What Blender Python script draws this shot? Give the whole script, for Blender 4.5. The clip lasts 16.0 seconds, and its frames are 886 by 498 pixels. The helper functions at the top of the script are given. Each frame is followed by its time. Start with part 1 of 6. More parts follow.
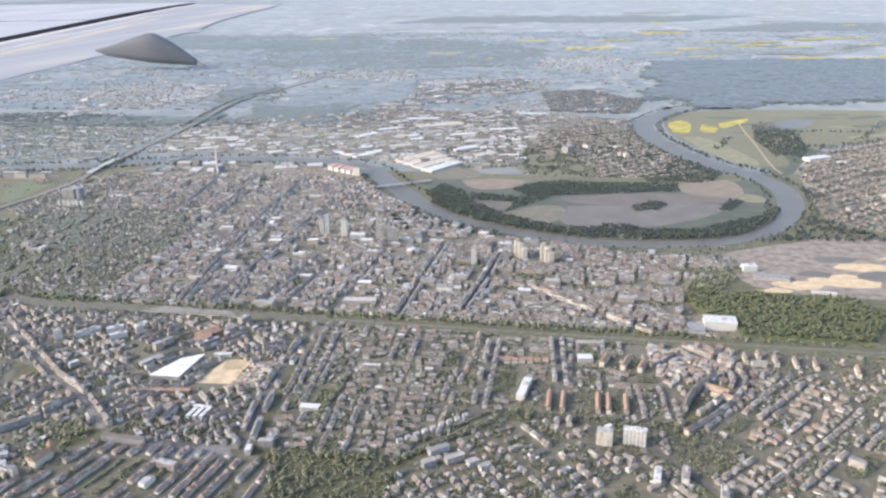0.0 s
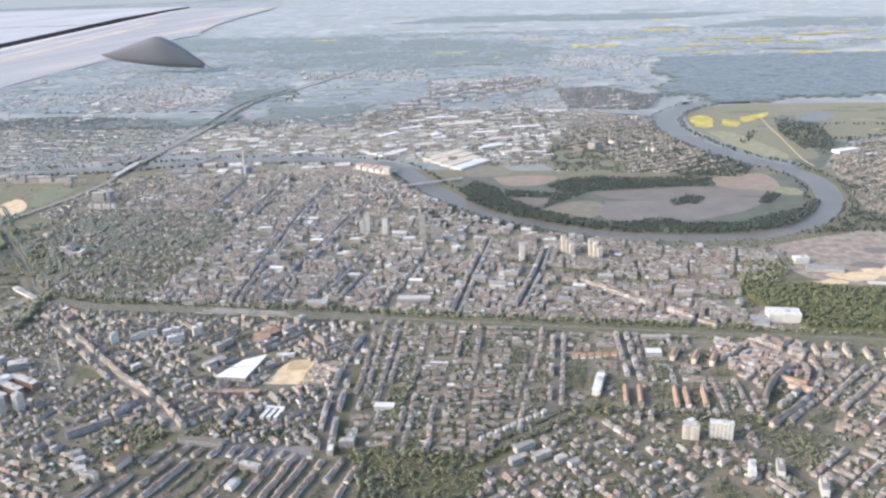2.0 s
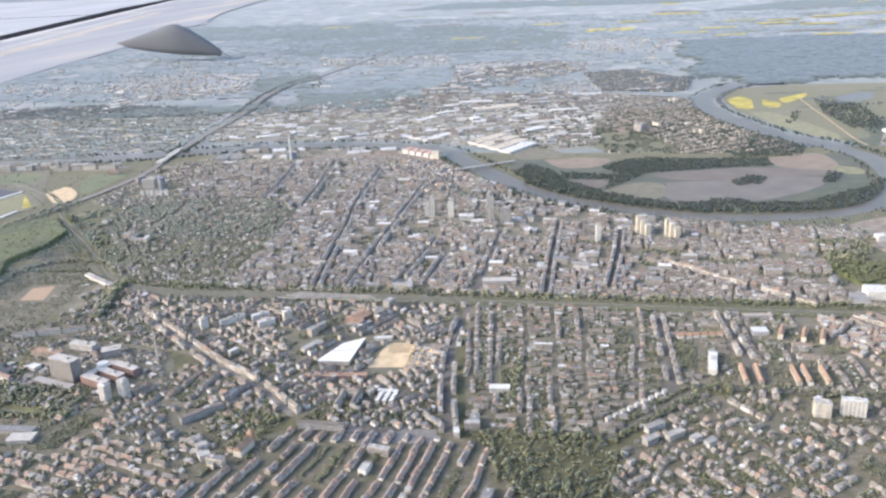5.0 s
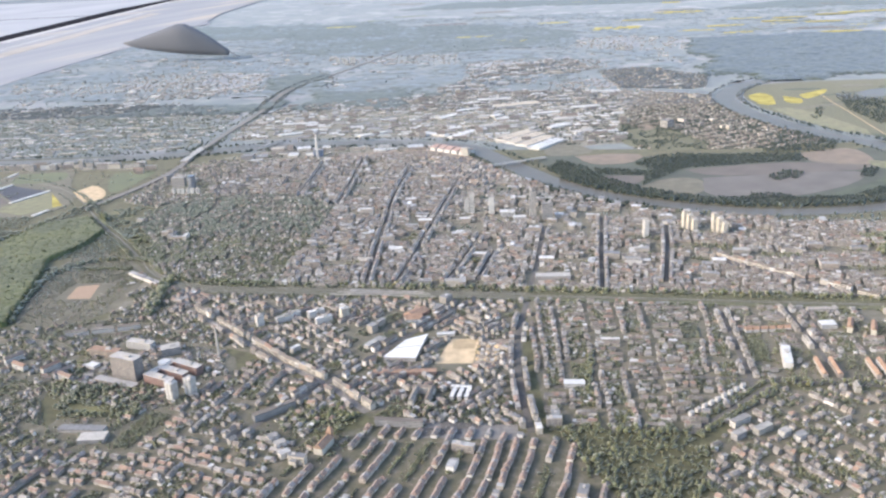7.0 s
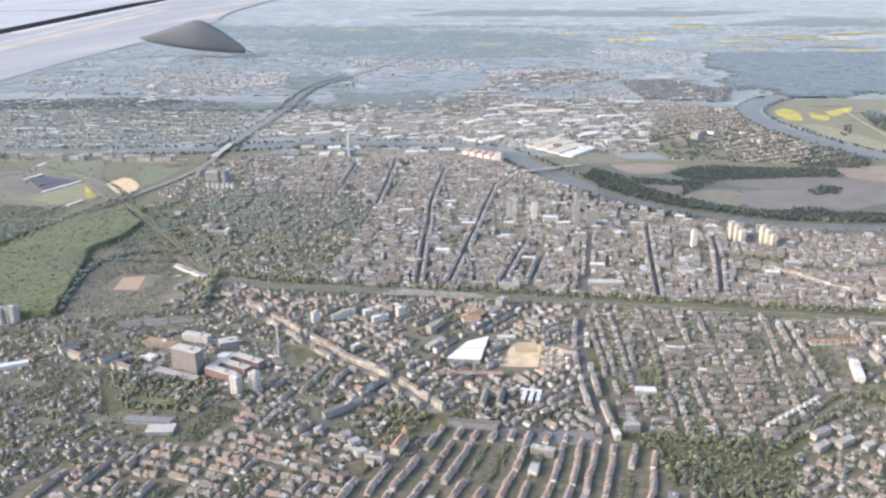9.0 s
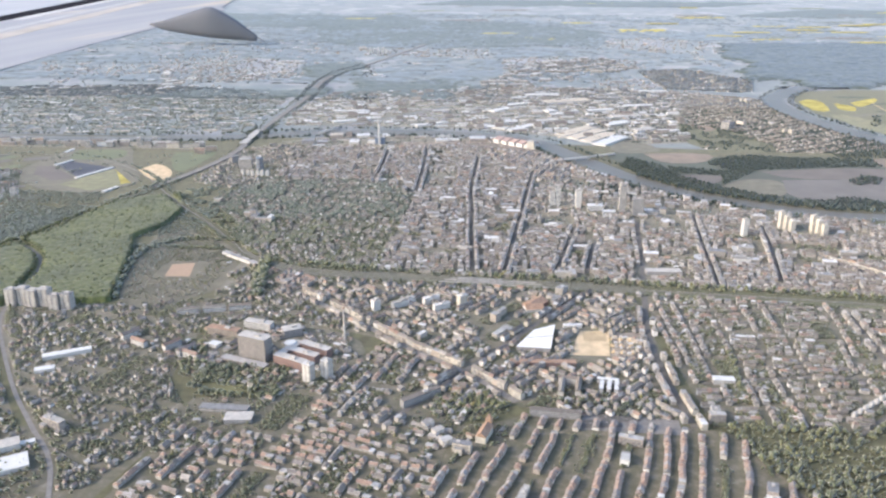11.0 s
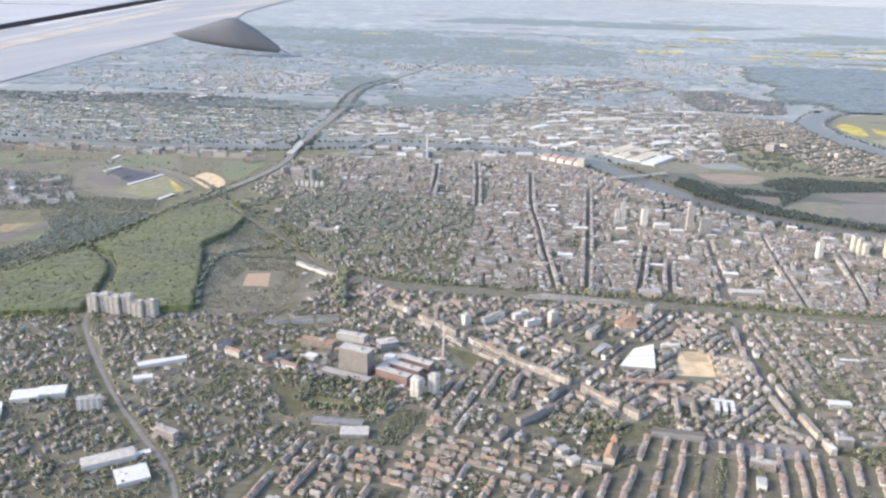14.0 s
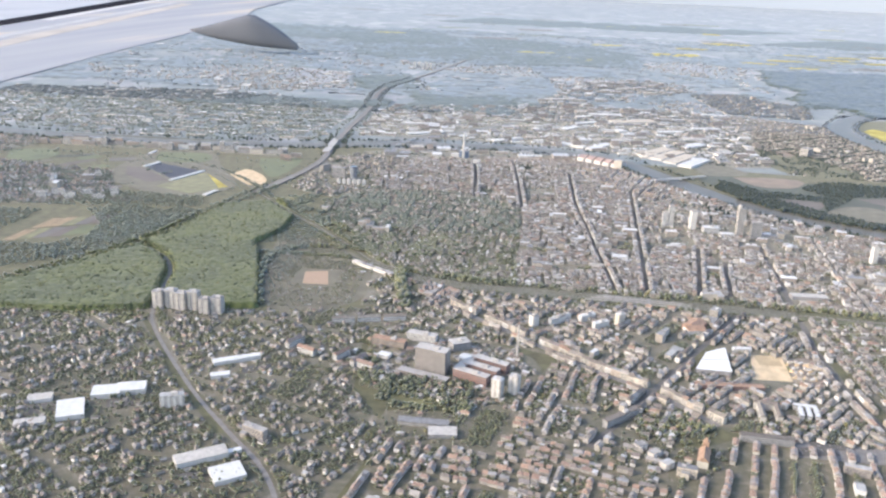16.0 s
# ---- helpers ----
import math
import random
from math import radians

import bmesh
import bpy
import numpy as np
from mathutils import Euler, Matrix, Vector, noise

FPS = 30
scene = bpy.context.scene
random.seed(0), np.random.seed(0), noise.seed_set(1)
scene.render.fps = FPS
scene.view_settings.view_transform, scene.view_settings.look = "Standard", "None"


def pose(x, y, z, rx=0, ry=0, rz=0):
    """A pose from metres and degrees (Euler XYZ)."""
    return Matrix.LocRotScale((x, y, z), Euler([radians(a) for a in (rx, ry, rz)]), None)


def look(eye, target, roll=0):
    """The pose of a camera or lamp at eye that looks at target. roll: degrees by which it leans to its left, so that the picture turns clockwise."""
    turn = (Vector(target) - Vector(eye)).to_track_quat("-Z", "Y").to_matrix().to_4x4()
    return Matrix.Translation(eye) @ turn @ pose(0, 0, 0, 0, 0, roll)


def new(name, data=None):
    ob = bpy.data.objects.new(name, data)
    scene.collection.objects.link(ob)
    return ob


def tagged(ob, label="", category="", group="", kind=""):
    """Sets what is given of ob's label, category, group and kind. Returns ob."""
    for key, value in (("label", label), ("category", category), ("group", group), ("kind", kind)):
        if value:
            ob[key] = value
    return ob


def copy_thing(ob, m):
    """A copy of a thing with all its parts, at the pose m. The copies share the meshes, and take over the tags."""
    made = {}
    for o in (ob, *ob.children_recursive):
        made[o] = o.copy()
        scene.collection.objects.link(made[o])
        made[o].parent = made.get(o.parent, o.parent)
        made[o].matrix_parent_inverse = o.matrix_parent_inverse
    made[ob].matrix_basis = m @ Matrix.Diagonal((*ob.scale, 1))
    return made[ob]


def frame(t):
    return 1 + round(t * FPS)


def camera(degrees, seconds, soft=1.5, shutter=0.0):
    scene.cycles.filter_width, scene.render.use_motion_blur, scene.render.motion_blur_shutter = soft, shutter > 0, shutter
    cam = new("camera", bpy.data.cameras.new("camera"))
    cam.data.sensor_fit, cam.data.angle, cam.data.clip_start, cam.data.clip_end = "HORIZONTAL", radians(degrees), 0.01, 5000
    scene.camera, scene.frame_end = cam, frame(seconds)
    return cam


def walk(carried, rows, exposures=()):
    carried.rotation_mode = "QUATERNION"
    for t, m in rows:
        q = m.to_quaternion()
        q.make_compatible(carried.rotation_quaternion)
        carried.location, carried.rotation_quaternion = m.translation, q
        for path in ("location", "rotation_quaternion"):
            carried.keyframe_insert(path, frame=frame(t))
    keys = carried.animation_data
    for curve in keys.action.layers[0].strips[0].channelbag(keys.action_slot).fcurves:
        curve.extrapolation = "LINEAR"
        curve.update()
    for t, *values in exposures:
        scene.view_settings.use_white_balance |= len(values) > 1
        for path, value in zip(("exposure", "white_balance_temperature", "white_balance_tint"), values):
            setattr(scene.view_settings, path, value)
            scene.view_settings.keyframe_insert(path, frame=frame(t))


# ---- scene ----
# One unit stands for ten metres: a river town seen from about a thousand metres up.
cam = camera(57.0, 16.0, soft=2.45)
PATH = [
    (0, (77.161, 1.129, 103.815), (76.887, 3.003, 103.172), -1.1),
    (0.5, (71.929, 1.068, 103.569), (71.659, 2.94, 102.92), -1.3),
    (1, (67.308, 0.883, 103.019), (67.038, 2.755, 102.369), -1.3),
    (1.5, (62.368, 0.834, 102.6), (62.101, 2.708, 101.956), -1.7),
    (2, (57.373, 0.504, 102.157), (57.112, 2.38, 101.516), -1.9),
    (2.5, (52.532, 0.168, 101.85), (52.271, 2.042, 101.203), -2.3),
    (3, (47.95, 0.114, 101.464), (47.694, 1.985, 100.806), -2.3),
    (3.5, (42.965, 0.213, 100.883), (42.705, 2.081, 100.217), -2.1),
    (4, (38.222, -0.107, 100.456), (37.962, 1.76, 99.787), -2.3),
    (6.5, (13.548, 0.025, 98.239), (13.307, 1.896, 97.575), -2.5),
    (7, (8.9, 0.031, 97.77), (8.664, 1.902, 97.104), -2.6),
    (7.5, (3.902, -0.023, 97.192), (3.669, 1.849, 96.53), -2.8),
    (8, (-0.838, -0.07, 96.897), (-1.065, 1.805, 96.239), -2.8),
    (8.5, (-5.945, -0.185, 96.353), (-6.166, 1.693, 95.699), -1.2),
    (9, (-10.421, -0.424, 95.891), (-10.641, 1.454, 95.241), -0.5),
    (11.5, (-34.221, -0.017, 93.728), (-34.425, 1.855, 93.054), 0.1),
    (12, (-38.709, 0.114, 93.442), (-38.91, 1.99, 92.777), 0.4),
    (12.5, (-43.47, -0.036, 93.076), (-43.669, 1.844, 92.424), 0.7),
    (13, (-48.154, 0.0, 92.76), (-48.349, 1.882, 92.111), 1.0),
    (13.5, (-52.721, 0.018, 92.465), (-52.92, 1.902, 91.825), 1.1),
    (14, (-57.408, -0.184, 92.085), (-57.603, 1.703, 91.452), 1.4),
    (14.5, (-62.261, -0.535, 91.953), (-62.45, 1.356, 91.329), 1.6),
    (15, (-66.829, -0.868, 91.904), (-67.014, 1.027, 91.29), 2.0),
    (15.5, (-71.712, -0.969, 91.584), (-71.902, 0.922, 90.96), 2.2),
    (16, (-76.675, -1.322, 91.087), (-76.867, 0.566, 90.454), 2.2),
]
walk(cam, [(t, look(eye, target, roll)) for t, eye, target, roll in PATH], [(0.0, 1.50, 6550, 12), (2.5, 1.53, 6550, 12), (3.5, 1.68, 6550, 12), (4.0, 1.62, 6550, 12), (6.5, 1.52, 6550, 12), (12.0, 1.53, 6550, 12), (12.5, 1.53, 6550, 12), (13.0, 1.59, 6550, 12), (13.5, 1.54, 6550, 12), (14.5, 1.54, 6550, 12), (16.0, 1.58, 6550, 12)])

# ---- world and light ----
SUN_DIR = Vector((-0.84, -0.32, 0.50)).normalized()
world = bpy.data.worlds.new("sky")
scene.world = world
world.use_nodes = True
wn = world.node_tree.nodes
sky = wn.new("ShaderNodeTexSky")
sky.sky_type, sky.sun_disc = "NISHITA", False
sky.sun_elevation = math.asin(SUN_DIR.z)
sky.sun_rotation = math.atan2(SUN_DIR.x, SUN_DIR.y)
sky.dust_density, sky.air_density, sky.ozone_density, sky.altitude = 3.2, 1.0, 0.6, 500.0
wn["Background"].inputs["Strength"].default_value = 0.15
world.node_tree.links.new(sky.outputs[0], wn["Background"].inputs["Color"])
sun = new("sun", bpy.data.lights.new("sun", "SUN"))
sun.data.energy, sun.data.angle, sun.data.color = 0.78, radians(0.5), (1.0, 0.88, 0.70)
sun.matrix_world = look((0, 0, 300), Vector((0, 0, 300)) - SUN_DIR)


# ---- materials ----
def ramp(nt, source, stops, smooth=True):
    r = nt.nodes.new("ShaderNodeValToRGB")
    r.color_ramp.interpolation = "LINEAR" if smooth else "CONSTANT"
    while len(r.color_ramp.elements) < len(stops):
        r.color_ramp.elements.new(0.5)
    for e, (p, c) in zip(r.color_ramp.elements, stops):
        e.position, e.color = p, (*c, 1)
    nt.links.new(source, r.inputs[0])
    return r.outputs[0]


def mixed(nt, fac, a, b, mode="MIX"):
    m = nt.nodes.new("ShaderNodeMix")
    m.data_type, m.blend_type = "RGBA", mode
    for socket, v in ((m.inputs[0], fac), (m.inputs[6], a), (m.inputs[7], b)):
        if isinstance(v, bpy.types.NodeSocket):
            nt.links.new(v, socket)
        elif isinstance(v, tuple):
            socket.default_value = (*v, 1)
        else:
            socket.default_value = v
    return m.outputs[2]


def noise_at(nt, scale, detail=3.0, rough=0.55, stretch=None):
    co = nt.nodes.new("ShaderNodeNewGeometry").outputs["Position"]
    if stretch:
        mp = nt.nodes.new("ShaderNodeMapping")
        mp.inputs["Scale"].default_value = stretch
        nt.links.new(co, mp.inputs[0])
        co = mp.outputs[0]
    n = nt.nodes.new("ShaderNodeTexNoise")
    n.inputs["Scale"].default_value, n.inputs["Detail"].default_value, n.inputs["Roughness"].default_value = scale, detail, rough
    nt.links.new(co, n.inputs["Vector"])
    return n.outputs["Fac"]


def material(name, colour, rough=0.85, metal=0.0, bump=None, sheen=0.0, spec=0.4, tint=(0.97, 0.95, 0.91)):
    """colour: a function that takes the node tree and gives a colour socket, or a colour."""
    m = bpy.data.materials.new(name)
    m.use_nodes = True
    nt = m.node_tree
    p = nt.nodes["Principled BSDF"]
    c = colour(nt) if callable(colour) else colour
    if isinstance(c, tuple):
        p.inputs["Base Color"].default_value = (*c, 1)
    else:
        nt.links.new(c, p.inputs["Base Color"])
    p.inputs["Roughness"].default_value, p.inputs["Metallic"].default_value = rough, metal
    p.inputs["Specular IOR Level"].default_value = spec
    # Tinted sheen lifts surfaces seen at low angles in place of haze.
    if sheen:
        p.inputs["Sheen Weight"].default_value = sheen
        p.inputs["Sheen Roughness"].default_value = 0.5
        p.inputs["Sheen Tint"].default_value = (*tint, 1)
    if bump:
        b = nt.nodes.new("ShaderNodeBump")
        b.inputs["Strength"].default_value, b.inputs["Distance"].default_value = bump[1], bump[2]
        nt.links.new(noise_at(nt, bump[0], 4), b.inputs["Height"])
        nt.links.new(b.outputs[0], p.inputs["Normal"])
    return m


def island_colour(stops, grain=3.0, by_object=False):
    """Colours picked piece by piece, with weathering over them."""
    def make(nt):
        if by_object:
            r = nt.nodes.new("ShaderNodeObjectInfo").outputs["Random"]
        else:
            r = nt.nodes.new("ShaderNodeNewGeometry").outputs["Random Per Island"]
        c = ramp(nt, r, stops, smooth=False)
        wear = ramp(nt, noise_at(nt, grain, 5), [(0.3, (0.62, 0.62, 0.62)), (0.7, (1.1, 1.1, 1.1))])
        return mixed(nt, 1.0, c, wear, "MULTIPLY")
    return make


ROOF_STOPS = [(0.0, (0.15, 0.135, 0.12)), (0.16, (0.185, 0.16, 0.142)), (0.3, (0.20, 0.185, 0.168)), (0.46, (0.165, 0.15, 0.138)),
              (0.58, (0.25, 0.23, 0.208)), (0.72, (0.20, 0.174, 0.152)), (0.86, (0.34, 0.32, 0.30)), (0.93, (0.14, 0.13, 0.125))]
RED_STOPS = [(0.0, (0.27, 0.185, 0.145)), (0.25, (0.24, 0.175, 0.145)), (0.45, (0.31, 0.215, 0.165)), (0.65, (0.24, 0.20, 0.18)),
             (0.8, (0.30, 0.28, 0.27)), (0.92, (0.19, 0.175, 0.175))]
WALL_STOPS = [(0.0, (0.38, 0.355, 0.32)), (0.18, (0.31, 0.29, 0.265)), (0.36, (0.34, 0.30, 0.26)), (0.52, (0.43, 0.40, 0.35)),
              (0.66, (0.28, 0.25, 0.225)), (0.78, (0.34, 0.325, 0.31)), (0.94, (0.66, 0.64, 0.61))]
# Pale palette for fronts; on street rows it stands for sunlit facades.
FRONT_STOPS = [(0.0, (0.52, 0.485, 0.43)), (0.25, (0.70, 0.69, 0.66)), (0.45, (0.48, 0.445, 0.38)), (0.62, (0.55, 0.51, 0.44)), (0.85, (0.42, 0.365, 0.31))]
HALL_STOPS = [(0.0, (0.42, 0.415, 0.40)), (0.22, (0.30, 0.295, 0.285)), (0.42, (0.38, 0.36, 0.33)), (0.6, (0.23, 0.228, 0.23)),
              (0.76, (0.62, 0.615, 0.60)), (0.90, (0.28, 0.265, 0.25))]
LEAF_STOPS = [(0.0, (0.088, 0.104, 0.058)), (0.22, (0.104, 0.120, 0.060)), (0.45, (0.122, 0.136, 0.064)), (0.62, (0.094, 0.112, 0.062)),
              (0.80, (0.138, 0.144, 0.064)), (0.95, (0.178, 0.164, 0.066))]
M = {}
M["roof"] = material("roof_tiles", island_colour(ROOF_STOPS), 0.75, sheen=0.5)
M["roof_red"] = material("clay_roof_tiles", island_colour(RED_STOPS), 0.75, sheen=0.45)
M["wall"] = material("rendered_wall", island_colour(WALL_STOPS, 2.0), 0.85, sheen=0.6)
WHITE_STOPS = [(0.0, (0.56, 0.56, 0.55)), (0.2, (0.34, 0.335, 0.32)), (0.4, (0.72, 0.72, 0.71)), (0.52, (0.50, 0.45, 0.38)), (0.68, (0.28, 0.28, 0.285)), (0.88, (0.66, 0.65, 0.63))]
M["white_halls"] = material("white_hall_roof", island_colour(WHITE_STOPS, 1.0), 0.6)
M["white_halls_one"] = material("white_hall_roof_single", island_colour(WHITE_STOPS, 1.0, by_object=True), 0.6)
M["hall_roof"] = material("flat_hall_roof", island_colour(HALL_STOPS, 1.0), 0.6)
M["roof_one"] = material("roof_tiles_single", island_colour(ROOF_STOPS, by_object=True), 0.75)
M["roof_red_one"] = material("clay_tiles_single", island_colour(RED_STOPS, by_object=True), 0.75)
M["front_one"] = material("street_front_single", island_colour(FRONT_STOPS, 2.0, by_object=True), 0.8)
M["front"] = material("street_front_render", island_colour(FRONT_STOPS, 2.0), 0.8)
M["wall_one"] = material("rendered_wall_single", island_colour([(0.0, (0.62, 0.59, 0.54)), (0.25, (0.44, 0.40, 0.36)), (0.45, (0.70, 0.68, 0.65)), (0.65, (0.55, 0.50, 0.42)), (0.85, (0.36, 0.32, 0.29))], 2.0, by_object=True), 0.85)
M["hall_roof_one"] = material("flat_roof_single", island_colour(HALL_STOPS, 1.0, by_object=True), 0.6)


def wood_colour(nt):
    c = island_colour(LEAF_STOPS, 1.5)(nt)
    zones = ramp(nt, noise_at(nt, 0.035, 3), [(0.38, (0.80, 0.84, 0.90)), (0.62, (1.2, 1.16, 1.0))])
    return mixed(nt, 1.0, c, zones, "MULTIPLY")


M["leaf"] = material("foliage", wood_colour, 0.8, sheen=0.7)
M["leaf_one"] = material("foliage_single", island_colour(LEAF_STOPS, 1.5, by_object=True), 0.8, sheen=0.42)
# Riverside foliage darkened in colour for the cloud shadow on it.
M["shaded_leaf"] = material("shaded_foliage", island_colour([(0.0, (0.045, 0.060, 0.042)), (0.3, (0.055, 0.070, 0.045)), (0.6, (0.050, 0.066, 0.046)), (0.85, (0.066, 0.080, 0.050))], 1.5), 0.85, sheen=0.32, tint=(0.72, 0.86, 1.0))
M["forest_leaf"] = material("forest_foliage", island_colour([(0.0, (0.078, 0.096, 0.044)), (0.3, (0.096, 0.112, 0.046)), (0.55, (0.116, 0.126, 0.048)), (0.75, (0.062, 0.080, 0.042)), (0.92, (0.138, 0.134, 0.050))], 1.2), 0.85, sheen=0.3)
# Foliage with distance haze put in as pale blue sheen.
M["leaf_mid"] = material("hazed_foliage", island_colour([(0.0, (0.078, 0.100, 0.064)), (0.3, (0.096, 0.116, 0.068)), (0.6, (0.108, 0.126, 0.070)), (0.88, (0.130, 0.136, 0.070))], 1.2), 0.85, sheen=0.9, tint=(0.84, 0.92, 1.0))
M["bark"] = material("bark", (0.09, 0.07, 0.05), 0.9)


def plain(name, c, rough=0.8, metal=0.0, amount=0.25, scale=1.0, **kw):
    dark = tuple(v * (1 - amount) for v in c)
    light = tuple(min(0.9, v * (1 + amount)) for v in c)
    M[name] = material(name, lambda nt: ramp(nt, noise_at(nt, scale, 5), [(0.3, dark), (0.7, light)]), rough, metal, **kw)
    return M[name]


plain("white_paint", (0.54, 0.53, 0.505), 0.7, amount=0.12)
plain("white_roof", (0.56, 0.56, 0.545), 0.6, amount=0.1)
plain("bright_roof", (0.68, 0.68, 0.67), 0.6, amount=0.06)
plain("cream", (0.51, 0.48, 0.41), 0.8, amount=0.12)
plain("concrete", (0.42, 0.40, 0.37), 0.85, amount=0.2)
plain("grey_panel", (0.33, 0.32, 0.31), 0.7, amount=0.15)
plain("slab_grey", (0.27, 0.245, 0.225), 0.75, amount=0.15)
plain("brown_panel", (0.30, 0.25, 0.205), 0.75, amount=0.15)
plain("tan_roof", (0.50, 0.44, 0.355), 0.7, amount=0.15)
plain("brick_red", (0.25, 0.155, 0.13), 0.85, amount=0.2, scale=2)
plain("blue_glass", (0.16, 0.19, 0.23), 0.2, amount=0.2)
plain("window_glass", (0.12, 0.13, 0.145), 0.2, amount=0.2)
plain("blue_steel", (0.14, 0.18, 0.25), 0.5)
plain("pale_red_roof", (0.40, 0.29, 0.25), 0.75)
plain("orange_roof", (0.31, 0.205, 0.145), 0.75)
plain("asphalt", (0.088, 0.082, 0.076), 0.9, amount=0.3, scale=0.8, sheen=0.2)
plain("road_pale", (0.20, 0.19, 0.18), 0.9, amount=0.2, scale=0.8)
plain("ballast", (0.10, 0.098, 0.066), 0.95, amount=0.4, scale=0.5, sheen=0.08)
plain("rail_steel", (0.25, 0.235, 0.21), 0.5, 0.3)
plain("verge", (0.088, 0.090, 0.044), 0.95, amount=0.4, scale=0.6, sheen=0.15)
plain("sand", (0.55, 0.43, 0.28), 0.95, amount=0.22, scale=0.35)
plain("dug_sand", (0.42, 0.33, 0.21), 0.95, amount=0.2, scale=0.35)
plain("clay_court", (0.36, 0.26, 0.185), 0.95, amount=0.1)
plain("meadow", (0.125, 0.125, 0.053), 0.95, amount=0.35, scale=0.25, sheen=0.2)
plain("rape", (0.42, 0.36, 0.12), 0.95, amount=0.35, scale=0.12, spec=0.1)
# Crops and bank grass: darkened for cloud shadow, blue sheen for haze.
plain("crop_brown", (0.102, 0.082, 0.068), 0.95, amount=0.2, scale=0.08, sheen=0.13, tint=(0.86, 0.93, 1.0))
plain("crop_pale", (0.112, 0.098, 0.088), 0.95, amount=0.2, scale=0.08, sheen=0.13, tint=(0.86, 0.93, 1.0))
plain("dry_earth", (0.27, 0.21, 0.14), 0.95, amount=0.2, scale=0.4)
plain("tan_field", (0.185, 0.138, 0.098), 0.95, amount=0.2, scale=0.15, sheen=0.12, tint=(0.88, 0.94, 1.0))
plain("dry_meadow", (0.125, 0.112, 0.075), 0.95, amount=0.25, scale=0.2, sheen=0.12, tint=(0.88, 0.94, 1.0))
plain("rubble", (0.25, 0.215, 0.18), 0.95, amount=0.38, scale=0.3)
plain("crop_green", (0.102, 0.115, 0.050), 0.95, amount=0.25, scale=0.08, sheen=0.13, tint=(0.86, 0.93, 1.0))
plain("bank_grass", (0.046, 0.054, 0.034), 0.95, amount=0.3, scale=0.1, sheen=0.13, tint=(0.86, 0.93, 1.0))
# Meadow colour darkened for the cloud shadow on the river bend.
plain("shaded_meadow", (0.058, 0.070, 0.040), 0.95, amount=0.35, scale=0.15, sheen=0.1, tint=(0.80, 0.90, 1.0))
plain("rough_grass", (0.082, 0.080, 0.038), 0.95, amount=0.4, scale=0.3, sheen=0.14)
plain("foil_dark", (0.07, 0.07, 0.08), 0.6, amount=0.2)
M["wing_paint"] = material("wing_paint", lambda nt: ramp(nt, noise_at(nt, 0.006, 4, 0.6, (1.0, 0.25, 0.3)), [(0.35, (0.37, 0.385, 0.41)), (0.6, (0.45, 0.46, 0.475))]), 0.7, spec=0.05)
# Flap colour carries tan streaks that stand for reflections.
M["flap_paint"] = material("flap_paint", lambda nt: mixed(nt, 0.45, (0.33, 0.34, 0.36), ramp(nt, noise_at(nt, 0.014, 3, 0.6, (1.0, 0.06, 0.3)), [(0.42, (0.30, 0.31, 0.33)), (0.55, (0.38, 0.38, 0.38)), (0.64, (0.66, 0.54, 0.38))])), 0.7, spec=0.05)
plain("wing_grey", (0.135, 0.145, 0.165), 0.6, 0.0, amount=0.06, scale=0.02, spec=0.1)
# Tan and pale reflections on the flap, as paint colours.
plain("wing_glint_tan", (0.45, 0.41, 0.36), 0.7, amount=0.16, scale=0.01, spec=0.05)
plain("wing_glint_pale", (0.42, 0.42, 0.42), 0.7, amount=0.1, scale=0.02, spec=0.05)
plain("wing_gap", (0.03, 0.03, 0.035), 0.9, amount=0.1, spec=0.0)


def ground_colour(nt):
    v = nt.nodes.new("ShaderNodeTexVoronoi")
    v.inputs["Scale"].default_value = 0.034
    mp = nt.nodes.new("ShaderNodeMapping")
    mp.inputs["Scale"].default_value = (1.0, 0.8, 1.0)
    mp.inputs["Rotation"].default_value = (0, 0, 0.3)
    nt.links.new(nt.nodes.new("ShaderNodeNewGeometry").outputs["Position"], mp.inputs[0])
    nt.links.new(mp.outputs[0], v.inputs["Vector"])
    pick = nt.nodes.new("ShaderNodeSeparateColor")
    nt.links.new(v.outputs["Color"], pick.inputs[0])
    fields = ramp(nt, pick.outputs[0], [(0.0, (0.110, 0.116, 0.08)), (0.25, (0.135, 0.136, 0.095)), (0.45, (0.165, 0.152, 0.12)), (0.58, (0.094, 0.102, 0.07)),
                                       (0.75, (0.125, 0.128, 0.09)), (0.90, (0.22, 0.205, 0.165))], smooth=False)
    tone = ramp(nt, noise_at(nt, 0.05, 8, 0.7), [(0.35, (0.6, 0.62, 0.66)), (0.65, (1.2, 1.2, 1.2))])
    return mixed(nt, 1.0, fields, tone, "MULTIPLY")


def town_colour(nt):
    """Yards, lawns, paving and asphalt between the houses."""
    a = ramp(nt, noise_at(nt, 0.45, 6, 0.65), [(0.36, (0.066, 0.065, 0.035)), (0.48, (0.090, 0.081, 0.050)), (0.57, (0.118, 0.102, 0.075)), (0.72, (0.19, 0.165, 0.135))])
    b = ramp(nt, noise_at(nt, 0.03, 3), [(0.35, (0.8, 0.85, 0.8)), (0.65, (1.1, 1.08, 1.05))])
    return mixed(nt, 1.0, a, b, "MULTIPLY")


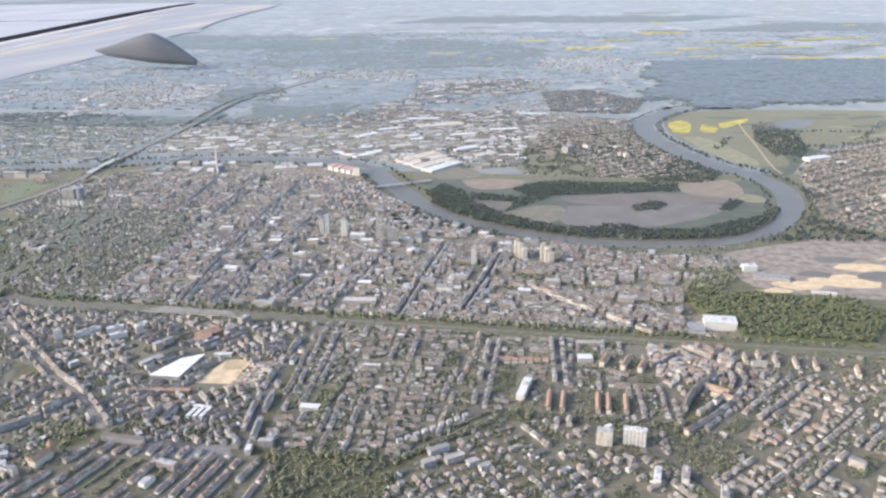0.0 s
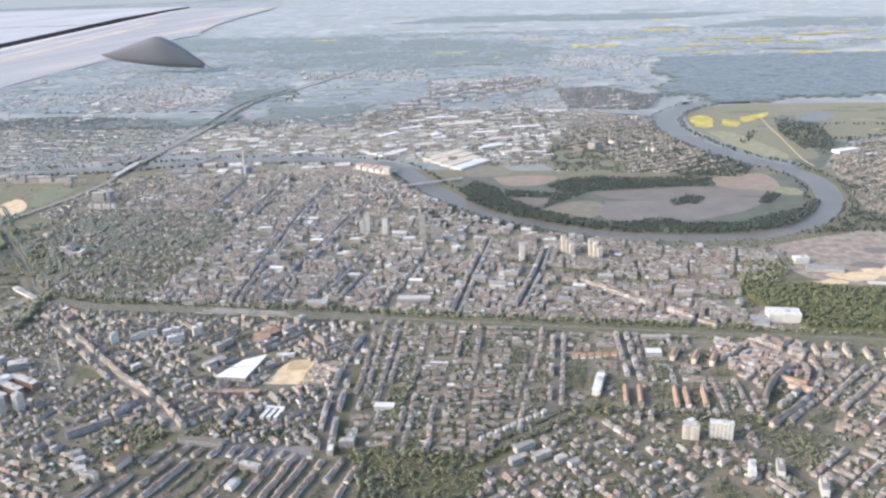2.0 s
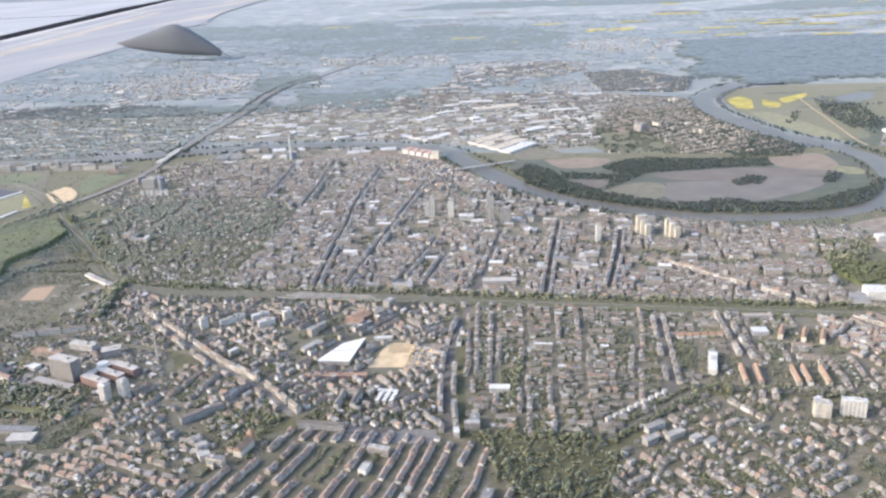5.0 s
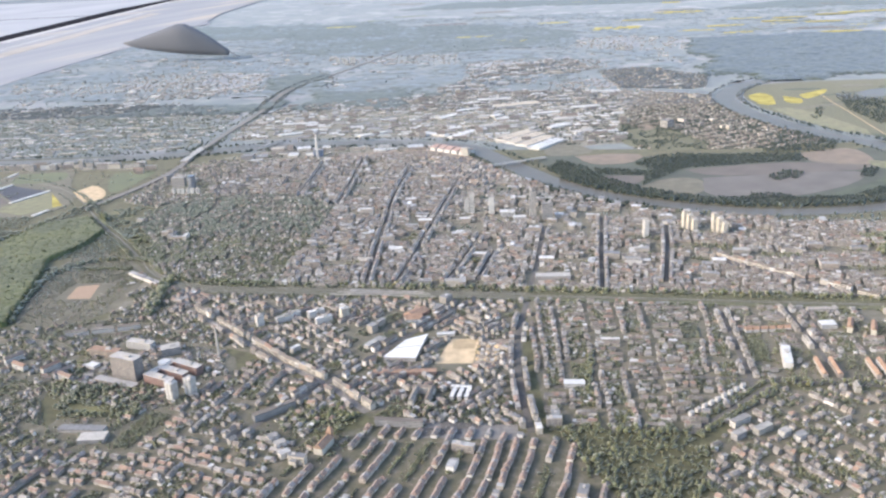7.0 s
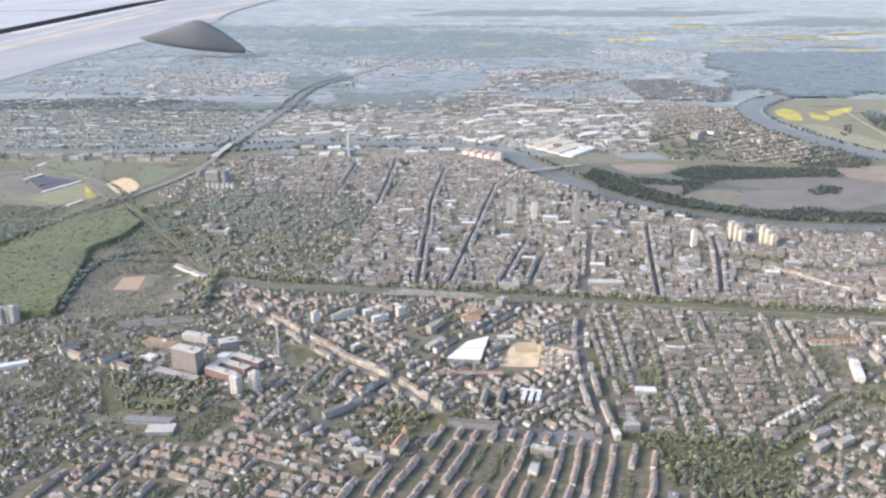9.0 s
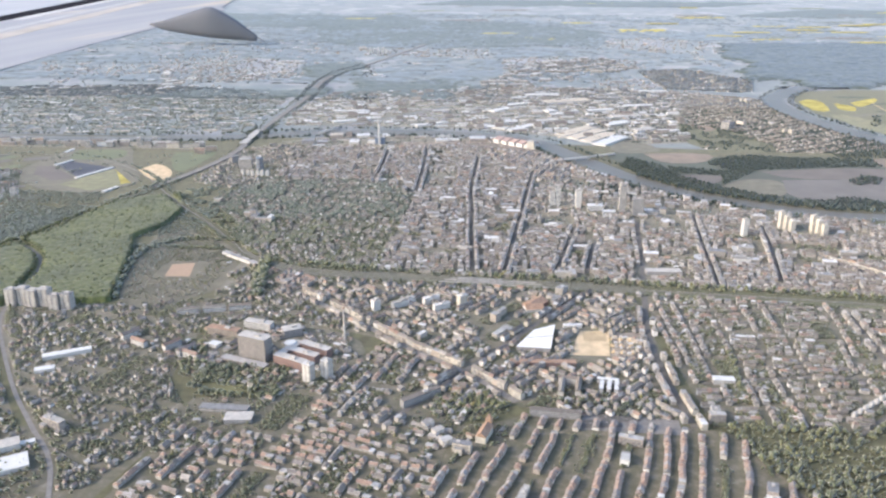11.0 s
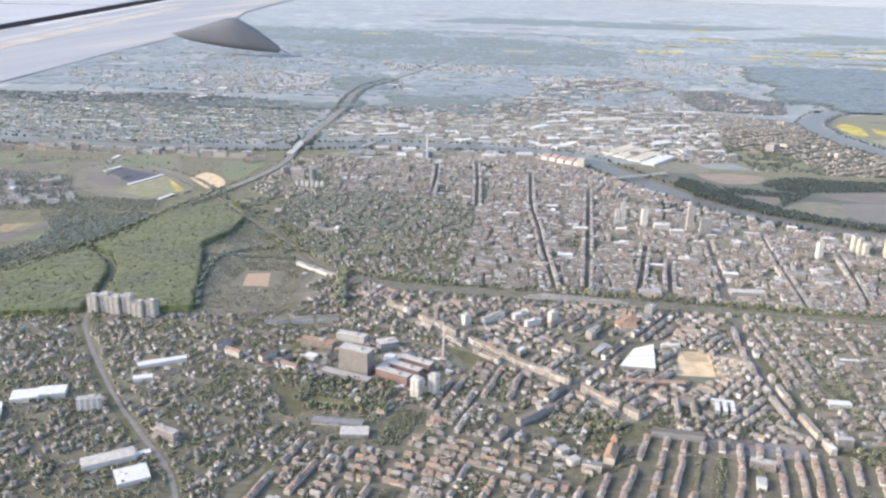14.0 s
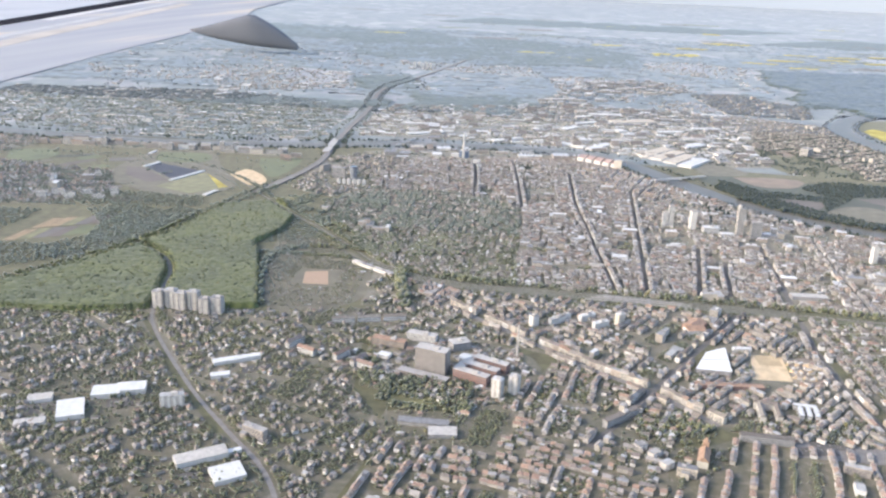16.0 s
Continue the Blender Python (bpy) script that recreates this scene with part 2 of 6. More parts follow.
# Blue sheen tint puts haze on the far plain.
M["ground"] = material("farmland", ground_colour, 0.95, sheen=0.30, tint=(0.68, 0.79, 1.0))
M["town"] = material("town_ground", town_colour, 0.92, sheen=0.3)
M["floor_wood"] = material("forest_floor", lambda nt: ramp(nt, noise_at(nt, 0.4, 5), [(0.3, (0.085, 0.10, 0.045)), (0.7, (0.15, 0.16, 0.06))]), 0.95, sheen=0.3)
M["canopy_green"] = material("green_canopy", lambda nt: mixed(nt, 1.0, ramp(nt, noise_at(nt, 0.9, 6, 0.7), [(0.32, (0.056, 0.074, 0.036)), (0.68, (0.108, 0.122, 0.050))]), ramp(nt, noise_at(nt, 0.05, 3), [(0.38, (0.85, 0.9, 1.0)), (0.62, (1.15, 1.15, 0.95))]), "MULTIPLY"), 0.9, sheen=0.18)
# Blue sheen and paler copies put distance haze into far woods and trees.
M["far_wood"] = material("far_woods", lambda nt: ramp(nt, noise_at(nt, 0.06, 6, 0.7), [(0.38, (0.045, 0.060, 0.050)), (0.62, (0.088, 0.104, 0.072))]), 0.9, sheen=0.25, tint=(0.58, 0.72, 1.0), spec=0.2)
M["hazed_wood"] = material("hazed_woods", lambda nt: ramp(nt, noise_at(nt, 0.09, 7, 0.75), [(0.36, (0.066, 0.080, 0.062)), (0.64, (0.108, 0.122, 0.086))]), 0.9, sheen=0.2, tint=(0.62, 0.76, 1.0), spec=0.2)
M["far_copse"] = material("hazed_far_copse", lambda nt: ramp(nt, noise_at(nt, 0.05, 6, 0.7), [(0.35, (0.080, 0.094, 0.074)), (0.65, (0.120, 0.130, 0.095))]), 0.9, sheen=0.33, tint=(0.62, 0.75, 1.0), spec=0.2)
M["far_leaf"] = material("hazed_far_foliage", island_colour([(0.0, (0.105, 0.12, 0.10)), (0.35, (0.13, 0.145, 0.12)), (0.7, (0.115, 0.13, 0.11))], 0.4), 0.9, sheen=0.6, tint=(0.60, 0.72, 1.0))
M["water"] = material("river_water", lambda nt: ramp(nt, noise_at(nt, 0.05, 4), [(0.3, (0.115, 0.108, 0.095)), (0.7, (0.15, 0.142, 0.125))]), 0.4, bump=(2.0, 0.3, 0.05), spec=0.25)


# ---- mesh helpers ----
def mesh_of(name, verts, faces):
    me = bpy.data.meshes.new(name)
    me.from_pydata(verts, [], faces)
    me.update()
    return me


class Pile:
    """Vertices and faces of many pieces that become one mesh."""
    def __init__(self):
        self.v, self.f = [], []

    def add(self, verts, faces):
        n = len(self.v)
        self.v += verts
        self.f += [tuple(i + n for i in f) for f in faces]

    def box(self, x, y, z, w, d, h, a=0.0, top=True):
        c, s = math.cos(a), math.sin(a)
        q = [(x + c * i * w / 2 - s * j * d / 2, y + s * i * w / 2 + c * j * d / 2) for i, j in ((-1, -1), (1, -1), (1, 1), (-1, 1))]
        fs = [(0, 1, 5, 4), (1, 2, 6, 5), (2, 3, 7, 6), (3, 0, 4, 7)]
        if top:
            fs += [(4, 5, 6, 7), (3, 2, 1, 0)]
        self.add([(u, v, z) for u, v in q] + [(u, v, z + h) for u, v in q], fs)

    def gable(self, x, y, z, w, d, h, a=0.0, hip=0.0):
        """A closed roof with its ridge along the width."""
        c, s = math.cos(a), math.sin(a)
        pts = [(-w / 2, -d / 2, 0), (w / 2, -d / 2, 0), (w / 2, d / 2, 0), (-w / 2, d / 2, 0), (-w / 2 + hip, 0, h), (w / 2 - hip, 0, h)]
        self.add([(x + c * u - s * v, y + s * u + c * v, z + k) for u, v, k in pts], [(0, 1, 5, 4), (2, 3, 4, 5), (1, 2, 5), (3, 0, 4), (3, 2, 1, 0)])

    def prism(self, ring, z0, z1):
        n = len(ring)
        self.add([(x, y, z0) for x, y in ring] + [(x, y, z1) for x, y in ring],
                 [(i, (i + 1) % n, n + (i + 1) % n, n + i) for i in range(n)] + [tuple(range(n, 2 * n)), tuple(range(n - 1, -1, -1))])

    def tube(self, x, y, z0, z1, r0, r1, n=12):
        self.add([(x + r * math.cos(k * math.tau / n), y + r * math.sin(k * math.tau / n), z) for z, r in ((z0, r0), (z1, r1)) for k in range(n)],
                 [(i, (i + 1) % n, n + (i + 1) % n, n + i) for i in range(n)] + [tuple(range(n, 2 * n)), tuple(range(n - 1, -1, -1))])

    def make(self, name, mat, parent=None, label=""):
        ob = new(name, mesh_of(name, self.v, self.f))
        ob.data.materials.append(mat)
        ob.parent = parent
        if label:
            ob["label"] = label
        return ob


def inside(x, y, poly):
    hit, j = False, len(poly) - 1
    for i in range(len(poly)):
        (xi, yi), (xj, yj) = poly[i], poly[j]
        if (yi > y) != (yj > y) and x < (xj - xi) * (y - yi) / (yj - yi) + xi:
            hit = not hit
        j = i
    return hit


def curve(points, step=4.0):
    """A smooth line through the points of the plan."""
    out = []
    p = [points[0]] + list(points) + [points[-1]]
    for a, b, c, d in zip(p, p[1:], p[2:], p[3:]):
        n = max(2, int(math.dist(b, c) / step))
        for k in range(n):
            t = k / n
            out.append(tuple(0.5 * (2 * b[i] + (c[i] - a[i]) * t + (2 * a[i] - 5 * b[i] + 4 * c[i] - d[i]) * t * t
                                    + (3 * b[i] - a[i] - 3 * c[i] + d[i]) * t ** 3) for i in (0, 1)))
    out.append(points[-1])
    return out


def sides(line, width):
    left, right = [], []
    for i, (x, y) in enumerate(line):
        a, b = line[max(0, i - 1)], line[min(len(line) - 1, i + 1)]
        dx, dy = b[0] - a[0], b[1] - a[1]
        n = math.hypot(dx, dy) or 1
        w = (width(i / len(line)) if callable(width) else width) / 2
        left.append((x - dy / n * w, y + dx / n * w))
        right.append((x + dy / n * w, y - dx / n * w))
    return left, right


def ribbon(name, line, width, z, mat, label, category, thick=0.05):
    l, r = sides(line, width)
    n = len(line)
    v = [(x, y, z) for x, y in l] + [(x, y, z) for x, y in r] + [(x, y, z - thick) for x, y in l] + [(x, y, z - thick) for x, y in r]
    f = [(n + i, n + i + 1, i + 1, i) for i in range(n - 1)]
    f += [(i, i + 1, 2 * n + i + 1, 2 * n + i) for i in range(n - 1)] + [(n + i + 1, n + i, 3 * n + i, 3 * n + i + 1) for i in range(n - 1)]
    ob = new(name, mesh_of(name, v, f))
    ob.data.materials.append(mat)
    return tagged(ob, label, category, kind="structure")


def patch(name, ring, z, mat, label, category, wobble=0.0):
    """A piece of ground with a slightly uneven outline."""
    if wobble:
        ring = curve(list(ring) + [ring[0]], 5.0)[:-1]
        ring = [(x + wobble * noise.noise((x * 0.2, y * 0.2, 1)), y + wobble * noise.noise((x * 0.2, y * 0.2, 7))) for x, y in ring]
    p = Pile()
    p.prism(ring, z - 0.03, z)
    return tagged(p.make(name, mat), label, category, kind="structure")


NEAR = {}


def distance_grid(line, reach, cell=4.0):
    """Marks the cells within reach of a line, to keep houses and trees off it."""
    for (x0, y0), (x1, y1) in zip(line, line[1:]):
        for i in range(int(min(x0, x1) - reach - cell) // int(cell), int(max(x0, x1) + reach + cell) // int(cell) + 1):
            for j in range(int(min(y0, y1) - reach - cell) // int(cell), int(max(y0, y1) + reach + cell) // int(cell) + 1):
                NEAR.setdefault((i, j), []).append((x0, y0, x1, y1, reach))


def on_line(x, y, extra=0.0):
    for x0, y0, x1, y1, reach in NEAR.get((int(x // 4), int(y // 4)), ()):
        dx, dy = x1 - x0, y1 - y0
        t = max(0, min(1, ((x - x0) * dx + (y - y0) * dy) / (dx * dx + dy * dy + 1e-9)))
        if math.hypot(x - x0 - t * dx, y - y0 - t * dy) < reach + extra:
            return True
    return False


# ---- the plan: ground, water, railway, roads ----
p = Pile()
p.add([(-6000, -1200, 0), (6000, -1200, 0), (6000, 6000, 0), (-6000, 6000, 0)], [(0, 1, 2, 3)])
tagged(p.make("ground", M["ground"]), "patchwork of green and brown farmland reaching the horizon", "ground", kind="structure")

RIVER = curve([(330, 700), (230, 690), (170, 650), (142, 605), (135, 570), (139, 525), (151, 484), (164, 456), (178, 435), (186, 408), (182, 375), (170, 346),
               (153, 328), (132, 319), (103, 316), (81, 320), (57, 330), (36, 343), (18, 362), (1, 389), (-12, 412), (-30, 441), (-55, 452), (-84, 458),
               (-118, 456), (-148, 452), (-206, 432), (-273, 423), (-328, 423), (-366, 425), (-460, 440), (-620, 470)])
ribbon("water", RIVER, lambda u: 8.5 + 3.5 * min(1.0, max(0.0, (RIVER[min(len(RIVER) - 1, int(u * len(RIVER)))][1] - 330) / 50)), 0.06, M["water"], "slow grey-brown river winding between the banks", "river", 0.1)
distance_grid(RIVER, 8.0)
HARBOUR = curve([(-168, 454), (-137, 479), (-119, 500), (-100, 527), (-86, 545)])
ribbon("water", HARBOUR, 4.5, 0.07, M["water"], "narrow grey harbour basin off the river", "harbour")
distance_grid(HARBOUR, 4.0)

RAIL = curve([(-350, 372), (-284, 382), (-256, 381), (-237, 372), (-217, 358), (-199, 339), (-184, 320), (-168, 301), (-153, 285), (-136, 265), (-121, 247), (-98, 237), (-62, 235), (-29, 233.5), (39, 230), (97, 226.5), (145, 225), (200, 222), (330, 215)])
EAST_RAIL = [q for q in RAIL if q[0] > -116]
ribbon("railway_bed", [q for q in RAIL if q[0] < -110], 1.6, 0.10, M["ballast"], "narrow gravel railway bed curving past the forest", "railway")
ribbon("railway_bed", EAST_RAIL, lambda u: 3.2 + 3.2 * math.exp(-((u - 0.17) / 0.13) ** 2), 0.11, M["ballast"], "broad gravel railway bed with several tracks", "railway")
distance_grid(EAST_RAIL, 3.6)
distance_grid([q for q in RAIL if q[0] < -112], 1.8)
for k, off in enumerate((-2.9, -2.4, -1.9, -1.2, -0.8, 0.0, 0.4, 1.1, 1.5, 2.3, 2.7)):
    l, r = sides(RAIL, abs(2 * off))
    keep = [q for q in (l if off > 0 else r) if abs(off) < 0.5 or (q[0] > -112 and (abs(off) < 1.0 or q[0] < 8))]
    ribbon("railway_track", keep, 0.17, 0.15, M["rail_steel"], "steel railway track on brown gravel", "track", 0.03)
for off, w in ((-3.6, 1.0), (3.6, 1.2), (-0.4, 0.4), (0.75, 0.3), (-1.55, 0.3), (-2.15, 0.15), (1.3, 0.12), (-2.4, 1.9), (2.6, 2.0)):
    l, r = sides(EAST_RAIL if abs(off) > 3 or abs(off) < 2.2 else [q for q in EAST_RAIL if q[0] > 4], abs(2 * off))
    ribbon("verge", l if off > 0 else r, w, 0.13 + 0.004 * w, M["verge"], "strip of weeds and grass along the railway", "verge", 0.03)

HIGHWAY = curve([(-150, 1000), (-175, 830), (-188, 755), (-199, 705), (-200, 650), (-191, 566), (-188, 496), (-185, 441), (-181, 400), (-183, 371), (-188, 346), (-194, 324),
                 (-199, 300), (-202, 280), (-206, 258), (-217, 234), (-232, 208), (-260, 170)])
DIAG = curve([(-97, 219), (-93, 215.5), (-84, 208), (-76, 201), (-66, 192), (-58, 185), (-44, 175), (-31, 162)])
CROSS = curve([(-60, 148), (-44, 175), (-28, 202), (-12, 229)])
NSROAD = curve([(11, 300), (9.5, 285), (8, 258), (5.5, 236), (4.5, 222), (3, 206), (3, 190), (4.5, 172), (7, 155)])
FROAD = curve([(-209, 254), (-194, 242), (-186, 229), (-181, 211), (-174, 191), (-151, 160), (-135, 142), (-122, 128), (-110, 105)])
EASTROAD = curve([(67, 266), (78, 254), (98, 236), (112, 222), (126, 206), (120, 190), (108, 176)])
LONGSTREETS = [DIAG, CROSS, NSROAD, FROAD, EASTROAD, curve([(-85, 426), (-81, 380), (-78, 332)]), curve([(-29, 372), (-33, 306), (-35, 272), (-37, 241)]),
               curve([(-104, 412), (-101, 380), (-99, 345)]), curve([(-56, 400), (-55, 340), (-52, 305), (-50, 276), (-47, 241)]), curve([(78, 224), (80, 184), (80, 176)]),
               curve([(60, 222), (59, 182), (58, 176)]), curve([(48, 243), (53, 274), (56, 300)]), curve([(28, 236), (30, 270), (33, 310)]), curve([(-13, 290), (-18, 259), (-21, 242)]), curve([(-6, 276), (-8, 266), (-11, 244)]),
               curve([(12, 175), (40, 181), (62, 180), (90, 178), (108, 176)]), curve([(95, 175), (109, 156), (130, 125)]),
               curve([(138, 222), (149, 213), (155, 182), (170, 150)]), curve([(41, 156), (52, 167), (63, 178)])]
for i, road in enumerate(LONGSTREETS):
    ribbon("road", road, 0.95 if i == 3 else 1.7 if i < 5 else 1.2, 0.085 + 0.004 * i, M["road_pale" if i in (0, 3) else "asphalt"], "asphalt town street between rows of houses", "street")
    distance_grid(road, 0.8 if i == 3 or i > 4 else 1.2)
distance_grid([q for q in HIGHWAY if q[1] > 330], 4.0)
distance_grid([q for q in HIGHWAY if q[1] < 335], 1.4)

PLACES = {
    "forest": [(-260, 190), (-234, 208), (-219, 232), (-208, 258), (-203, 282), (-199, 303), (-177, 319), (-166, 297), (-165, 277), (-170, 262), (-163, 246), (-150, 206), (-178, 200), (-200, 193)],
    "clearing": [(-160, 246), (-147, 207), (-125, 214), (-126, 248), (-150, 272), (-163, 272)],
    "lot": [(-18.3, 186.6), (-8.3, 187), (-7.4, 201.4), (-15.2, 201)],
    "hall": [(-34, 187), (-27, 204), (-20, 205), (-22, 187)],
    "hospital": [(-112, 166), (-84, 160), (-70, 178), (-76, 192), (-100, 198), (-114, 188)],
    "wood_east": [(122, 252), (120, 264), (136, 265), (172, 264), (180, 250), (169, 230), (133, 231)],
    "site_east": [(137, 306), (160, 318), (190, 330), (240, 322), (260, 290), (200, 266), (150, 270), (140, 290)],
    "park": [(14, 156), (38, 157), (44, 148), (38, 130), (26, 130), (18, 146)],
    "white_block": [(117, 228), (117, 246), (133, 246), (133, 228)],
    "meadow_sw": [(-104, 160), (-92, 160), (-92, 168), (-104, 168)],
    "towers": [(-26, 306), (16, 306), (16, 326), (-26, 326)],
    "station": [(4, 240), (22, 240), (22, 253), (4, 253)],
    "harbour_yard": [(-104, 430), (-60, 440), (-34, 430), (-20, 408), (-40, 414), (-70, 424), (-104, 418)],
    "shops": [(-180, 138), (-156, 138), (-156, 160), (-180, 160)],
    "shops_south": [(-145, 115), (-122, 115), (-122, 138), (-145, 138)],
}
PLACES["lot_front"] = [(-19, 183.6), (-7.6, 184), (-7.6, 187.5), (-19, 187.5)]
PLACES["lot_yard"] = [(-7.6, 187.5), (-1.6, 187.5), (-2.2, 200.5), (-6.8, 200.5)]
PLACES["embankment_row"] = [(41.5, 161.5), (58.5, 177.5), (57, 179.5), (40, 163.5)]
PLACES["slabs_mid"] = [(67, 183), (75, 181), (99, 180), (99, 193), (75, 196), (67, 197)]
PLACES["park_east"] = [(104, 172), (113, 176), (122, 172), (116, 159), (106, 157)]
PLACES["gardens_north"] = [(57, 500), (79, 490), (97, 446), (96, 428), (72, 427), (54, 445)]
PLACES["slabs_north"] = [(89, 203), (104, 203), (104, 215), (89, 215)]
PLACES["estate"] = [(128, 209), (162, 203), (162, 220), (128, 221)]
PLACES["flats"] = [(-182, 197), (-156, 197), (-156, 206), (-182, 206)]
PLACES["school"] = [(-104, 144), (-86, 144), (-86, 156), (-104, 156)]
PLACES["church"] = [(-43, 143), (-32, 143), (-32, 151), (-43, 151)]
PLACES["pair"] = [(60, 290), (79, 288), (79, 299), (60, 301)]
PLACES["twin_slabs"] = [(85, 164), (102, 164), (102, 173), (85, 173)]
PLACES["power"] = [(-122, 416), (-100, 416), (-100, 434), (-122, 434)]
PLACES["round_tower"] = [(-170, 348), (-145, 348), (-145, 372), (-170, 372)]
PLACES["car_shop"] = [(-152, 160), (-138, 160), (-138, 177), (-152, 177)]
AVOID = list(PLACES.values())
for x, y, w, d in ((-27, 216.5, 8, 7), (-19, 168.5, 6, 9), (-10.5, 170.5, 6, 7), (-53, 160, 10, 11), (-22.5, 156.5, 13, 3), (-116.5, 203, 21, 7), (-130, 181.5, 12, 9), (-115.5, 177.5, 13, 9),
                   (-120, 144, 9, 6), (56, 158, 16, 11), (114, 195, 6, 12), (-124, 245, 15, 9), (-260, 304, 30, 12), (-72, 209, 8, 8), (-66, 213, 7, 5)):
    AVOID.append([(x - w / 2, y - d / 2), (x + w / 2, y - d / 2), (x + w / 2, y + d / 2), (x - w / 2, y + d / 2)])


def free(x, y):
    return not on_line(x, y) and not any(inside(x, y, q) for q in AVOID)


patch("grassland", [(-520, 40), (520, 40), (480, 430), (200, 440), (60, 430), (-100, 440), (-460, 425)], 0.015, M["rough_grass"], "rough grass, hedges and waste ground round the town", "grass")
patch("forest_floor", PLACES["forest"], 0.05, M["floor_wood"], "shaded green forest floor under dense trees", "forest floor")
patch("forest_floor", PLACES["wood_east"], 0.05, M["floor_wood"], "shaded forest floor beside the railway", "forest floor")
for name in ("hospital", "white_block", "towers", "station", "shops", "shops_south", "slabs_mid", "slabs_north", "estate", "flats", "school", "church", "pair", "twin_slabs", "power", "round_tower", "car_shop"):
    patch("town_ground", PLACES[name], 0.052, M["town"], "paved yards and lawns round large buildings", "town ground", 0.3)
patch("lawn", PLACES["clearing"], 0.055, M["dry_meadow"], "allotment gardens and rough grass beside the forest", "gardens", 1.0)
patch("lawn", PLACES["park"], 0.055, M["rough_grass"], "green park meadow among dark trees", "park", 1.0)
patch("lawn", PLACES["meadow_sw"], 0.06, M["meadow"], "small green lawn ringed by trees", "lawn", 0.6)
patch("sand_lot", [(-21.5, 198.5), (-5, 201.5), (1.5, 202), (0.5, 187), (-8, 186.5), (-8, 199)], 0.055, M["rubble"], "brown earth and building rubble round the lot", "building lot", 0.5)
patch("sand_lot", PLACES["lot"], 0.06, M["sand"], "bare sandy building lot, pale ochre", "building lot")
patch("sand_lot", [(-14.6, 200.6), (-8.2, 201), (-8.5, 195.4), (-14.4, 195.2)], 0.066, M["dug_sand"], "darker dug earth on the sandy building lot", "building lot")
patch("sand_lot", PLACES["site_east"], 0.06, M["rubble"], "wide cleared industrial site of pale rubble and earth", "cleared site", 1.5)
for k, (x, y, w, d) in enumerate(((160, 276, 9, 4), (176, 281, 13, 6), (196, 286, 14, 7), (188, 296, 12, 4), (212, 294, 16, 6), (168, 287, 6, 3), (226, 302, 12, 6), (204, 306, 9, 3), (180, 304, 8, 2.5), (150, 270, 6, 2))):
    patch("sand_lot", [(x - w, y - 0.3 * d), (x - 0.3 * w, y - d), (x + 0.7 * w, y - 0.8 * d), (x + w, y + 0.4 * d), (x + 0.2 * w, y + d), (x - 0.7 * w, y + 0.7 * d)], 0.08 + 0.004 * k, M["sand" if k % 3 < 2 else "crop_pale"], "bare patch of sand and earth on the cleared site", "sand", 2.5)
patch("sand_lot", PLACES["harbour_yard"], 0.06, M["rubble"], "cleared harbour quay of pale gravel", "quay", 1.0)
patch("sports_pitch", [(-145, 238), (-138, 240), (-135, 228), (-143, 227.5)], 0.08, M["clay_court"], "orange clay sports pitch among trees", "sports pitch")

ISLAND = [(8, 406), (15, 420), (53, 412), (81, 414), (131, 412), (163, 420), (176, 425), (177, 392), (162, 354), (127, 337), (92, 332), (69, 342), (42, 357), (24, 375)]
patch("field", ISLAND, 0.055, M["bank_grass"], "low grassy river meadow inside the bend", "meadow", 1.0)
patch("field", [(82, 368), (92, 371), (151, 378), (144, 359), (124, 344), (104, 336), (88, 336), (79, 346)], 0.075, M["crop_pale"], "pale ploughed field inside the river bend", "field", 1.0)
patch("field", [(76, 385), (125, 396), (163, 388), (149, 379.5), (92, 373)], 0.08, M["crop_brown"], "purple-brown ploughed field inside the river bend", "field", 0.8)
patch("field", [(53, 356), (66, 369), (80, 368), (78, 346), (67, 342)], 0.08, M["dry_meadow"], "olive brown meadow inside the river bend", "field", 0.8)
patch("field", [(138, 415), (163, 424), (167, 403), (161, 390), (138, 397)], 0.085, M["tan_field"], "tan ploughed field near the bank", "field", 0.8)
patch("field", [(163, 398), (173, 394), (172, 382), (162, 384)], 0.09, M["meadow"], "yellow-green meadow near the bank", "field", 0.6)
patch("field", [(147, 355), (169, 374), (163, 348), (144, 340), (124, 336)], 0.09, M["shaded_meadow"], "green meadow along the inner bank", "field", 0.8)
patch("field", [(27, 417), (53, 420), (61, 413), (50, 399), (34, 400)], 0.08, M["tan_field"], "small brown field by the water", "field", 0.8)
patch("field", [(36, 375), (57, 374), (51, 360), (41, 360)], 0.08, M["crop_brown"], "small purple-brown field between dark trees", "field", 0.6)
patch("field", [(61, 502), (75, 499), (77, 486), (69, 479)], 0.09, M["tan_field"], "bare sports ground among gardens", "sports ground", 0.6)
patch("field", [(11, 430), (23, 451), (36, 431), (34, 422), (15, 417)], 0.075, M["dry_meadow"], "olive field between halls and river", "field", 0.8)
patch("field", PLACES["gardens_north"], 0.075, M["verge"], "rough green slope above the river meadow", "grass", 1.5)
patch("field", [(152, 590), (163, 601), (168, 590), (162, 555), (153, 556)], 0.07, M["rape"], "bright yellow rapeseed field in bloom", "rapeseed field", 1.0)
patch("field", [(187, 590), (210, 611), (205, 594), (187, 573)], 0.07, M["rape"], "bright yellow rapeseed field in bloom", "rapeseed field", 1.0)
patch("field", [(175, 586), (184, 573), (178, 556), (171, 563)], 0.07, M["rape"], "bright yellow rapeseed field in bloom", "rapeseed field", 1.0)
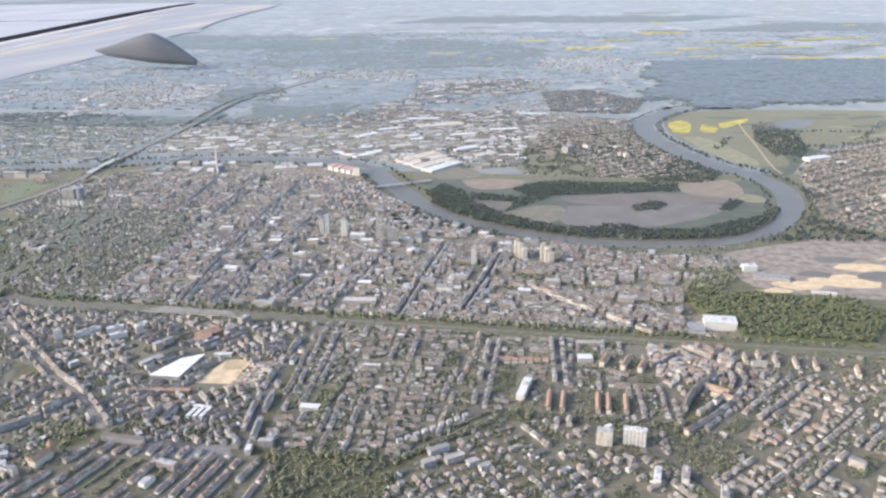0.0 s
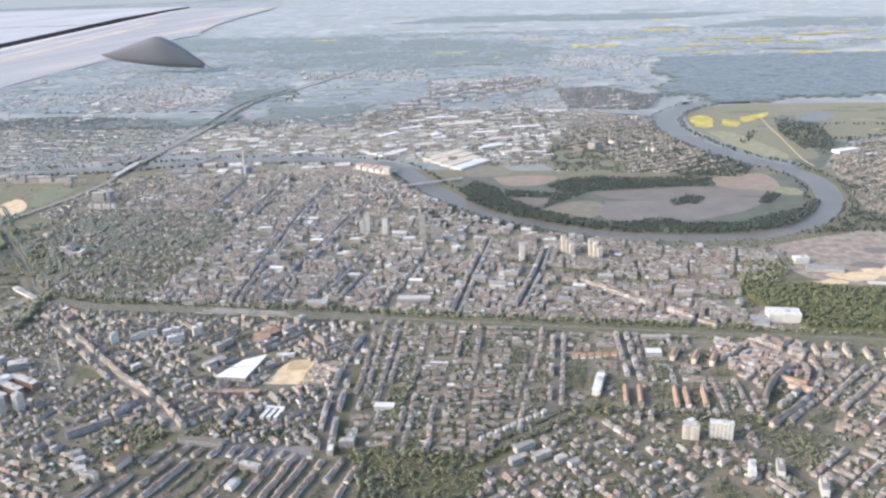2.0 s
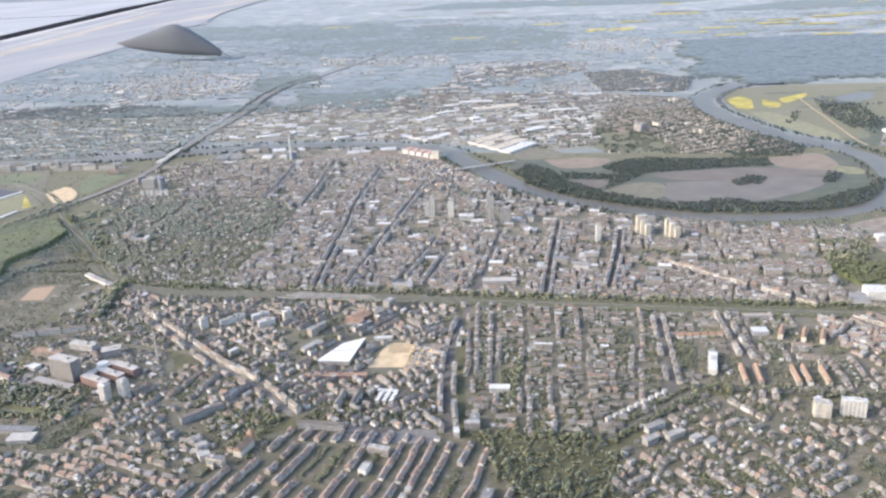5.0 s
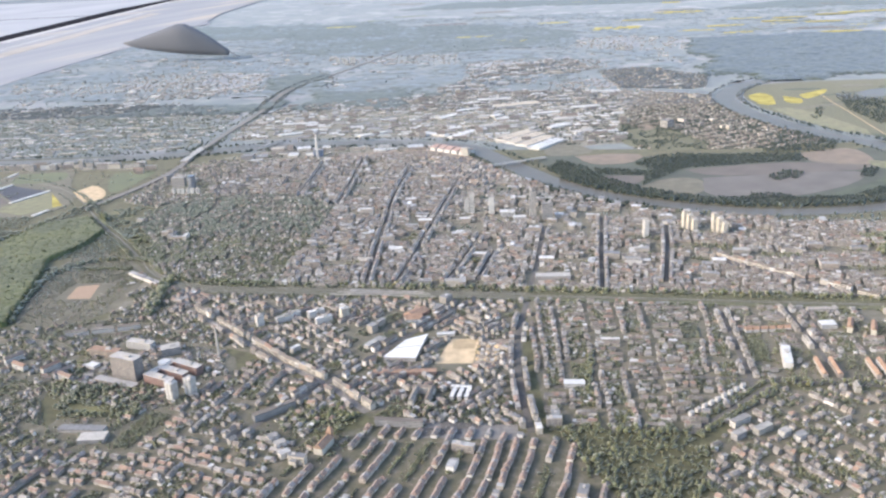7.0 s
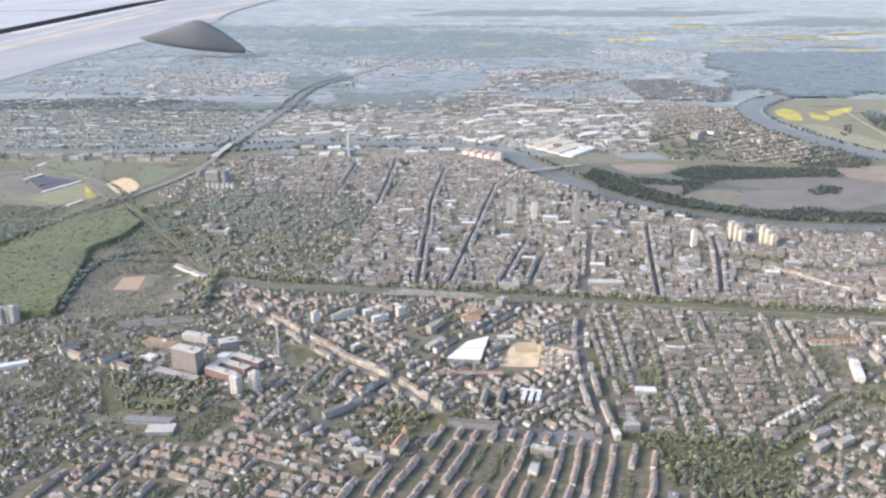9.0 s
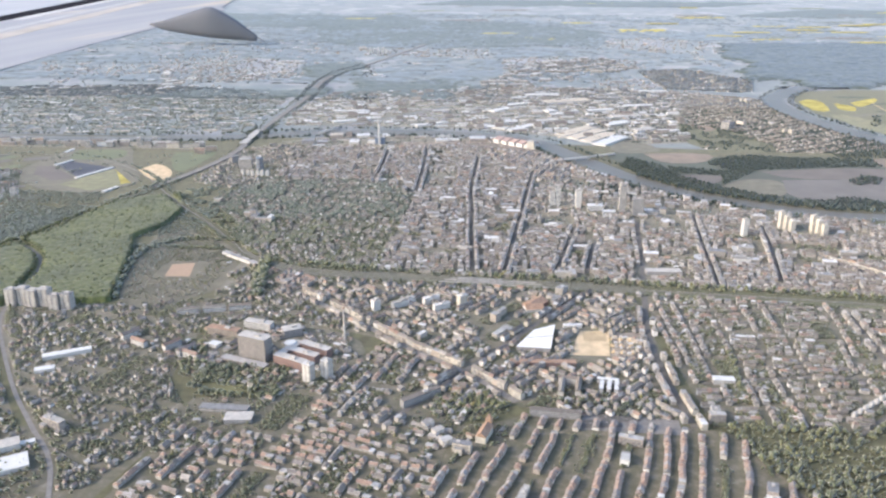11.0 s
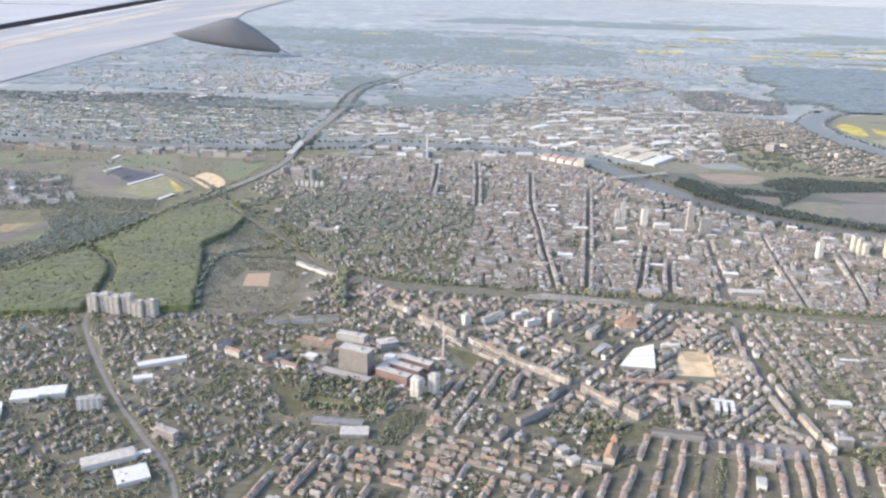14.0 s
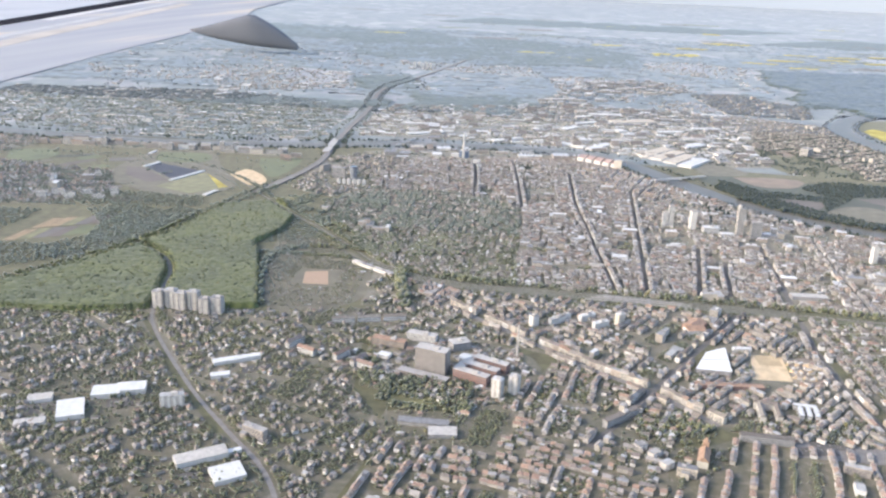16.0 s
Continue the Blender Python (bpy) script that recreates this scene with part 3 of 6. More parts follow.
patch("field", [(156, 540), (172, 535), (188, 470), (180, 458), (164, 492)], 0.065, M["meadow"], "yellow-green river meadow", "meadow", 1.2)
patch("field", [(150, 545), (200, 575), (270, 560), (277, 532), (214, 504), (201, 460), (172, 470)], 0.05, M["verge"], "green meadows on the far river bank", "meadow", 1.5)
patch("field", [(150, 545), (152, 600), (176, 640), (260, 652), (350, 640), (420, 600), (300, 540), (216, 500), (197, 452), (174, 470)], 0.045, M["verge"], "olive river meadows and hedges beyond the bend", "meadow", 1.5)
patch("field", [(184, 470), (191, 438), (200, 442), (214, 474), (232, 498), (218, 508), (200, 486)], 0.047, M["shaded_meadow"], "dark meadow at the edge of the suburb", "meadow", 1.0)
for k in range(26):       # narrow meadows, crops and fallow strips beyond the bend
    rnd = random.Random(460 + k)
    x, y, w, d, q = rnd.uniform(160, 330), rnd.uniform(530, 635), rnd.uniform(14, 34), rnd.uniform(4, 10), rnd.uniform(-0.2, 0.5)
    if x > 150 + 0.9 * (y - 500) * 0.3 and not (195 < x < 250 and y < 610) and x < 250 + 0.9 * (y - 520):
        c, s = math.cos(q), math.sin(q)
        patch("field", [(x + c * i * w - s * j * d, y + s * i * w + c * j * d) for i, j in ((0, 0), (1, 0), (1, 1), (0, 1))], 0.056 + 0.0008 * k, M[rnd.choice(("meadow", "crop_green", "dry_meadow", "shaded_meadow", "shaded_meadow"))], "narrow meadow strip beyond the river bend", "meadow", 0.8)
patch("water", [(224, 590), (240, 606), (255, 606), (240, 577), (225, 577)], 0.07, M["water"], "small grey lake among meadows", "lake", 2.0)
for k in range(12):       # garden strips in a clearing of the wood
    u, v = k % 6, k // 6
    x, y = -254 + 4.1 * u + 1.5 * v, 246 + 2.3 * u + 15 * v
    patch("field", [(x, y), (x + 3.9, y + 1.6), (x + 4.6, y + 14.5), (x + 0.8, y + 13)], 0.07 + 0.004 * k, M[("dry_earth", "crop_green", "crop_brown", "meadow", "dry_earth", "crop_green", "crop_pale")[(3 * k) % 7]],
          "narrow garden field strip beside the wood", "field")
for k in range(34):
    rnd = random.Random(300 + k)
    x, y, w, d, q = -345 + 17 * (k % 7) + rnd.uniform(-4, 4), 300 + 17 * (k // 7) + rnd.uniform(-4, 4), rnd.uniform(10, 19), rnd.uniform(3, 8), rnd.choice((0.45, 0.45, 1.1))
    c, s = math.cos(q), math.sin(q)
    patch("field", [(x + c * i * w - s * j * d, y + s * i * w + c * j * d) for i, j in ((0, 0), (1, 0), (1, 1), (0, 1))], 0.08 + 0.0015 * k,
          M[rnd.choice(("crop_green", "crop_pale", "bank_grass", "crop_brown", "bank_grass", "dry_meadow"))], "vegetable field strip at the town's edge", "field")
patch("field", [(-270, 398), (-240, 400), (-226, 376), (-206, 342), (-205, 330), (-221, 314), (-246, 324), (-268, 346)], 0.14, M["dry_meadow"], "dry grass and paths between the vegetable fields", "field", 1.0)
patch("field", [(-255, 371), (-229, 360), (-235, 341), (-256, 361)], 0.155, M["foil_dark"], "dark foil-covered vegetable field", "field")
patch("field", [(-266, 360), (-258, 360), (-236, 340), (-243, 334), (-259, 345)], 0.16, M["crop_brown"], "grey-brown vegetable field beside the dark foil", "field")
patch("field", [(-234, 338), (-227, 358), (-207, 334), (-218, 320), (-237, 328)], 0.155, M["meadow"], "yellow-green vegetable field between greenhouses", "field")
patch("field", [(-222, 352), (-226, 358), (-207, 335), (-210, 332)], 0.165, M["rape"], "narrow yellow strip at the edge of the field", "field")
patch("field", [(-265, 394), (-242, 398), (-234, 380), (-257, 375)], 0.155, M["crop_green"], "green field below the river", "field", 0.8)
patch("field", [(-338, 381), (-320, 387), (-308, 372), (-322, 356)], 0.155, M["crop_green"], "green field at the town's edge", "field", 0.8)
patch("field", [(-212, 394), (-192, 398), (-190, 372), (-194, 356), (-206, 376)], 0.15, M["crop_green"], "green verge between motorway and railway", "field", 0.8)
patch("sand_lot", [(-214, 357), (-211, 369), (-203, 364), (-195, 353), (-194, 342), (-200, 341)], 0.17, M["sand"], "sandy construction ground by the motorway", "building site", 0.8)
patch("lawn", [(-178, 324), (-170, 329), (-164, 316), (-173, 312)], 0.09, M["meadow"], "yellow-green meadow beside the railway", "lawn", 0.6)
patch("lawn", [(-139, 368), (-128, 368), (-127, 355), (-137, 354)], 0.09, M["dry_meadow"], "dry yellow meadow between office blocks", "lawn", 0.6)
ribbon("road", curve([(201, 590), (198, 550), (197, 524), (193, 461), (194, 441)]), 0.9, 0.09, M["dug_sand"], "pale straight road across the river meadows", "road")
patch("parking", [(-18, 152), (4, 152), (4, 158), (-16, 159)], 0.07, M["road_pale"], "brown-grey paved square between house rows", "square")

# ---- glowing backdrop beyond the plain, in place of horizon haze ----
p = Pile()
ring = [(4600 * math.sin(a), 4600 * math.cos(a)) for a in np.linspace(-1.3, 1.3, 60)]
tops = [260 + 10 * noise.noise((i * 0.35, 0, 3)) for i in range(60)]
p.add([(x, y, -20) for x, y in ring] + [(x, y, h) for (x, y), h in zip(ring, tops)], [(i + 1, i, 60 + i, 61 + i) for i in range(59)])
far = bpy.data.materials.new("haze_backdrop")
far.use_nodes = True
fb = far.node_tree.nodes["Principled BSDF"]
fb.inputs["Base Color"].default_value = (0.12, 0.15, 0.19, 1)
# Emission gives the ring the brightness of haze.
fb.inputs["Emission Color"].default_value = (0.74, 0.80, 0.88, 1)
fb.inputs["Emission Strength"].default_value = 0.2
tagged(p.make("backdrop", far), "glowing pale blue backdrop standing in for haze at the horizon", "backdrop", kind="structure")

# ---- motorway ----
ribbon("road", [q for q in HIGHWAY if q[1] < 330], 1.1, 0.12, M["asphalt"], "narrow dark road in the cutting through the forest", "road")
ribbon("motorway", [q for q in HIGHWAY if q[1] > 326], 3.3, 0.5, M["road_pale"], "grey motorway on a low embankment crossing the river", "motorway", 0.45)

# ---- districts of houses ----
WALLS, FRONTS, ROOFS, REDS, FLATS, HALLS, TREES = Pile(), Pile(), Pile(), Pile(), Pile(), Pile(), []
rng = random.Random(7)
THINGS = []          # houses in the south of the plan that become things of their own


def house(x, y, w, d, h, a, style, near=False, front=False):
    if near or (style == "flat" and y > 428 and -180 < x < 90 and y < 560 and w > 4.2):
        THINGS.append((x, y, w, d, h, a, style, front))
        return
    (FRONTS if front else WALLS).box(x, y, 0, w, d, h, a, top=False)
    if style == "flat":
        (HALLS if y > 425 or (258 < y < 340 and abs(x) < 70 and w > 2.9) else FLATS).box(x, y, h - 0.02, w * 1.01, d * 1.01, 0.10, a)
        if w > 3 and rng.random() < 0.7:
            FLATS.box(x + rng.uniform(-0.25, 0.25) * w, y, h + 0.07, rng.uniform(0.5, 1.2), 0.5, 0.3, a)
    else:
        (REDS if style == "red" else ROOFS).gable(x, y, h - 0.02, w + 0.08, d + 0.16, d * rng.uniform(0.3, 0.5), a, 0.0 if rng.random() < 0.65 else d * 0.4)


def warp(x, y):
    """Bends the street grid gently, as grown towns are."""
    return (x + 3.0 * noise.noise((x * 0.02, y * 0.02, 2.0)) + 0.5 * noise.noise((x * 0.15, y * 0.15, 5.0)),
            y + 3.0 * noise.noise((x * 0.02, y * 0.02, 9.0)) + 0.5 * noise.noise((x * 0.15, y * 0.15, 8.0)))


def district(ring, angle, kind, green=1.0, red=0.3, height=1.0, seed=0, scale=1.0):
    """Fills an area with blocks between streets: houses along the edges, yards, back buildings and trees inside."""
    rnd = random.Random(seed + 11)
    a = radians(angle)
    c, s = math.cos(a), math.sin(a)
    us = [x * c + y * s for x, y in ring]
    vs = [-x * s + y * c for x, y in ring]
    depth = {"rows": (3.2, 4.5), "dense": (5.0, 8.0), "terrace": (5.0, 8.5), "villa": (5.0, 9.0), "slab": (6.0, 9.0), "hall": (4.5, 9.5)}[kind]
    length = {"rows": (12, 18), "dense": (8, 17), "terrace": (10, 22), "villa": (9, 20), "slab": (10, 18), "hall": (9, 24)}[kind]
    gap = {"rows": 1.2, "dense": 1.35, "terrace": 1.2, "villa": 1.0, "slab": 1.6, "hall": 2.0}[kind]

    def spot(u, v):
        return warp(u * c - v * s, u * s + v * c)

    def put(u, v, w, d, h, turn, style):
        if kind == "villa":
            u, v = u + rnd.uniform(-0.9, 0.9), v + rnd.uniform(-0.9, 0.9)
        x, y = spot(u, v)
        if y < 108 or not inside(x, y, ring) or not free(x, y) or (x < -470 and y > 530):
            return False
        near = -190 < x < 190 and h > 0.45 and (y < 158 or (y < 200 and rnd.random() < 0.05))
        house(x, y, w * scale, d * scale, h * height * scale, a + turn + rnd.uniform(-0.05, 0.05), style, near, kind == "rows" or ((y > 400 or kind == "villa") and kind != "hall" and rnd.random() < (0.42 if y < 420 else 0.75)))
        return True

    def plant(u, v, lo=0.26, hi=0.6):
        if kind in ("villa", "rows", "terrace") and scale == 1:
            lo, hi = 0.18, 0.4
        x, y = spot(u, v)
        if kind == "villa" and green > 2 and noise.noise((x * 0.05, y * 0.035, 6.0)) > 0.1:       # tall trees in groups
            lo, hi = 0.3, 0.62
        if inside(x, y, ring) and free(x, y) and not (x < -470 and y > 530):
            TREES.append((x, y, rnd.uniform(lo, hi) * scale * (0.95 if kind in ("terrace", "dense") and lo < 0.3 else 1.0), rnd.random()))

    def roof_style(flat):
        k = rnd.random()
        return "flat" if k < flat else ("red" if k > 1 - red else "pitched")

    v = min(vs)
    while v < max(vs):
        dv = rnd.uniform(*depth) * scale
        u = min(us) - rnd.uniform(0, 8) * scale
        while u < max(us):
            du = rnd.uniform(*length) * scale
            x, y = spot(u + du / 2, v + dv / 2)
            u0, u1, v0, v1 = u + gap / 2, u + du - gap / 2, v + gap / 2, v + dv - gap / 2
            u += du
            if not inside(*spot(u0, v0), ring) and not inside(x, y, ring) and not inside(*spot(u1, v1), ring):
                continue
            k = rnd.random()
            area = (u1 - u0) * (v1 - v0)
            for _ in range(int(area * green * {"rows": 1.1, "dense": 0.26, "terrace": 1.4, "villa": 1.75, "slab": 0.8, "hall": 0.16}[kind] / scale ** 2 + rnd.random())):
                plant(rnd.uniform(u0 + 0.8, u1 - 0.8), rnd.uniform(v0 + 1.0, v1 - 1.0) if kind != "villa" else rnd.uniform(v0, v1))
            if kind == "hall":
                w = u0
                while w < u1 - 2:
                    bw = min(rnd.uniform(2.0, 9) * scale, u1 - w)
                    bd = rnd.uniform(0.45, 0.95) * (v1 - v0) * (1.0 if scale == 1 else 0.6)
                    if rnd.random() < (0.8 if scale == 1 else 0.62):
                        put(w + bw / 2, v0 + bd / 2 + rnd.uniform(0, v1 - v0 - bd), (bw - 0.3) / scale, bd / scale, rnd.choice((0.6, 0.7, 0.8, 1.0, 1.1, 1.4)), 0, "flat" if scale > 1 or rnd.random() < 0.85 else "pitched")
                    w += bw + rnd.uniform(0.1, 2.5)
                continue
            if kind == "slab":
                rows = int((v1 - v0) / 3.2) or 1
                for r in range(rows):
                    w = u0
                    while w < u1 - 2.5:
                        bw = min(rnd.uniform(4.5, 10), u1 - w)
                        put(w + bw / 2, v0 + 1 + r * (v1 - v0 - 1) / rows, bw, rnd.uniform(1.05, 1.35), rnd.uniform(1.0, 1.7), 0, roof_style(0.4))
                        w += bw + rnd.uniform(0.4, 1.6)
                continue
            if k < 0.025 * green:                              # a small square or playground with trees
                for _ in range(int(area * 0.5 / scale ** 2)):
                    plant(rnd.uniform(u0, u1), rnd.uniform(v0, v1), 0.35, 0.65)
                continue
            centre = kind == "dense" and -70 < x < 70 and 258 < y < 340
            if k > (0.72 if centre else 0.86 if kind == "dense" else 0.94):      # a school, works, shop or office block
                for _ in range(rnd.randint(2, 4) if centre else rnd.randint(1, 3)):
                    put(rnd.uniform(u0 + 2, u1 - 2), rnd.uniform(v0 + 1.2, v1 - 1.2), rnd.uniform(2.4, 5.5), rnd.uniform(1.2, 2.6), rnd.uniform(0.9, 2.3), rnd.choice((0, 0, math.pi / 2)), "flat")
                continue
            if kind == "villa":
                for _ in range(int(area / (4.4 if green > 2 else 3.3 if scale == 1 else 7.0 * scale ** 2))):
                    put(rnd.uniform(u0, u1), rnd.choice((v0 + 0.8, v1 - 0.8)) + rnd.uniform(-0.5, 0.5), rnd.choice((rnd.uniform(0.5, 0.9), rnd.uniform(0.7, 1.3))), rnd.uniform(0.55, 0.95), rnd.uniform(0.45, 0.9),
                        rnd.choice((0, 0, math.pi / 2)), roof_style(0.1))
                continue
            if kind == "terrace":                             # sheds, garages and annexes in the yards
                for _ in range(int(area / 4.5)):
                    put(rnd.uniform(u0 + 0.5, u1 - 0.5), rnd.uniform(v0 + 1.4, v1 - 1.4) if v1 - v0 > 3.4 else (v0 + v1) / 2, rnd.uniform(0.4, 1.2), rnd.uniform(0.35, 0.8), rnd.uniform(0.28, 0.65),
                        rnd.choice((0, math.pi / 2)), roof_style(0.5))
            if kind == "terrace" and rnd.random() < 0.45:     # short rows across the block
                w = u0 + 0.6
                while w < u1 - 0.5:
                    e, base = v0, rnd.uniform(0.65, 1.1)
                    while e < v1 - 0.7:
                        bw = min(rnd.uniform(0.8, 2.2), v1 - e)
                        if rnd.random() < 0.8:
                            put(w + rnd.uniform(-0.1, 0.1), e + bw / 2, bw, rnd.uniform(0.95, 1.25), base * rnd.uniform(0.85, 1.1), math.pi / 2, roof_style(0.15))
                        e += bw + (0.02 if rnd.random() < 0.7 else rnd.uniform(0.3, 1.4))
                    w += rnd.uniform(2.4, 3.9)
                continue
            lo, hi = (1.05, 1.75) if kind == "dense" else (0.65, 1.0)
            width = (0.8, 1.9) if kind == "dense" else (0.7, 1.4)
            base = rnd.uniform(0.85, 1.15)
            for edge in ((v0 + v1) / 2,) if kind == "rows" else (v0 + 0.6, v1 - 0.6):
                w = u0
                while w < u1 - 0.7:
                    bw = min(rnd.uniform(*width) * scale, u1 - w)
                    if rnd.random() < {"dense": 0.9, "rows": 0.97}.get(kind, 0.72):
                        put(w + bw / 2, edge + rnd.uniform(-0.08, 0.08), bw / scale, rnd.uniform(1.0, 1.35), base * rnd.uniform(lo, hi), 0, roof_style(0.28 if kind == "dense" else 0.08))
                    w += bw + (0.02 if kind == "rows" or rnd.random() < 0.8 else rnd.uniform(0.3, 1.2))
            if kind == "dense":
                for edge in (u0 + 0.6, u1 - 0.6):
                    w = v0 + 1.4
                    while w < v1 - 2.0:
                        bw = rnd.uniform(*width) * scale
                        if rnd.random() < 0.8:
                            put(edge, w + bw / 2, bw / scale, rnd.uniform(1.0, 1.35), base * rnd.uniform(lo, hi), math.pi / 2, roof_style(0.28))
                        w += bw + 0.02
                for _ in range(int(area / 3.6)):
                    put(rnd.uniform(u0 + 2, u1 - 2), rnd.uniform(v0 + 1.9, v1 - 1.9) if v1 - v0 > 4 else (v0 + v1) / 2, rnd.choice((rnd.uniform(0.5, 1.1), rnd.uniform(0.5, 1.1), rnd.uniform(0.9, 2.4))), rnd.uniform(0.5, 1.05), rnd.uniform(0.35, 1.2),
                        rnd.choice((0, math.pi / 2)), roof_style(0.5))
        v += dv


def street_row(line, off, seed, lo=1.2, hi=1.8, flat=0.15, red=0.3, front=True, keep=0.93, thing=False):
    """A closed row of houses along one side of a street."""
    rnd = random.Random(seed)
    side = sides(line, abs(off) * 2)[0 if off > 0 else 1]
    along, want, w = 0.0, 0.0, rnd.uniform(1.2, 2.4)
    for (x0, y0), (x1, y1) in zip(side, side[1:]):
        n = math.dist((x0, y0), (x1, y1))
        while want + w / 2 < along + n:
            t = (want + w / 2 - along) / (n or 1)
            x, y = x0 + (x1 - x0) * t, y0 + (y1 - y0) * t
            if rnd.random() < keep and not on_line(x, y, 0.3) and not any(inside(x, y, q) for q in AVOID):
                k = rnd.random()
                house(x, y, w + 0.02, rnd.uniform(1.1, 1.35), rnd.uniform(lo, hi), math.atan2(y1 - y0, x1 - x0), "flat" if k < flat else ("red" if k > 1 - red else "pitched"), thing, front and not (-12 < x < 6 and y > 236))
            want += w
            w = rnd.uniform(1.2, 2.6)
        along += n


for i, road in enumerate(LONGSTREETS[:15]):
    if i == 3:
        continue
    main, avenue = i in (0, 2, 4), i > 4 and i not in (9, 10)
    for off in ((1.65, -1.65) if i < 5 else (1.5, -1.5)):
        # Paler walls go to the sunlit side: sunlight put into colour.
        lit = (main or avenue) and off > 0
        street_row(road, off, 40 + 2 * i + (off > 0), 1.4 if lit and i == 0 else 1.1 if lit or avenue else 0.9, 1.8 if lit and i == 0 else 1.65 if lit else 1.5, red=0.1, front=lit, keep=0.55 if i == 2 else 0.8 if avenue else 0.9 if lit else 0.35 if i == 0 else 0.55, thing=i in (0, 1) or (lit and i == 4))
for i, road in enumerate(LONGSTREETS[:15]):
    distance_grid(road, 1.2 if i == 3 else 2.6 if i < 5 else 2.4)

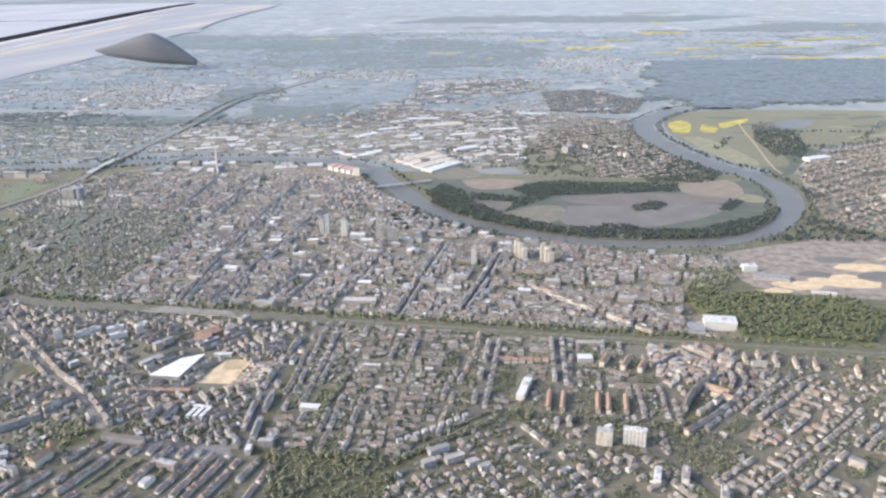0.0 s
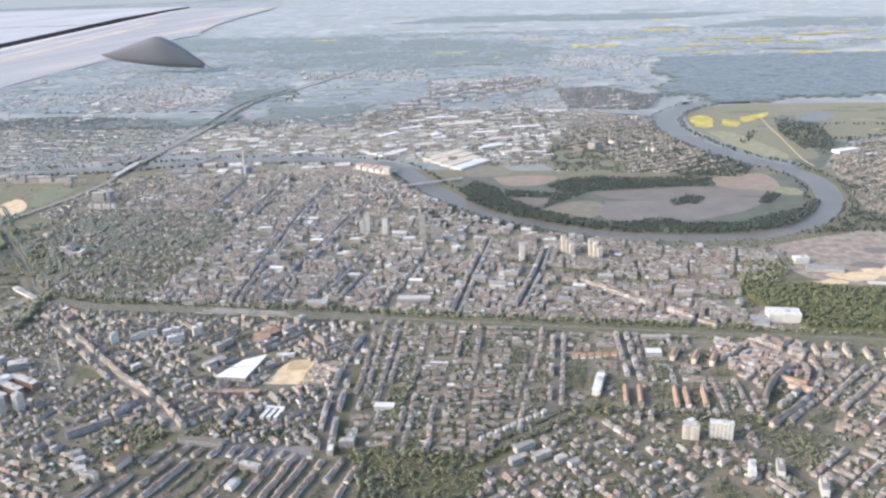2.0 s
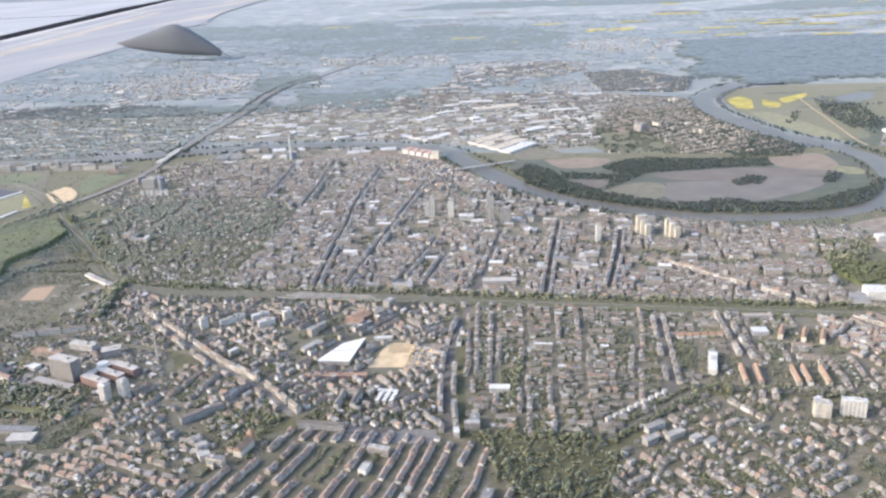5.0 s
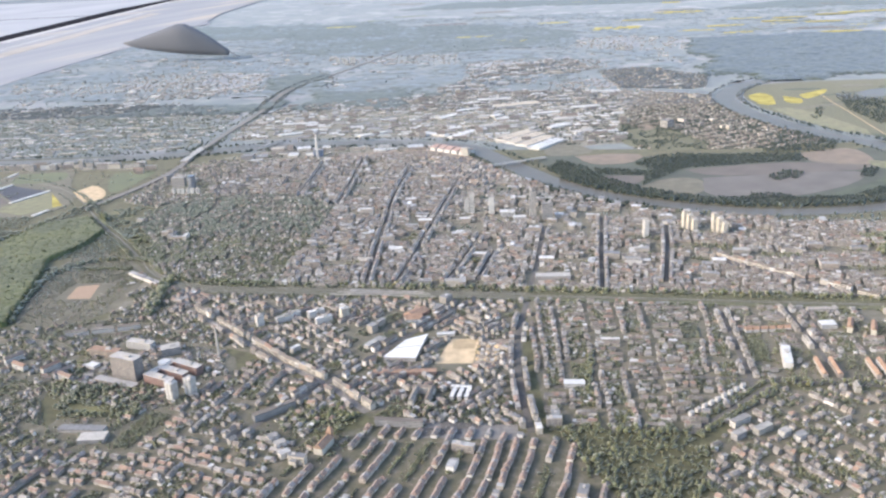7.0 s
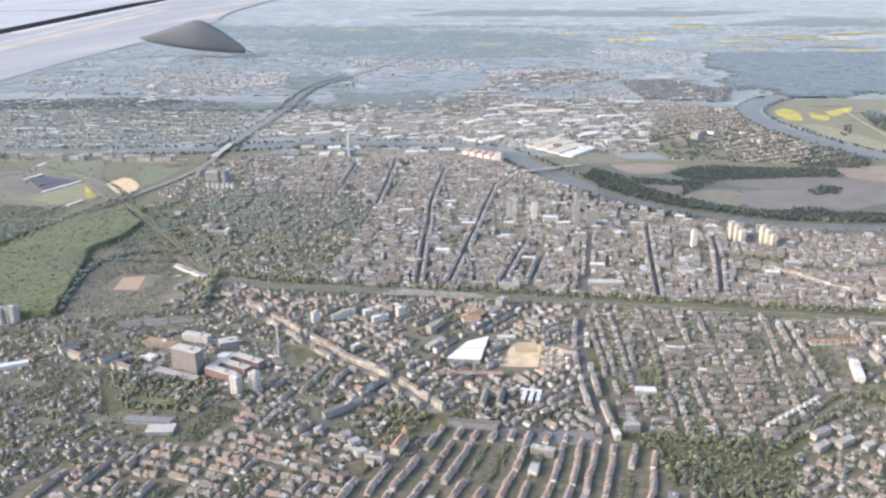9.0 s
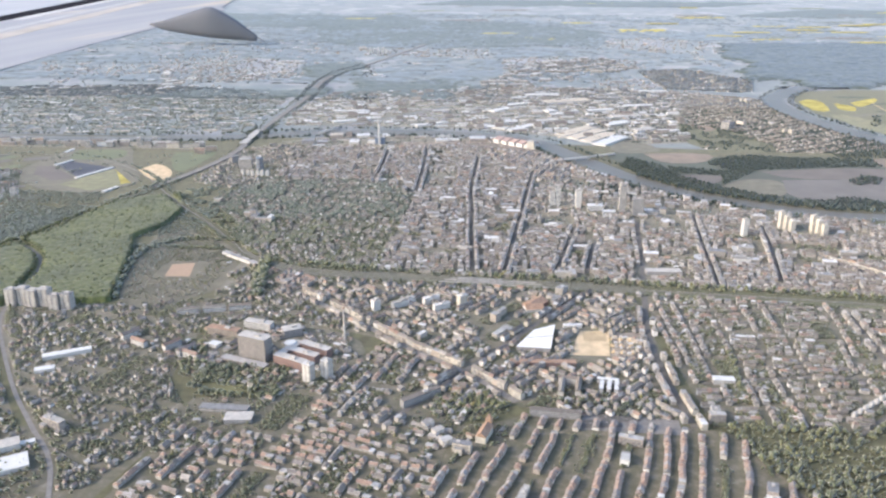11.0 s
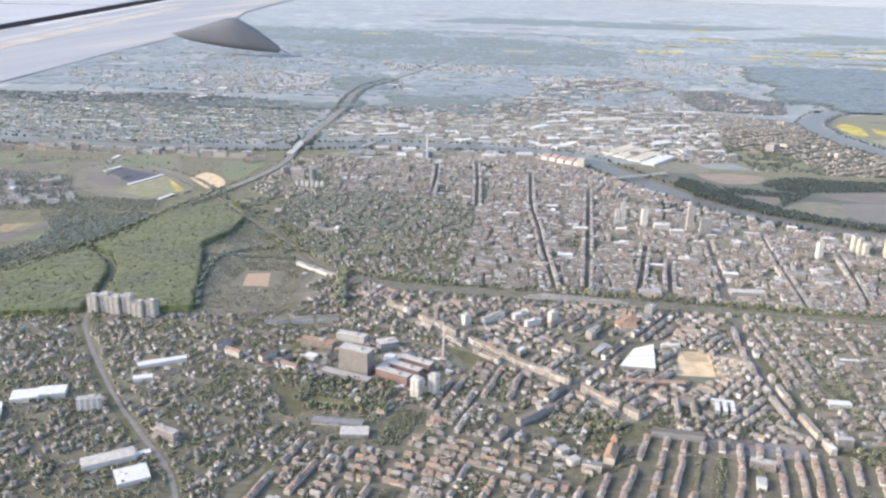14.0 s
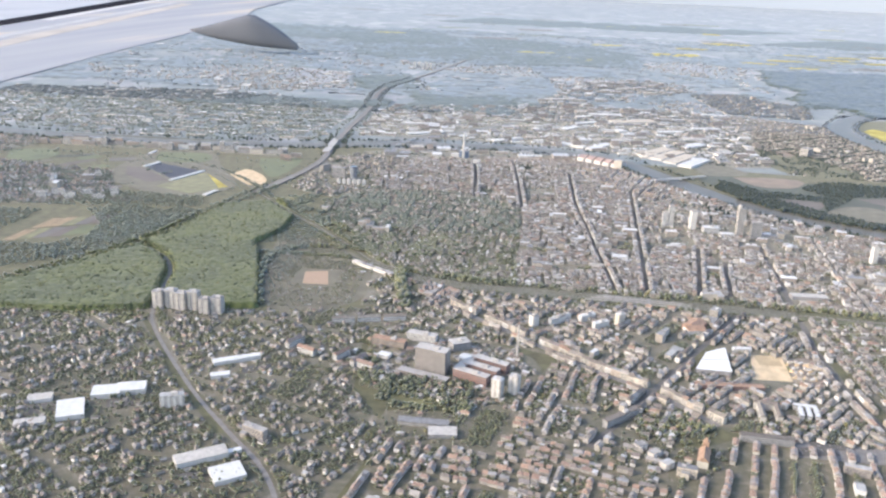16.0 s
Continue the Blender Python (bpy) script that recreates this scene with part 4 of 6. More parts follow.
DISTRICTS = [
    ([(-124, 249), (-98, 242), (-78, 240), (-78, 330), (-100, 352), (-150, 345), (-160, 312), (-140, 283)], 2, "villa", 2.5, 0.12, 1.5),
    ([(-78, 239), (-10, 237), (-10, 318), (-25, 345), (-55, 425), (-108, 428), (-138, 412), (-148, 372), (-150, 345), (-100, 352), (-78, 330)], 2, "dense", 2.2, 0.12, 0.95),
    ([(-150, 345), (-148, 372), (-138, 412), (-165, 420), (-180, 398), (-180, 340), (-160, 330)], 70, "villa", 1.2, 0.2, 1.6),
    ([(-10, 237), (122, 231), (119, 262), (140, 292), (132, 307), (100, 307), (60, 317), (28, 338), (-6, 378), (-25, 345), (-10, 318)], -5, "dense", 2.2, 0.13, 1.0),
    ([(4, 228), (46, 226), (46, 160), (40, 157), (11, 156), (8, 180), (6, 205)], 92, "terrace", 2.7, 0.25, 1.1),
    ([(46, 226), (104, 223), (104, 205), (112, 191), (108, 178), (62, 180), (52, 168), (46, 166)], 88, "terrace", 2.9, 0.3, 1.0),
    ([(104, 223), (130, 225), (128, 208), (116, 192), (112, 191), (104, 205)], -42, "dense", 0.8, 0.5, 0.85),
    ([(-60, 425), (-25, 345), (-6, 378), (-18, 402), (-45, 440), (-58, 442)], 70, "dense", 1.4, 0.3, 1.0),
    ([(-104, 428), (-58, 436), (-40, 432), (-44, 443), (-84, 449), (-140, 446), (-165, 425), (-138, 414)], 10, "hall", 3.0, 0.2, 1.2),
    ([(-94, 233), (-90, 230), (-14, 228), (-44, 177), (-91, 217)], 58, "terrace", 2.5, 0.3, 1.25),
    ([(-109, 238), (-105, 217.5), (-92.5, 217.5), (-95, 234)], 70, "dense", 0.6, 0.85, 0.9),
    ([(-42, 172), (-10, 227), (2, 225), (4, 206), (5, 180), (7, 158), (-20, 158), (-30, 160)], 50, "terrace", 1.6, 0.3, 1.3),
    ([(-30, 156), (10, 155), (24, 150), (30, 130), (30, 90), (-50, 90), (-44, 148)], 78, "rows", 2.6, 0.85, 1.0),
    ([(-84, 160), (-70, 180), (-66, 188), (-46, 173), (-32, 162), (-44, 150), (-50, 90), (-110, 90), (-102, 148)], 76, "terrace", 1.9, 0.6, 0.95),
    ([(-178, 195), (-150, 204), (-122, 212), (-96, 218), (-66, 190), (-76, 194), (-100, 199), (-116, 188), (-113, 164), (-102, 148), (-112, 100), (-138, 146), (-160, 172)], 66, "villa", 1.5, 0.2, 1.05),
    ([(-122, 214), (-124, 247), (-106, 238), (-112, 230), (-96, 218)], 60, "villa", 1.6, 0.3, 1.2),
    ([(-290, 196), (-200, 193), (-178, 193), (-154, 160), (-138, 142), (-115, 100), (-200, 90), (-300, 90)], 62, "villa", 1.6, 0.3, 1.1),
    ([(62, 176), (92, 176), (108, 155), (128, 122), (110, 90), (36, 90), (34, 130), (44, 150), (54, 166)], -53, "terrace", 2.3, 0.2, 1.0),
    ([(96, 176), (108, 172), (128, 205), (138, 224), (156, 182), (176, 148), (150, 110), (130, 122)], 50, "terrace", 1.8, 0.3, 1.0),
    ([(140, 222), (170, 220), (260, 214), (270, 150), (180, 130), (158, 180)], 35, "villa", 1.3, 0.45, 1.1),
    ([(58, 432), (100, 426), (135, 428), (160, 444), (146, 480), (130, 530), (126, 600), (84, 622), (66, 540)], 35, "villa", 2.0, 0.1, 1.15),
    ([(192, 356), (215, 332), (330, 380), (380, 580), (280, 535), (226, 494), (204, 450), (196, 400)], 40, "villa", 0.9, 0.6, 0.8),
    ([(-54, 472), (-20, 456), (30, 440), (56, 446), (66, 540), (84, 622), (40, 640), (-60, 640), (-176, 590), (-186, 560), (-178, 472), (-120, 474)], 14, "hall", 3.0, 0.2, 0.8),
    ([(-196, 448), (-200, 560), (-240, 600), (-330, 620), (-700, 560), (-700, 470), (-330, 436), (-260, 436)], 3, "hall", 8.0, 0.2, 0.5, 1.25),
    ([(-192, 384), (-196, 408), (-260, 416), (-330, 412), (-340, 398), (-250, 402), (-205, 402)], 10, "slab", 1.5, 0.2, 1.6),
    ([(-360, 280), (-262, 292), (-250, 316), (-268, 350), (-300, 352), (-400, 370), (-440, 300)], 20, "villa", 1.4, 0.4, 1.7),
    ([(-420, 380), (-340, 375), (-330, 410), (-440, 420)], 10, "villa", 1.3, 0.4, 1.5),
    # towns on the plain across the river
    ([(-73, 640), (-62, 690), (-33, 795), (42, 838), (60, 756), (10, 690), (-40, 640)], 10, "hall", 2.0, 0.3, 1.3, 1.3),
    ([(70, 640), (130, 625), (145, 690), (100, 760), (60, 740)], 25, "villa", 1.2, 0.1, 1.3, 1.2),
]
for i, (ring, angle, kind, green, red, height, *more) in enumerate(DISTRICTS):
    if not more:
        patch("town_ground", ring, 0.03 + 0.0006 * i, M["town"], "yards, lawns and paving between houses", "town ground")
    district(ring, angle, kind, green, red, height, i, *more)

for k in range(420):       # allotment huts
    x, y = rng.uniform(-162, -126), rng.uniform(208, 272)
    if inside(x, y, PLACES["clearing"]) and not (-147 < x < -133 and 226 < y < 241):
        house(x, y, rng.uniform(0.35, 0.6), rng.uniform(0.3, 0.4), 0.25, rng.uniform(0, 3), rng.choice(("red", "pitched", "flat")))

GROUNDS = ((-96.3, 176.8, 5.2), (-100, 173, 4.5), (-85, 177, 6.5), (-109, 189, 4.8), (-101, 193.5, 4.4), (-91, 190.5, 3.4), (-88, 181.5, 2.2), (-78, 168, 3.4), (-109, 182, 2.2))
for k in range(260):       # annexes and small houses in the hospital grounds
    x, y = rng.uniform(-114, -70), rng.uniform(160, 198)
    if inside(x, y, PLACES["hospital"]) and all(math.dist((x, y), g[:2]) > g[2] for g in GROUNDS):
        house(x, y, rng.uniform(0.6, 2.2), rng.uniform(0.5, 1.1), rng.uniform(0.35, 0.9), 1.15 + rng.choice((0, math.pi / 2)), rng.choice(("red", "pitched", "flat")), False, rng.random() < 0.4)

# outline of the wing, laid low over the plain to fit the camera's view
TRAILING = [(-480, 534), (-512, 734), (-534, 864), (-566, 1116), (-604, 1321), (-643, 1511), (-621, 1569), (-666, 1663), (-747, 1950), (-863, 2575), (-934, 2970)]
LEADING = [(-1349, 3153), (-1292, 2872), (-1107, 2153), (-883, 1294), (-785, 898)]
SEAL = [(-840, 964), (-963, 1414), (-1257, 2451), (-1403, 3121), (-1442, 3374)]
WING_PLAN = TRAILING + [(-2600, 3374), (-2600, 534)]

# ---- far woods ----
def canopy(name, ring, cell, low, high, label, seed, mask=None, mat="far_wood"):
    """The closed crown roof of a wood far away."""
    rnd = random.Random(seed)
    xs, ys = [q[0] for q in ring], [q[1] for q in ring]
    nx, ny = int((max(xs) - min(xs)) / cell) + 2, int((max(ys) - min(ys)) / cell) + 2
    v, f, keep = [], [], {}
    for i in range(nx):
        for j in range(ny):
            x, y = min(xs) + (i + rnd.uniform(-0.35, 0.35)) * cell, min(ys) + (j + rnd.uniform(-0.35, 0.35)) * cell
            edge = 0 if mat == "canopy_green" else 40 * noise.noise((x * 0.018, y * 0.012, 4)) + 16 * noise.noise((x * 0.06, y * 0.05, 9)) + 14 * noise.noise((x * 0.17, y * 0.15, 2))
            if (not ring or inside(x + edge, y + edge, ring)) and (mask is None or mask(x, y)) and not inside(x, y, WING_PLAN):
                keep[i, j] = len(v)
                v.append((x, y, rnd.uniform(low, high)))
            else:
                keep[i, j] = len(v)
                v.append((x, y, -0.4))
    for i in range(nx - 1):
        for j in range(ny - 1):
            q = (keep[i, j], keep[i + 1, j], keep[i + 1, j + 1], keep[i, j + 1])
            if max(v[k][2] for k in q) > 0:
                f.append(q)
    ob = new(name, mesh_of(name, v, f))
    ob.data.materials.append(M[mat])
    ob.data.polygons.foreach_set("use_smooth", [True] * len(ob.data.polygons))
    return tagged(ob, label, "woods", kind="stuff")


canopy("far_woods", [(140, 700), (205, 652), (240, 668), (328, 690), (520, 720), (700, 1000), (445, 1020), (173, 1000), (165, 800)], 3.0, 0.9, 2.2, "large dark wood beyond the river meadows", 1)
canopy("far_woods", [(-290, 967), (-126, 930), (-10, 938), (50, 985), (56, 1151), (-67, 1320), (-196, 1340), (-390, 1270)], 4.0, 0.3, 1.3, "dark wooded ridge in the distance", 2, None, "hazed_wood")
canopy("far_woods", [(-178, 580), (-121, 572), (-60, 576), (-66, 632), (-120, 676), (-182, 682)], 2.5, 0.3, 1.3, "green wood between the towns", 3, None, "hazed_wood")
canopy("far_woods", [(-222, 676), (-176, 680), (-200, 772), (-240, 776)], 2.5, 0.3, 1.3, "dark wood beside the motorway", 4, None, "hazed_wood")
canopy("far_woods", [(-330, 566), (-277, 556), (-225, 556), (-184, 587), (-195, 618), (-247, 610), (-300, 590)], 2.5, 0.3, 1.3, "belt of trees behind the industrial halls", 5, None, "hazed_wood")
canopy("far_woods", [(-700, 1300), (-300, 1150), (-160, 1350), (-300, 1450), (-700, 1500)], 7, 0.3, 1.3, "dark woods far on the plain", 6, None, "hazed_wood")
canopy("far_woods", [(300, 1500), (700, 1420), (900, 1600), (500, 1700)], 8, 0.3, 1.3, "dark woods far on the plain", 7, None, "hazed_wood")
canopy("far_woods", [(-300, 1800), (300, 1750), (500, 1950), (-200, 2050)], 10, 0.3, 1.3, "dark woods far on the plain", 8, None, "hazed_wood")

def clear(x, y):
    return not on_line(x, y, 0.3)


canopy("forest_canopy", PLACES["forest"], 0.75, 1.35, 1.95, "closed fresh green crown roof of the town forest", 31, clear, "canopy_green")
canopy("forest_canopy", PLACES["wood_east"], 0.75, 0.5, 1.1, "closed green crown roof of the wood beside the railway", 32, clear, "canopy_green")

# towns, scattered houses, copses and trees over the plain
FAR_TOWNS = [[(40, 941), (111, 885), (185, 905), (180, 1010), (123, 1066), (55, 1030)], [(-54, 715), (2, 728), (75, 766), (65, 822), (-5, 852), (-64, 825)],
             [(-205, 836), (-138, 832), (-66, 812), (-80, 908), (-153, 912), (-230, 926)], [(-170, 676), (-160, 689), (-180, 758), (-200, 790), (-176, 700)],
             [(-330, 635), (-267, 645), (-222, 678), (-258, 788), (-346, 828), (-400, 790)], [(60, 640), (128, 640), (136, 672), (70, 680)]]


def town_at(x, y):
    return any(inside(x, y, q) for q in FAR_TOWNS)


def copse(x, y):
    k = 0.6 * noise.noise((x * 0.008, y * 0.012, 21.0)) + 0.6 * noise.noise((x * 0.035, y * 0.045, 5.0)) + 0.7 * noise.noise((x * 0.12, y * 0.13, 5.0))
    return k > (0.0 if y < 1150 else 0.15) and not town_at(x, y) and not (x > 120 and y < 700) and not on_line(x, y, 3) and not (-186 < x < 145 and y < 640 and x > -60)


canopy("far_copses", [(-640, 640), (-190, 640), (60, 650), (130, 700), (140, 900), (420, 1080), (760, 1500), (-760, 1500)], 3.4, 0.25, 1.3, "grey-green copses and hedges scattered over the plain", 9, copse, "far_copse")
rnd = random.Random(77)
FAR_TREES = []
for _ in range(30000):
    y = 600 + 900 * rnd.random() ** 1.5
    x = rnd.uniform(-0.64, 0.62) * y - 20
    near_town = town_at(x, y)
    town = noise.noise((x * 0.012, y * 0.012, 11.0)) + 0.7 * noise.noise((x * 0.04, y * 0.03, 3.0)) + (0.3 if x < -230 and y < 1000 else 0.0) - (0.3 if x > 140 else 0.0) - (y - 600) * 0.0004
    if inside(x, y, WING_PLAN) or on_line(x, y, 2) or (x > 140 and y < 900) or (-200 < x < -60 and 570 < y < 680):
        continue
    if (near_town and rnd.random() < 0.55) or (town > 0.3 and rnd.random() < 0.4):
        big = rnd.random() < 0.1
        w = rnd.uniform(4, 9) if big else rnd.uniform(0.8, 2.0)
        house(x, y, w, w * rnd.uniform(0.4, 0.7), rnd.uniform(0.5, 1.1), rnd.uniform(0, 3.1) if rnd.random() < 0.3 else 0.2,
              "flat" if big or rnd.random() < 0.3 else rnd.choice(("red", "pitched", "pitched")), False, rnd.random() < 0.4)
    elif rnd.random() < 0.5 and (near_town or (town > 0.1 and rnd.random() < 0.3)):
        FAR_TREES.append((x, y, rnd.uniform(0.5, 1.0), rnd.random()))
for k in range(70):
    rnd = random.Random(900 + k)
    y = rnd.uniform(1030, 2300)
    x = rnd.uniform(-0.55, 0.75) * y
    if x < -0.3 * y:
        continue
    w, d, q = rnd.uniform(25, 90), rnd.uniform(10, 45), rnd.uniform(-0.25, 0.35)
    c, s = math.cos(q), math.sin(q)
    patch("field", [(x + c * i * w - s * j * d, y + s * i * w + c * j * d) for i, j in ((0, 0), (1, 0), (1, 1), (0, 1))], 0.1 + 0.01 * k,
          M[("rape", "crop_pale", "crop_green", "rape", "crop_brown")[k % 5] if x > -100 else ("crop_pale", "crop_green", "crop_brown")[k % 3]], "large farm field on the plain", "field")
for k in range(22):
    x, y = 230 + 27 * k, 1046 + 31 * (k % 5) + 3 * k
    patch("field", [(x, y), (x + 34, y + 4), (x + 40, y + 20), (x + 4, y + 16)], 0.6 + 0.01 * k, M[("rape", "crop_green", "crop_pale", "rape", "crop_green", "meadow")[k % 6]], "yellow and green farm field behind the wood", "field")

for k, (x, y) in enumerate(((204, 1097), (301, 1262), (355, 1024), (423, 1020), (379, 1166), (-320, 1370), (-80, 1110), (28, 1300), (155, 1300), (332, 1198), (470, 1046), (520, 1090), (359, 1249), (427, 1285), (250, 1150))):
    patch("field", [(x - 22, y - 9), (x + 20, y - 7), (x + 26, y + 9), (x - 16, y + 8)], 0.9 + 0.01 * k, M["rape"], "far yellow rapeseed field in bloom", "rapeseed field", 3.0)

# ---- woods and trees ----
def wood(ring, spacing, size, seed, open_ground=False):
    rnd = random.Random(seed)
    xs, ys = [q[0] for q in ring], [q[1] for q in ring]
    for _ in range(int((max(xs) - min(xs)) * (max(ys) - min(ys)) / spacing ** 2)):
        x, y = rnd.uniform(min(xs), max(xs)), rnd.uniform(min(ys), max(ys))
        if open_ground and noise.noise((x * 0.12, y * 0.12, 6.0)) > 0.12:
            continue
        if inside(x, y, ring) and not on_line(x, y, -0.2) and not (-147 < x < -133 and 226 < y < 241):
            TREES.append((x, y, size * rnd.uniform(0.65, 1.25), rnd.random()))


def tree_row(line, width, spacing, size, seed):
    rnd = random.Random(seed)
    for (x0, y0), (x1, y1) in zip(line, line[1:]):
        for _ in range(max(1, int(math.dist((x0, y0), (x1, y1)) * width / spacing ** 2))):
            t, o = rnd.random(), rnd.uniform(-width / 2, width / 2)
            dx, dy = x1 - x0, y1 - y0
            n = math.hypot(dx, dy) or 1
            TREES.append((x0 + dx * t - dy / n * o, y0 + dy * t + dx / n * o, size * rnd.uniform(0.6, 1.25), rnd.random()))


wood(PLACES["forest"], 0.92, 0.46, 1)
wood(PLACES["wood_east"], 1.0, 0.6, 2)
wood(PLACES["park"], 1.05, 0.55, 3, True)
wood([(-180, 322), (-160, 336), (-148, 318), (-138, 284), (-124, 250), (-122, 247), (-140, 266), (-166, 296)], 1.05, 0.55, 51, True)
wood([(-184, 136), (-154, 136), (-154, 164), (-184, 164)], 2.0, 0.5, 52)
wood([(-148, 112), (-120, 112), (-120, 140), (-148, 140)], 1.8, 0.5, 53)
wood([(-262, 186), (-200, 190), (-170, 192), (-176, 200), (-236, 204)], 1.0, 0.42, 54)
wood([(-300, 230), (-240, 222), (-226, 232), (-232, 246), (-262, 244), (-262, 284), (-300, 280)], 1.1, 0.4, 55)
wood([(-228, 250), (-212, 256), (-206, 290), (-236, 300), (-246, 288), (-232, 272)], 0.95, 0.42, 56)
wood([(120, 268), (134, 268), (146, 292), (138, 306), (124, 306)], 1.15, 0.65, 57)
low = [q for q in RIVER if q[1] < 372]
tree_row(sides(low, 12.5)[1], 4, 1.2, 0.85, 58), tree_row(sides(low, 11.0)[0], 1.6, 1.3, 0.6, 59)
tree_row(PLACES["park"] + PLACES["park"][:1], 2.4, 1.2, 0.6, 33)
wood(PLACES["clearing"], 0.8, 0.24, 4)
wood([(-169, 262), (-164, 280), (-166, 299), (-152, 284), (-141, 268), (-150, 272)], 0.9, 0.3, 65)
tree_row([(-167, 253), (-150, 254), (-134, 254)], 2.4, 0.6, 0.42, 64)
wood([(-114, 166), (-86, 157), (-84, 162), (-90, 168), (-106, 172), (-114, 186)], 1.1, 0.6, 5)
low = [q for q in HIGHWAY if q[1] < 345]
l, r = sides(low, 4.6)
tree_row(l, 3, 1.1, 0.6, 6), tree_row(r, 3, 1.1, 0.6, 7)
l, r = sides([q for q in HIGHWAY if 345 < q[1] < 640], 7.0)
tree_row(l, 2, 2.0, 0.5, 36), tree_row(r, 2, 2.0, 0.5, 37)
l, r = sides(RAIL, 6.0)[0], sides(RAIL, 8.8)[1]
tree_row(l, 2.0, 0.9, 0.5, 8), tree_row(r, 1.4, 1.2, 0.32, 9)
l, r = sides(curve([(41, 156), (52, 167), (63, 178)]), 3.4)
tree_row(l, 1.3, 0.6, 0.42, 10), tree_row(r, 1.8, 0.6, 0.5, 11)
l, r = sides(RIVER[10:], 19)
tree_row(l, 4, 1.7, 0.75, 12), tree_row(r, 3, 1.9, 0.75, 13)
tree_row(curve([(63, 179), (90, 178), (108, 177), (118, 186)]), 3.5, 1.1, 0.55, 14)
tree_row(curve([(-150, 207), (-160, 246), (-150, 262), (-128, 262)]), 2.2, 0.9, 0.62, 15)
tree_row([(-104, 158), (-88, 158), (-86, 170), (-104, 171), (-106, 160)], 2.4, 0.8, 0.6, 44)
wood([(-48, 168), (-34, 160), (-36, 152), (-50, 154)], 1.1, 0.55, 45)
wood([(-26, 164), (-6, 164), (-6, 158), (-28, 160)], 1.2, 0.55, 46)
tree_row([(20, 172), (22, 194)], 1.8, 0.7, 0.5, 34)
tree_row([(-115, 243), (-109, 214)], 2.6, 0.5, 0.5, 16)
wood([(70, 328), (100, 320), (127, 324), (146, 333), (165, 351), (170, 362), (150, 350), (136, 338), (114, 336), (76, 338)], 0.85, 0.5, 17)
wood([(12, 388), (25, 361), (40, 341), (66, 330), (76, 338), (54, 354), (36, 376), (32, 392), (18, 408)], 0.85, 0.5, 18)
wood([(35, 390), (66, 383), (76, 386), (54, 357), (57, 375), (36, 377)], 0.9, 0.5, 60)
wood([(54, 398), (64, 384), (76, 387), (125, 398), (136, 398), (137, 415), (97, 415), (80, 418), (64, 412)], 1.0, 0.55, 19)
wood([(120, 419), (153, 417), (163, 438), (142, 478), (136, 450)], 1.25, 0.6, 20)
wood([(110, 370), (121, 381), (128, 376), (122, 366), (112, 363)], 0.9, 0.55, 21)
wood([(149, 368), (157, 385), (163, 383), (154, 366)], 0.9, 0.55, 61)
wood([(96, 342), (108, 342), (112, 336), (94, 334)], 0.9, 0.55, 62)
wood([(208, 583), (232, 563), (222, 499), (200, 478), (199, 530)], 1.6, 0.7, 63)
wood(PLACES["gardens_north"], 1.5, 0.5, 66, True)
wood(PLACES["park_east"], 0.85, 0.42, 67)
wood([(118, 285), (140, 300), (136, 270), (120, 266)], 1.7, 0.6, 22)
wood([(190, 360), (180, 340), (164, 324), (210, 326)], 1.8, 0.7, 23)
for k, line in enumerate(([(214, 504), (277, 532)], [(205, 470), (222, 500), (260, 520)], [(225, 560), (275, 560)], [(260, 530), (300, 600)], [(216, 590), (222, 560)], [(280, 540), (330, 620)], [(170, 500), (186, 540)])):
    tree_row(line, 5, 2.6, 0.8, 240 + k)
for k, (y, x0, x1) in enumerate(((462, -520, -200), (486, -560, -215), (508, -480, -204), (530, -600, -210), (548, -520, -206))):      # tree belts between the halls
    tree_row(curve([(x0, y + 6), ((x0 + x1) / 2, y - 4), (x1, y)]), 5, 1.7, 0.7, 250 + k)
tree_row(sides([q for q in RAIL if -104 < q[0] < 118], 9.4)[0], 1.1, 0.75, 0.75, 271)       # hedges along the railway
tree_row(sides([q for q in RAIL if -90 < q[0] < 118], 9.0)[1], 0.8, 0.9, 0.5, 272)
bank = [q for q in HIGHWAY if 440 < q[1] < 760]
tree_row(sides(bank, 10.0)[0], 3.0, 1.5, 0.75, 274), tree_row(sides(bank, 10.0)[1], 3.0, 1.5, 0.75, 275)
wood(PLACES["park"], 1.1, 0.4, 278)
wood([(-46, 160), (-33, 171), (-28, 163), (-36, 157)], 1.0, 0.6, 279)
tree_row(curve([(-115, 243), (-112, 228), (-109, 214)]), 3.2, 0.7, 0.9, 273)
wood([(-34, 330), (-20, 352), (4, 352), (30, 330), (10, 328), (-18, 330)], 1.7, 0.7, 25)
wood([(-222, 230), (-206, 262), (-202, 296), (-214, 300), (-226, 262), (-240, 240)], 1.0, 0.42, 26)
wood([(-265, 290), (-205, 302), (-210, 316), (-262, 318)], 1.1, 0.45, 27)

ICO_V, ICO_F = [], []
bm = bmesh.new()
bmesh.ops.create_icosphere(bm, subdivisions=1, radius=1.0)
ICO_V = np.array([v.co[:] for v in bm.verts])
ICO_F = np.array([[v.index for v in f.verts] for f in bm.faces])
bm.free()


LOW_V = np.array([(0, 0, 1.0)] + [(math.cos(k * 1.2566), math.sin(k * 1.2566), 0.15) for k in range(5)] + [(0.55 * math.cos(k * 1.2566 + 0.6), 0.55 * math.sin(k * 1.2566 + 0.6), -0.8) for k in range(3)])
